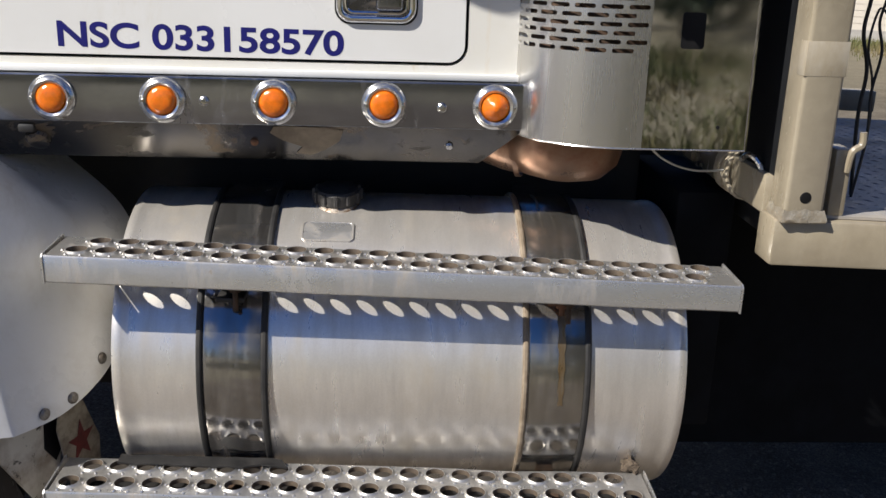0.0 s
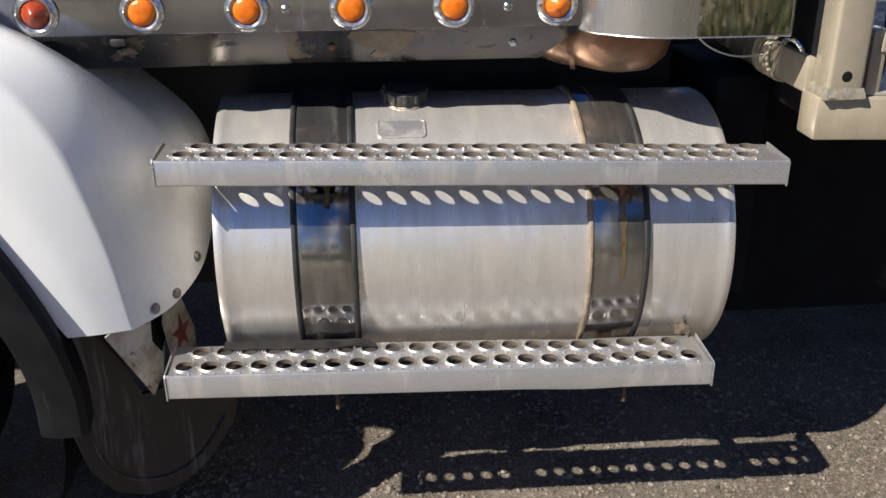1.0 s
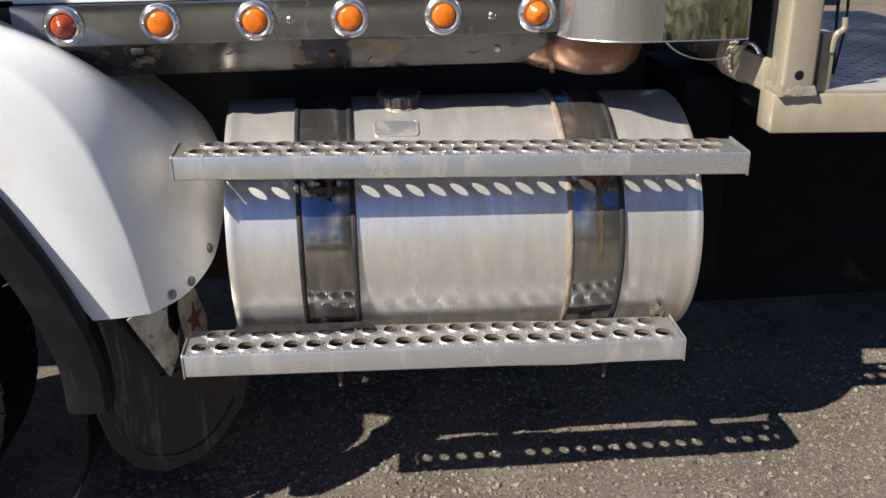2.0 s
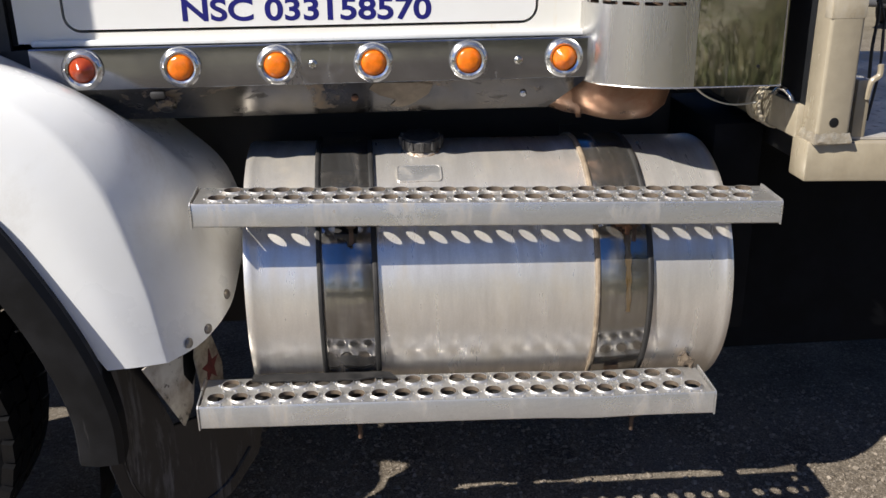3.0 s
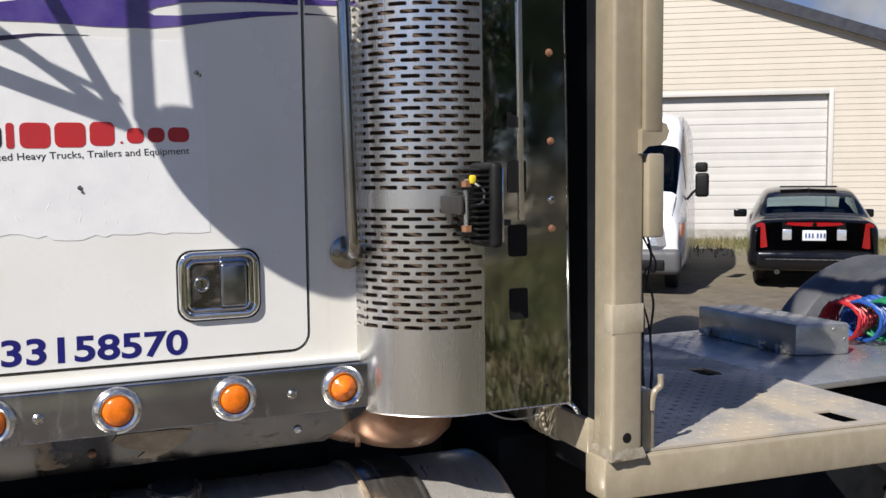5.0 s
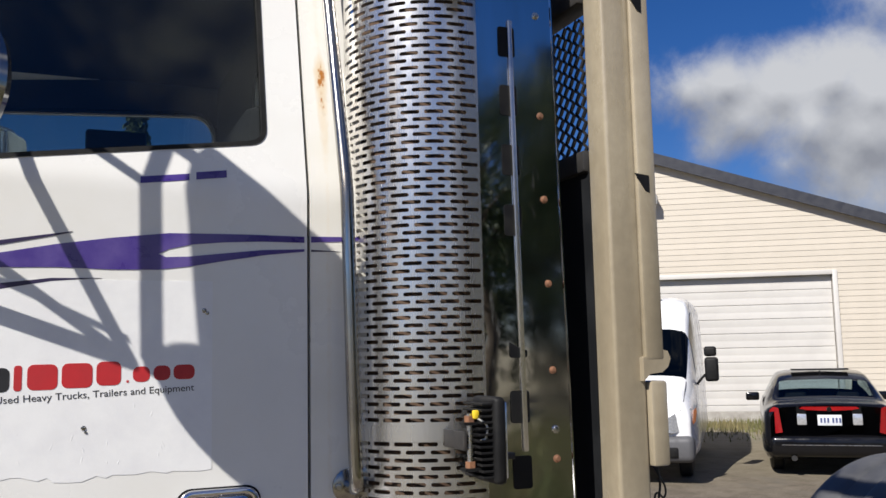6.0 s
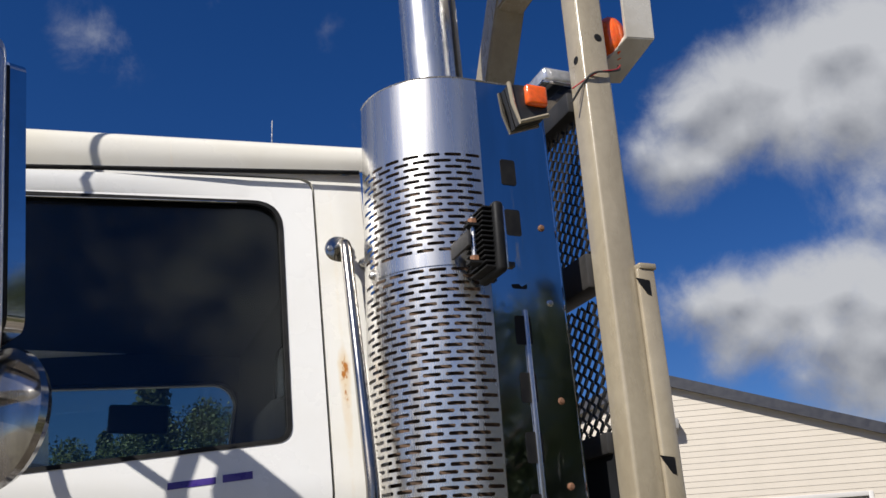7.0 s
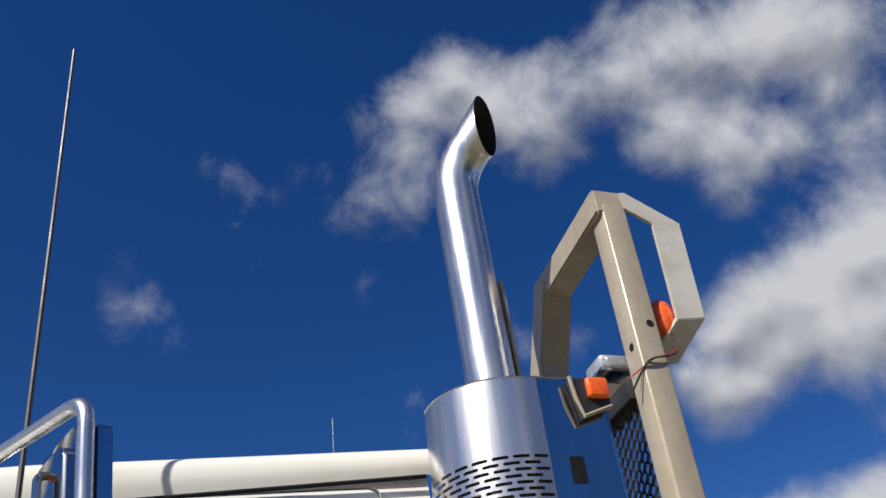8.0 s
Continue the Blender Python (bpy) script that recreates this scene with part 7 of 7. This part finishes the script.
def sedan():
    v = thing("sedan", "black parked sedan seen from behind, red tail lamps", "car", CAR[:2] + (yard_z(CAR[1]),), CAR[2])
    sk = body_skin([(0.0, 0.80, 0.32, 0.86, 1.00, 0.66), (0.10, 0.87, 0.26, 0.90, 1.04, 0.72), (0.50, 0.90, 0.22, 0.93, 1.085, 0.72), (1.02, 0.905, 0.2, 0.95, 1.34, 0.68), (1.55, 0.905, 0.2, 0.95, 1.455, 0.66),
                    (2.5, 0.90, 0.2, 0.95, 1.44, 0.65), (3.25, 0.90, 0.2, 0.93, 1.08, 0.68), (4.3, 0.86, 0.22, 0.82, 0.92, 0.66), (4.75, 0.72, 0.3, 0.65, 0.72, 0.5)])
    bm = sk.patch(nb(), 0, 8, 0, 14, 64, 70)
    skin_faces = bm.faces[:]
    bmesh.ops.holes_fill(bm, edges=[e for e in bm.edges if len(e.link_faces) == 1], sides=0)
    # openings for the rear window, the windscreen and the side windows
    gaps = [(17, 23, 23, 46), (41, 46, 23, 46), (24, 43, 16, 19), (24, 43, 50, 53)]
    cut = [skin_faces[i * 70 + j] for i0, i1, j0, j1 in gaps for i in range(i0, i1 + 1) for j in range(j0, j1 + 1)]
    bmesh.ops.delete(bm, geom=cut, context="FACES")
    part("body", bm, black_car_paint, v, sharp=45)
    part("windscreen", sk.patch(nb(), 5.06, 5.94, 4.45, 9.55, 8, 20, 0.004), car_glass, v)
    part("floor_pan", box(nb(), -0.8, 0.8, 0.6, 3.4, 0.24, 0.30), dark_inside, v)
    part("rear_window", sk.patch(nb(), 2.02, 3.08, 4.45, 9.55, 10, 20, 0.004), car_glass, v)
    part("side_window", sk.patch(nb(), 2.9, 5.6, 3.12, 4.08, 20, 6, 0.004), car_glass, v)
    part("side_window", sk.patch(nb(), 2.9, 5.6, 9.92, 10.88, 20, 6, 0.004), car_glass, v)
    for s in (-1, 1):
        lp = [(s * 0.64, 0.64), (s * 0.72, 0.62), (s * 0.80, 0.64), (s * 0.815, 0.80), (s * 0.80, 0.96), (s * 0.74, 1.0), (s * 0.68, 0.98), (s * 0.66, 0.80)]
        part("tail_lamp", plate(nb(), [lp], lambda u, z, w: (u, -0.035 + w + max(0, abs(u) - 0.66) * 0.45, z), 0.05), red_lens, v, "red tail lamp")
        part("reverse_lamp", box(nb(), s * 0.37 - 0.065, s * 0.37 + 0.065, -0.022, 0.02, 0.74, 0.90, 0.012), clear_lamp, v)
        part("door_mirror", box(nb(), s * 1.02 - 0.11, s * 1.02 + 0.11, 2.62, 2.72, 0.96, 1.10, 0.03, 3), black_car_paint, v)
        part("exhaust_tip", rod(nb(), (s * 0.5, -0.02, 0.27), (s * 0.5, 0.2, 0.27), 0.04, 0.04, 16), black_steel, v)
        for y in (0.95, 3.75):
            road_wheel(v, s * 0.80, y, 0.325)
    part("brake_strip", plate(nb(), [[(-0.40, 0.975), (-0.36, 1.0), (0.36, 1.0), (0.40, 0.975), (0.30, 0.955), (0.10, 0.945), (-0.10, 0.945), (-0.30, 0.955)]], lambda u, z, w: (u, -0.028 + w, z), 0.03), red_lens, v)
    part("trunk_badge", rod(nb(), (0, -0.034, 0.965), (0, -0.02, 0.965), 0.035, 0.035, 16), chrome, v)
    pl = part("number_plate", box(nb(), -0.16, 0.16, -0.026, 0.0, 0.735, 0.885, 0.006), plate_white, v, "white number plate")
    for i in range(6):
        x = -0.125 + 0.046 * i + (0.02 if i > 2 else 0)
        part("plate_bar", box(nb(), x, x + 0.026, -0.030, -0.025, 0.775, 0.845), plate_blue, pl)
    part("bumper", box(nb(), -0.84, 0.84, -0.035, 0.25, 0.28, 0.60, 0.10, 5), black_car_paint, v)
    part("bumper_trim", box(nb(), -0.66, 0.66, -0.040, -0.03, 0.455, 0.463), brushed_chrome, v)
    part("spoiler", box(nb(), -0.42, 0.42, 1.30, 1.56, 1.490, 1.513, 0.006), black_plastic, v)
    part("roof_fin", box(nb(), -0.012, 0.012, 1.28, 1.36, 1.44, 1.485, 0.006), black_plastic, v)
    for s in (-1, 1):
        part("headrest", box(nb(), s * 0.38 - 0.16, s * 0.38 + 0.16, 1.22, 1.34, 0.95, 1.17, 0.05, 3), dark_inside, v)
    return v


def van():
    v = thing("van", "white high-roofed delivery van facing the yard, dark windscreen", "van", VAN[:2] + (yard_z(VAN[1]),), VAN[2])
    sk = body_skin([(-0.03, 0.40, 0.55, 0.78, 0.90, 0.30), (0.0, 0.80, 0.40, 0.88, 1.05, 0.62), (0.14, 0.90, 0.34, 0.98, 1.18, 0.74), (0.72, 0.965, 0.32, 1.10, 1.48, 0.80), (1.42, 0.965, 0.32, 1.30, 2.32, 0.84), (1.80, 0.965, 0.32, 1.35, 2.62, 0.86),
                    (3.0, 0.965, 0.32, 1.35, 2.69, 0.88), (5.2, 0.965, 0.32, 1.35, 2.69, 0.88), (5.3, 0.93, 0.36, 1.35, 2.62, 0.84)])
    bm = sk.patch(nb(), 0, 8, 0, 14, 64, 70)
    bmesh.ops.holes_fill(bm, edges=[e for e in bm.edges if len(e.link_faces) == 1], sides=0)
    part("body", bm, van_paint, v, sharp=45)
    part("windscreen", sk.patch(nb(), 2.95, 3.75, 4.05, 9.95, 12, 24, -0.008), van_glass, v)
    for u0, u1 in ((3.25, 4.0), (10.0, 10.75)):
        part("side_window", sk.patch(nb(), 3.8, 5.25, u0, u1, 12, 5, -0.008), van_glass, v)
    part("bumper", box(nb(), -0.92, 0.92, -0.10, 0.35, 0.30, 0.66, 0.09, 4), van_bumper, v)
    part("bumper_grille", box(nb(), -0.70, 0.70, -0.112, -0.09, 0.37, 0.51, 0.02), black_plastic, v)
    part("grille", plate(nb(), [[(-0.36, 0.72), (0.36, 0.72), (0.42, 0.98), (-0.42, 0.98)]], lambda u, z, w: (u, -0.085 + 0.25 * (z - 0.72) + w, z), 0.05), black_plastic, v)
    for s in (-1, 1):
        part("headlamp", plate(nb(), [[(s * 0.46, 0.72), (s * 0.64, 0.70), (s * 0.82, 0.72), (s * 0.90, 0.78), (s * 0.93, 0.98), (s * 0.89, 1.03), (s * 0.72, 0.99), (s * 0.54, 0.88)]], lambda u, z, w: (u, -0.105 + w + max(0, abs(u) - 0.6) * 0.75 + (z - 0.72) * 0.12, z), 0.12), clear_lamp, v, "clear headlamp")
        part("turn_lamp", plate(nb(), [[(s * 0.90, 0.80), (s * 0.935, 0.84), (s * 0.96, 0.98), (s * 0.95, 1.03), (s * 0.92, 1.0)]], lambda u, z, w: (u, 0.12 + w + max(0, abs(u) - 0.90) * 1.3, z), 0.12), M('amber_plastic', (0.45, 0.16, 0.06), 0.3, scale=20), v)
        part('bonnet_seam', tube(nb(), [sk.at(1.2, 7 + s * 3.4), sk.at(2.0, 7 + s * 3.2), sk.at(2.9, 7 + s * 3.0)], 0.006, 6), van_bumper, v)
        mir = part("door_mirror", box(nb(), s * 1.17 - 0.10, s * 1.17 + 0.10, 1.12, 1.24, 1.36, 1.72, 0.045, 3), black_plastic, v)
        part("mirror_cap", box(nb(), s * 1.16 - 0.09, s * 1.16 + 0.09, 1.10, 1.23, 1.73, 1.88, 0.04, 3), black_plastic, mir)
        part("mirror_arm", tube(nb(), [(s * 0.95, 1.2, 1.32), (s * 1.03, 1.17, 1.42), (s * 1.1, 1.17, 1.48)], 0.02, 8), black_plastic, mir)
        for y in (0.98, 4.4):
            road_wheel(v, s * 0.84, y, 0.34)
    part("wiper", tube(nb(), [(-0.6, 0.66, 1.42), (0.1, 0.72, 1.47)], 0.012, 6), black_plastic, v)
    part("roof_rack", tube(nb(), spline([(-0.5, 1.75, 2.58), (-0.2, 1.75, 2.74), (0.2, 1.75, 2.72), (0.5, 1.75, 2.58)], 6), 0.025, 8), black_plastic, v)
    return v


CAR = (9.66, 10.18, -41.0)
VAN = (6.83, 11.085, -40.0)
sedan()
van()


# ---- plants ----
def leaves(bm, centre, radius, count, rng, size):
    for _ in range(count):
        d = Vector((rng.gauss(0, 1), rng.gauss(0, 1), rng.gauss(0, 1)))
        d = d.normalized() * radius * rng.random() ** 0.4
        p = Vector(centre) + d * rng.uniform(0.7, 1.1)
        a = Vector((rng.gauss(0, 1), rng.gauss(0, 1), rng.gauss(0, 1))).normalized()
        b = a.cross(Vector((rng.gauss(0, 1), rng.gauss(0, 1), rng.gauss(0, 1)))).normalized()
        s = size * rng.uniform(0.6, 1.3)
        bm.faces.new([bm.verts.new(p + v) for v in (a * s, b * s * 0.55, -a * s, -b * s * 0.55)])


def broadleaf(seed, height):
    rng = random.Random(seed)
    t = thing("tree", "tall leafy tree at the edge of the yard", "tree", group="trees round the yard")
    bm = tube(nb(), spline([(0, 0, 0), (0.1, 0.05, height * 0.25), (-0.1, 0.1, height * 0.55), (0.1, 0, height * 0.9)], 5), [0.28 * (1 - 0.9 * i / 15) for i in range(16)], 10)
    crown = nb()
    for k in range(26):
        h = height * rng.uniform(0.28, 0.95)
        a = rng.uniform(0, 2 * math.pi)
        reach = height * 0.30 * math.sin(math.pi * min(1, (h / height - 0.12) / 0.95)) * rng.uniform(0.5, 1.15)
        tip = Vector((math.cos(a) * reach, math.sin(a) * reach, h + reach * 0.35))
        tube(bm, [(0, 0, h * 0.85), tip * 0.5 + Vector((0, 0, h * 0.45)), tip], [0.07, 0.045, 0.015], 6)
        leaves(crown, tip, height * rng.uniform(0.08, 0.13), 620, rng, 0.085)
    part("trunk", bm, bark, t)
    part("crown", crown, leaf_dark, t, flip=False)
    return t


def conifer(seed, height):
    rng = random.Random(seed)
    t = thing("tree", "dark slender fir tree at the edge of the yard", "tree", group="trees round the yard")
    part("trunk", rod(nb(), (0, 0, 0), (0, 0, height), 0.22, 0.02, 10), bark, t)
    crown = nb()
    h = height * 0.1
    while h < height * 0.98:
        reach = (height - h) * 0.22 + 0.15
        for _ in range(9):
            a = rng.uniform(0, 2 * math.pi)
            for f in (0.35, 0.65, 0.95):
                leaves(crown, (math.cos(a) * reach * f, math.sin(a) * reach * f, h - reach * f * 0.3), 0.28, 9, rng, 0.17)
        h += height * 0.028
    part("crown", crown, leaf_fir, t, flip=False)
    return t


made = [broadleaf(1, 9.0), broadleaf(2, 11.0), conifer(3, 14.0)]
rng = random.Random(11)
spots = []
for k in range(22):
    x = -34 + 3.3 * k + rng.uniform(-1, 1)
    spots.append((x, -20 - 4 * rng.random()) if 5 < x < 30 else (x * 2.2, -85 - 10 * rng.random()))
for k in range(8):
    spots.append((7 + 3.6 * k + rng.uniform(-1.2, 1.2), -25 - 8 * rng.random()))
for k in range(14):
    spots.append((-75 + 6.2 * k + rng.uniform(-2, 2), 60 + 9 * rng.random()) if k > 3 else (0.6 + 1.9 * k, 43 + 3 * rng.random()))
for k, (x, y) in enumerate(spots):
    src = made[rng.choice((0, 1, 2, 2))]
    m = pose(x, y, yard_z(y) - 0.03, 0, 0, rng.uniform(0, 360))
    if k < 3:
        made[k].matrix_basis = m
    else:
        copy_thing(src, m)

# grass at the foot of the garage and weeds in the yard
bm = nb()
for _ in range(9000):
    u, w = rng.uniform(-9, 3), -abs(rng.gauss(0, 1.7)) - 0.05
    a = radians(-33)
    p = Vector((16.93 + u * math.cos(a) - w * math.sin(a), 17.0 + u * math.sin(a) + w * math.cos(a), 0))
    p.z = yard_z(p.y) - 0.01
    h, t = rng.uniform(0.05, 0.22), rng.uniform(0, 6.28)
    d = Vector((math.cos(t), math.sin(t), 0)) * 0.012
    bm.faces.new([bm.verts.new(q) for q in (p - d, p + d, p + Vector((rng.gauss(0, 0.03), rng.gauss(0, 0.03), h)))])
whole("grass", bm, grass_green, "short rough grass along the garage wall", "grass", kind="stuff")

# high rough grass on the open side of the yard
bm = nb()
for _ in range(25000):
    x, y = rng.uniform(-7, 18), -4.2 - 11.5 * rng.random() ** 1.3
    if rng.random() > min(1.0, (-4.0 - y) / 1.4) * min(1.0, (x + 7) / 2.5) * min(1.0, (18 - x) / 2.5):
        continue
    p = Vector((x, y, YARD - 0.01))
    h, t = rng.uniform(0.10, 0.55) * (0.6 + 0.5 * math.sin(x * 1.7 + y)), rng.uniform(0, 6.28)
    d = Vector((math.cos(t), math.sin(t), 0)) * 0.02
    bm.faces.new([bm.verts.new(q) for q in (p - d, p + d, p + Vector((rng.gauss(0, 0.08), rng.gauss(0, 0.08), abs(h) + 0.05)))])
for _ in range(11500):
    x, y = rng.uniform(0.6, 11), rng.uniform(-4.9, -1.6)
    if rng.random() > min(1.0, (x - 0.6) / 0.9) * min(1.0, (-1.6 - y) / 0.7) * min(1.0, (11 - x) / 2):
        continue
    p = Vector((x, y, YARD - 0.01))
    h, t = rng.uniform(0.04, 0.24), rng.uniform(0, 6.28)
    d = Vector((math.cos(t), math.sin(t), 0)) * 0.018
    bm.faces.new([bm.verts.new(q) for q in (p - d, p + d, p + Vector((rng.gauss(0, 0.05), rng.gauss(0, 0.05), h)))])
whole("long_grass", bm, grass_green, "long rough grass beside the yard", "grass", kind="stuff")

# loose stones near the truck
bm = nb()
for _ in range(24000):
    x, y = rng.uniform(-1.2, 2.0), rng.uniform(1.45, 2.7)
    s = 0.0022 + 0.0095 * rng.random() ** 7
    z = YARD + s * 0.25
    t = rng.uniform(0, 6.28)
    ring = [bm.verts.new((x + s * math.cos(t + k * 1.2566) * rng.uniform(0.7, 1.3), y + s * math.sin(t + k * 1.2566) * rng.uniform(0.7, 1.3), z + rng.uniform(-0.2, 0.3) * s)) for k in range(5)]
    topv = bm.verts.new((x + rng.uniform(-0.2, 0.2) * s, y, z + s * rng.uniform(0.4, 0.8)))
    for k in range(5):
        bm.faces.new((ring[k], ring[(k + 1) % 5], topv))
    low = [bm.verts.new((v.co.x, v.co.y, YARD - 0.002)) for v in ring]
    for k in range(5):
        bm.faces.new((low[k], low[(k + 1) % 5], ring[(k + 1) % 5], ring[k]))
whole("gravel", bm, stone, "loose grey and brown gravel stones", "gravel", kind="stuff")
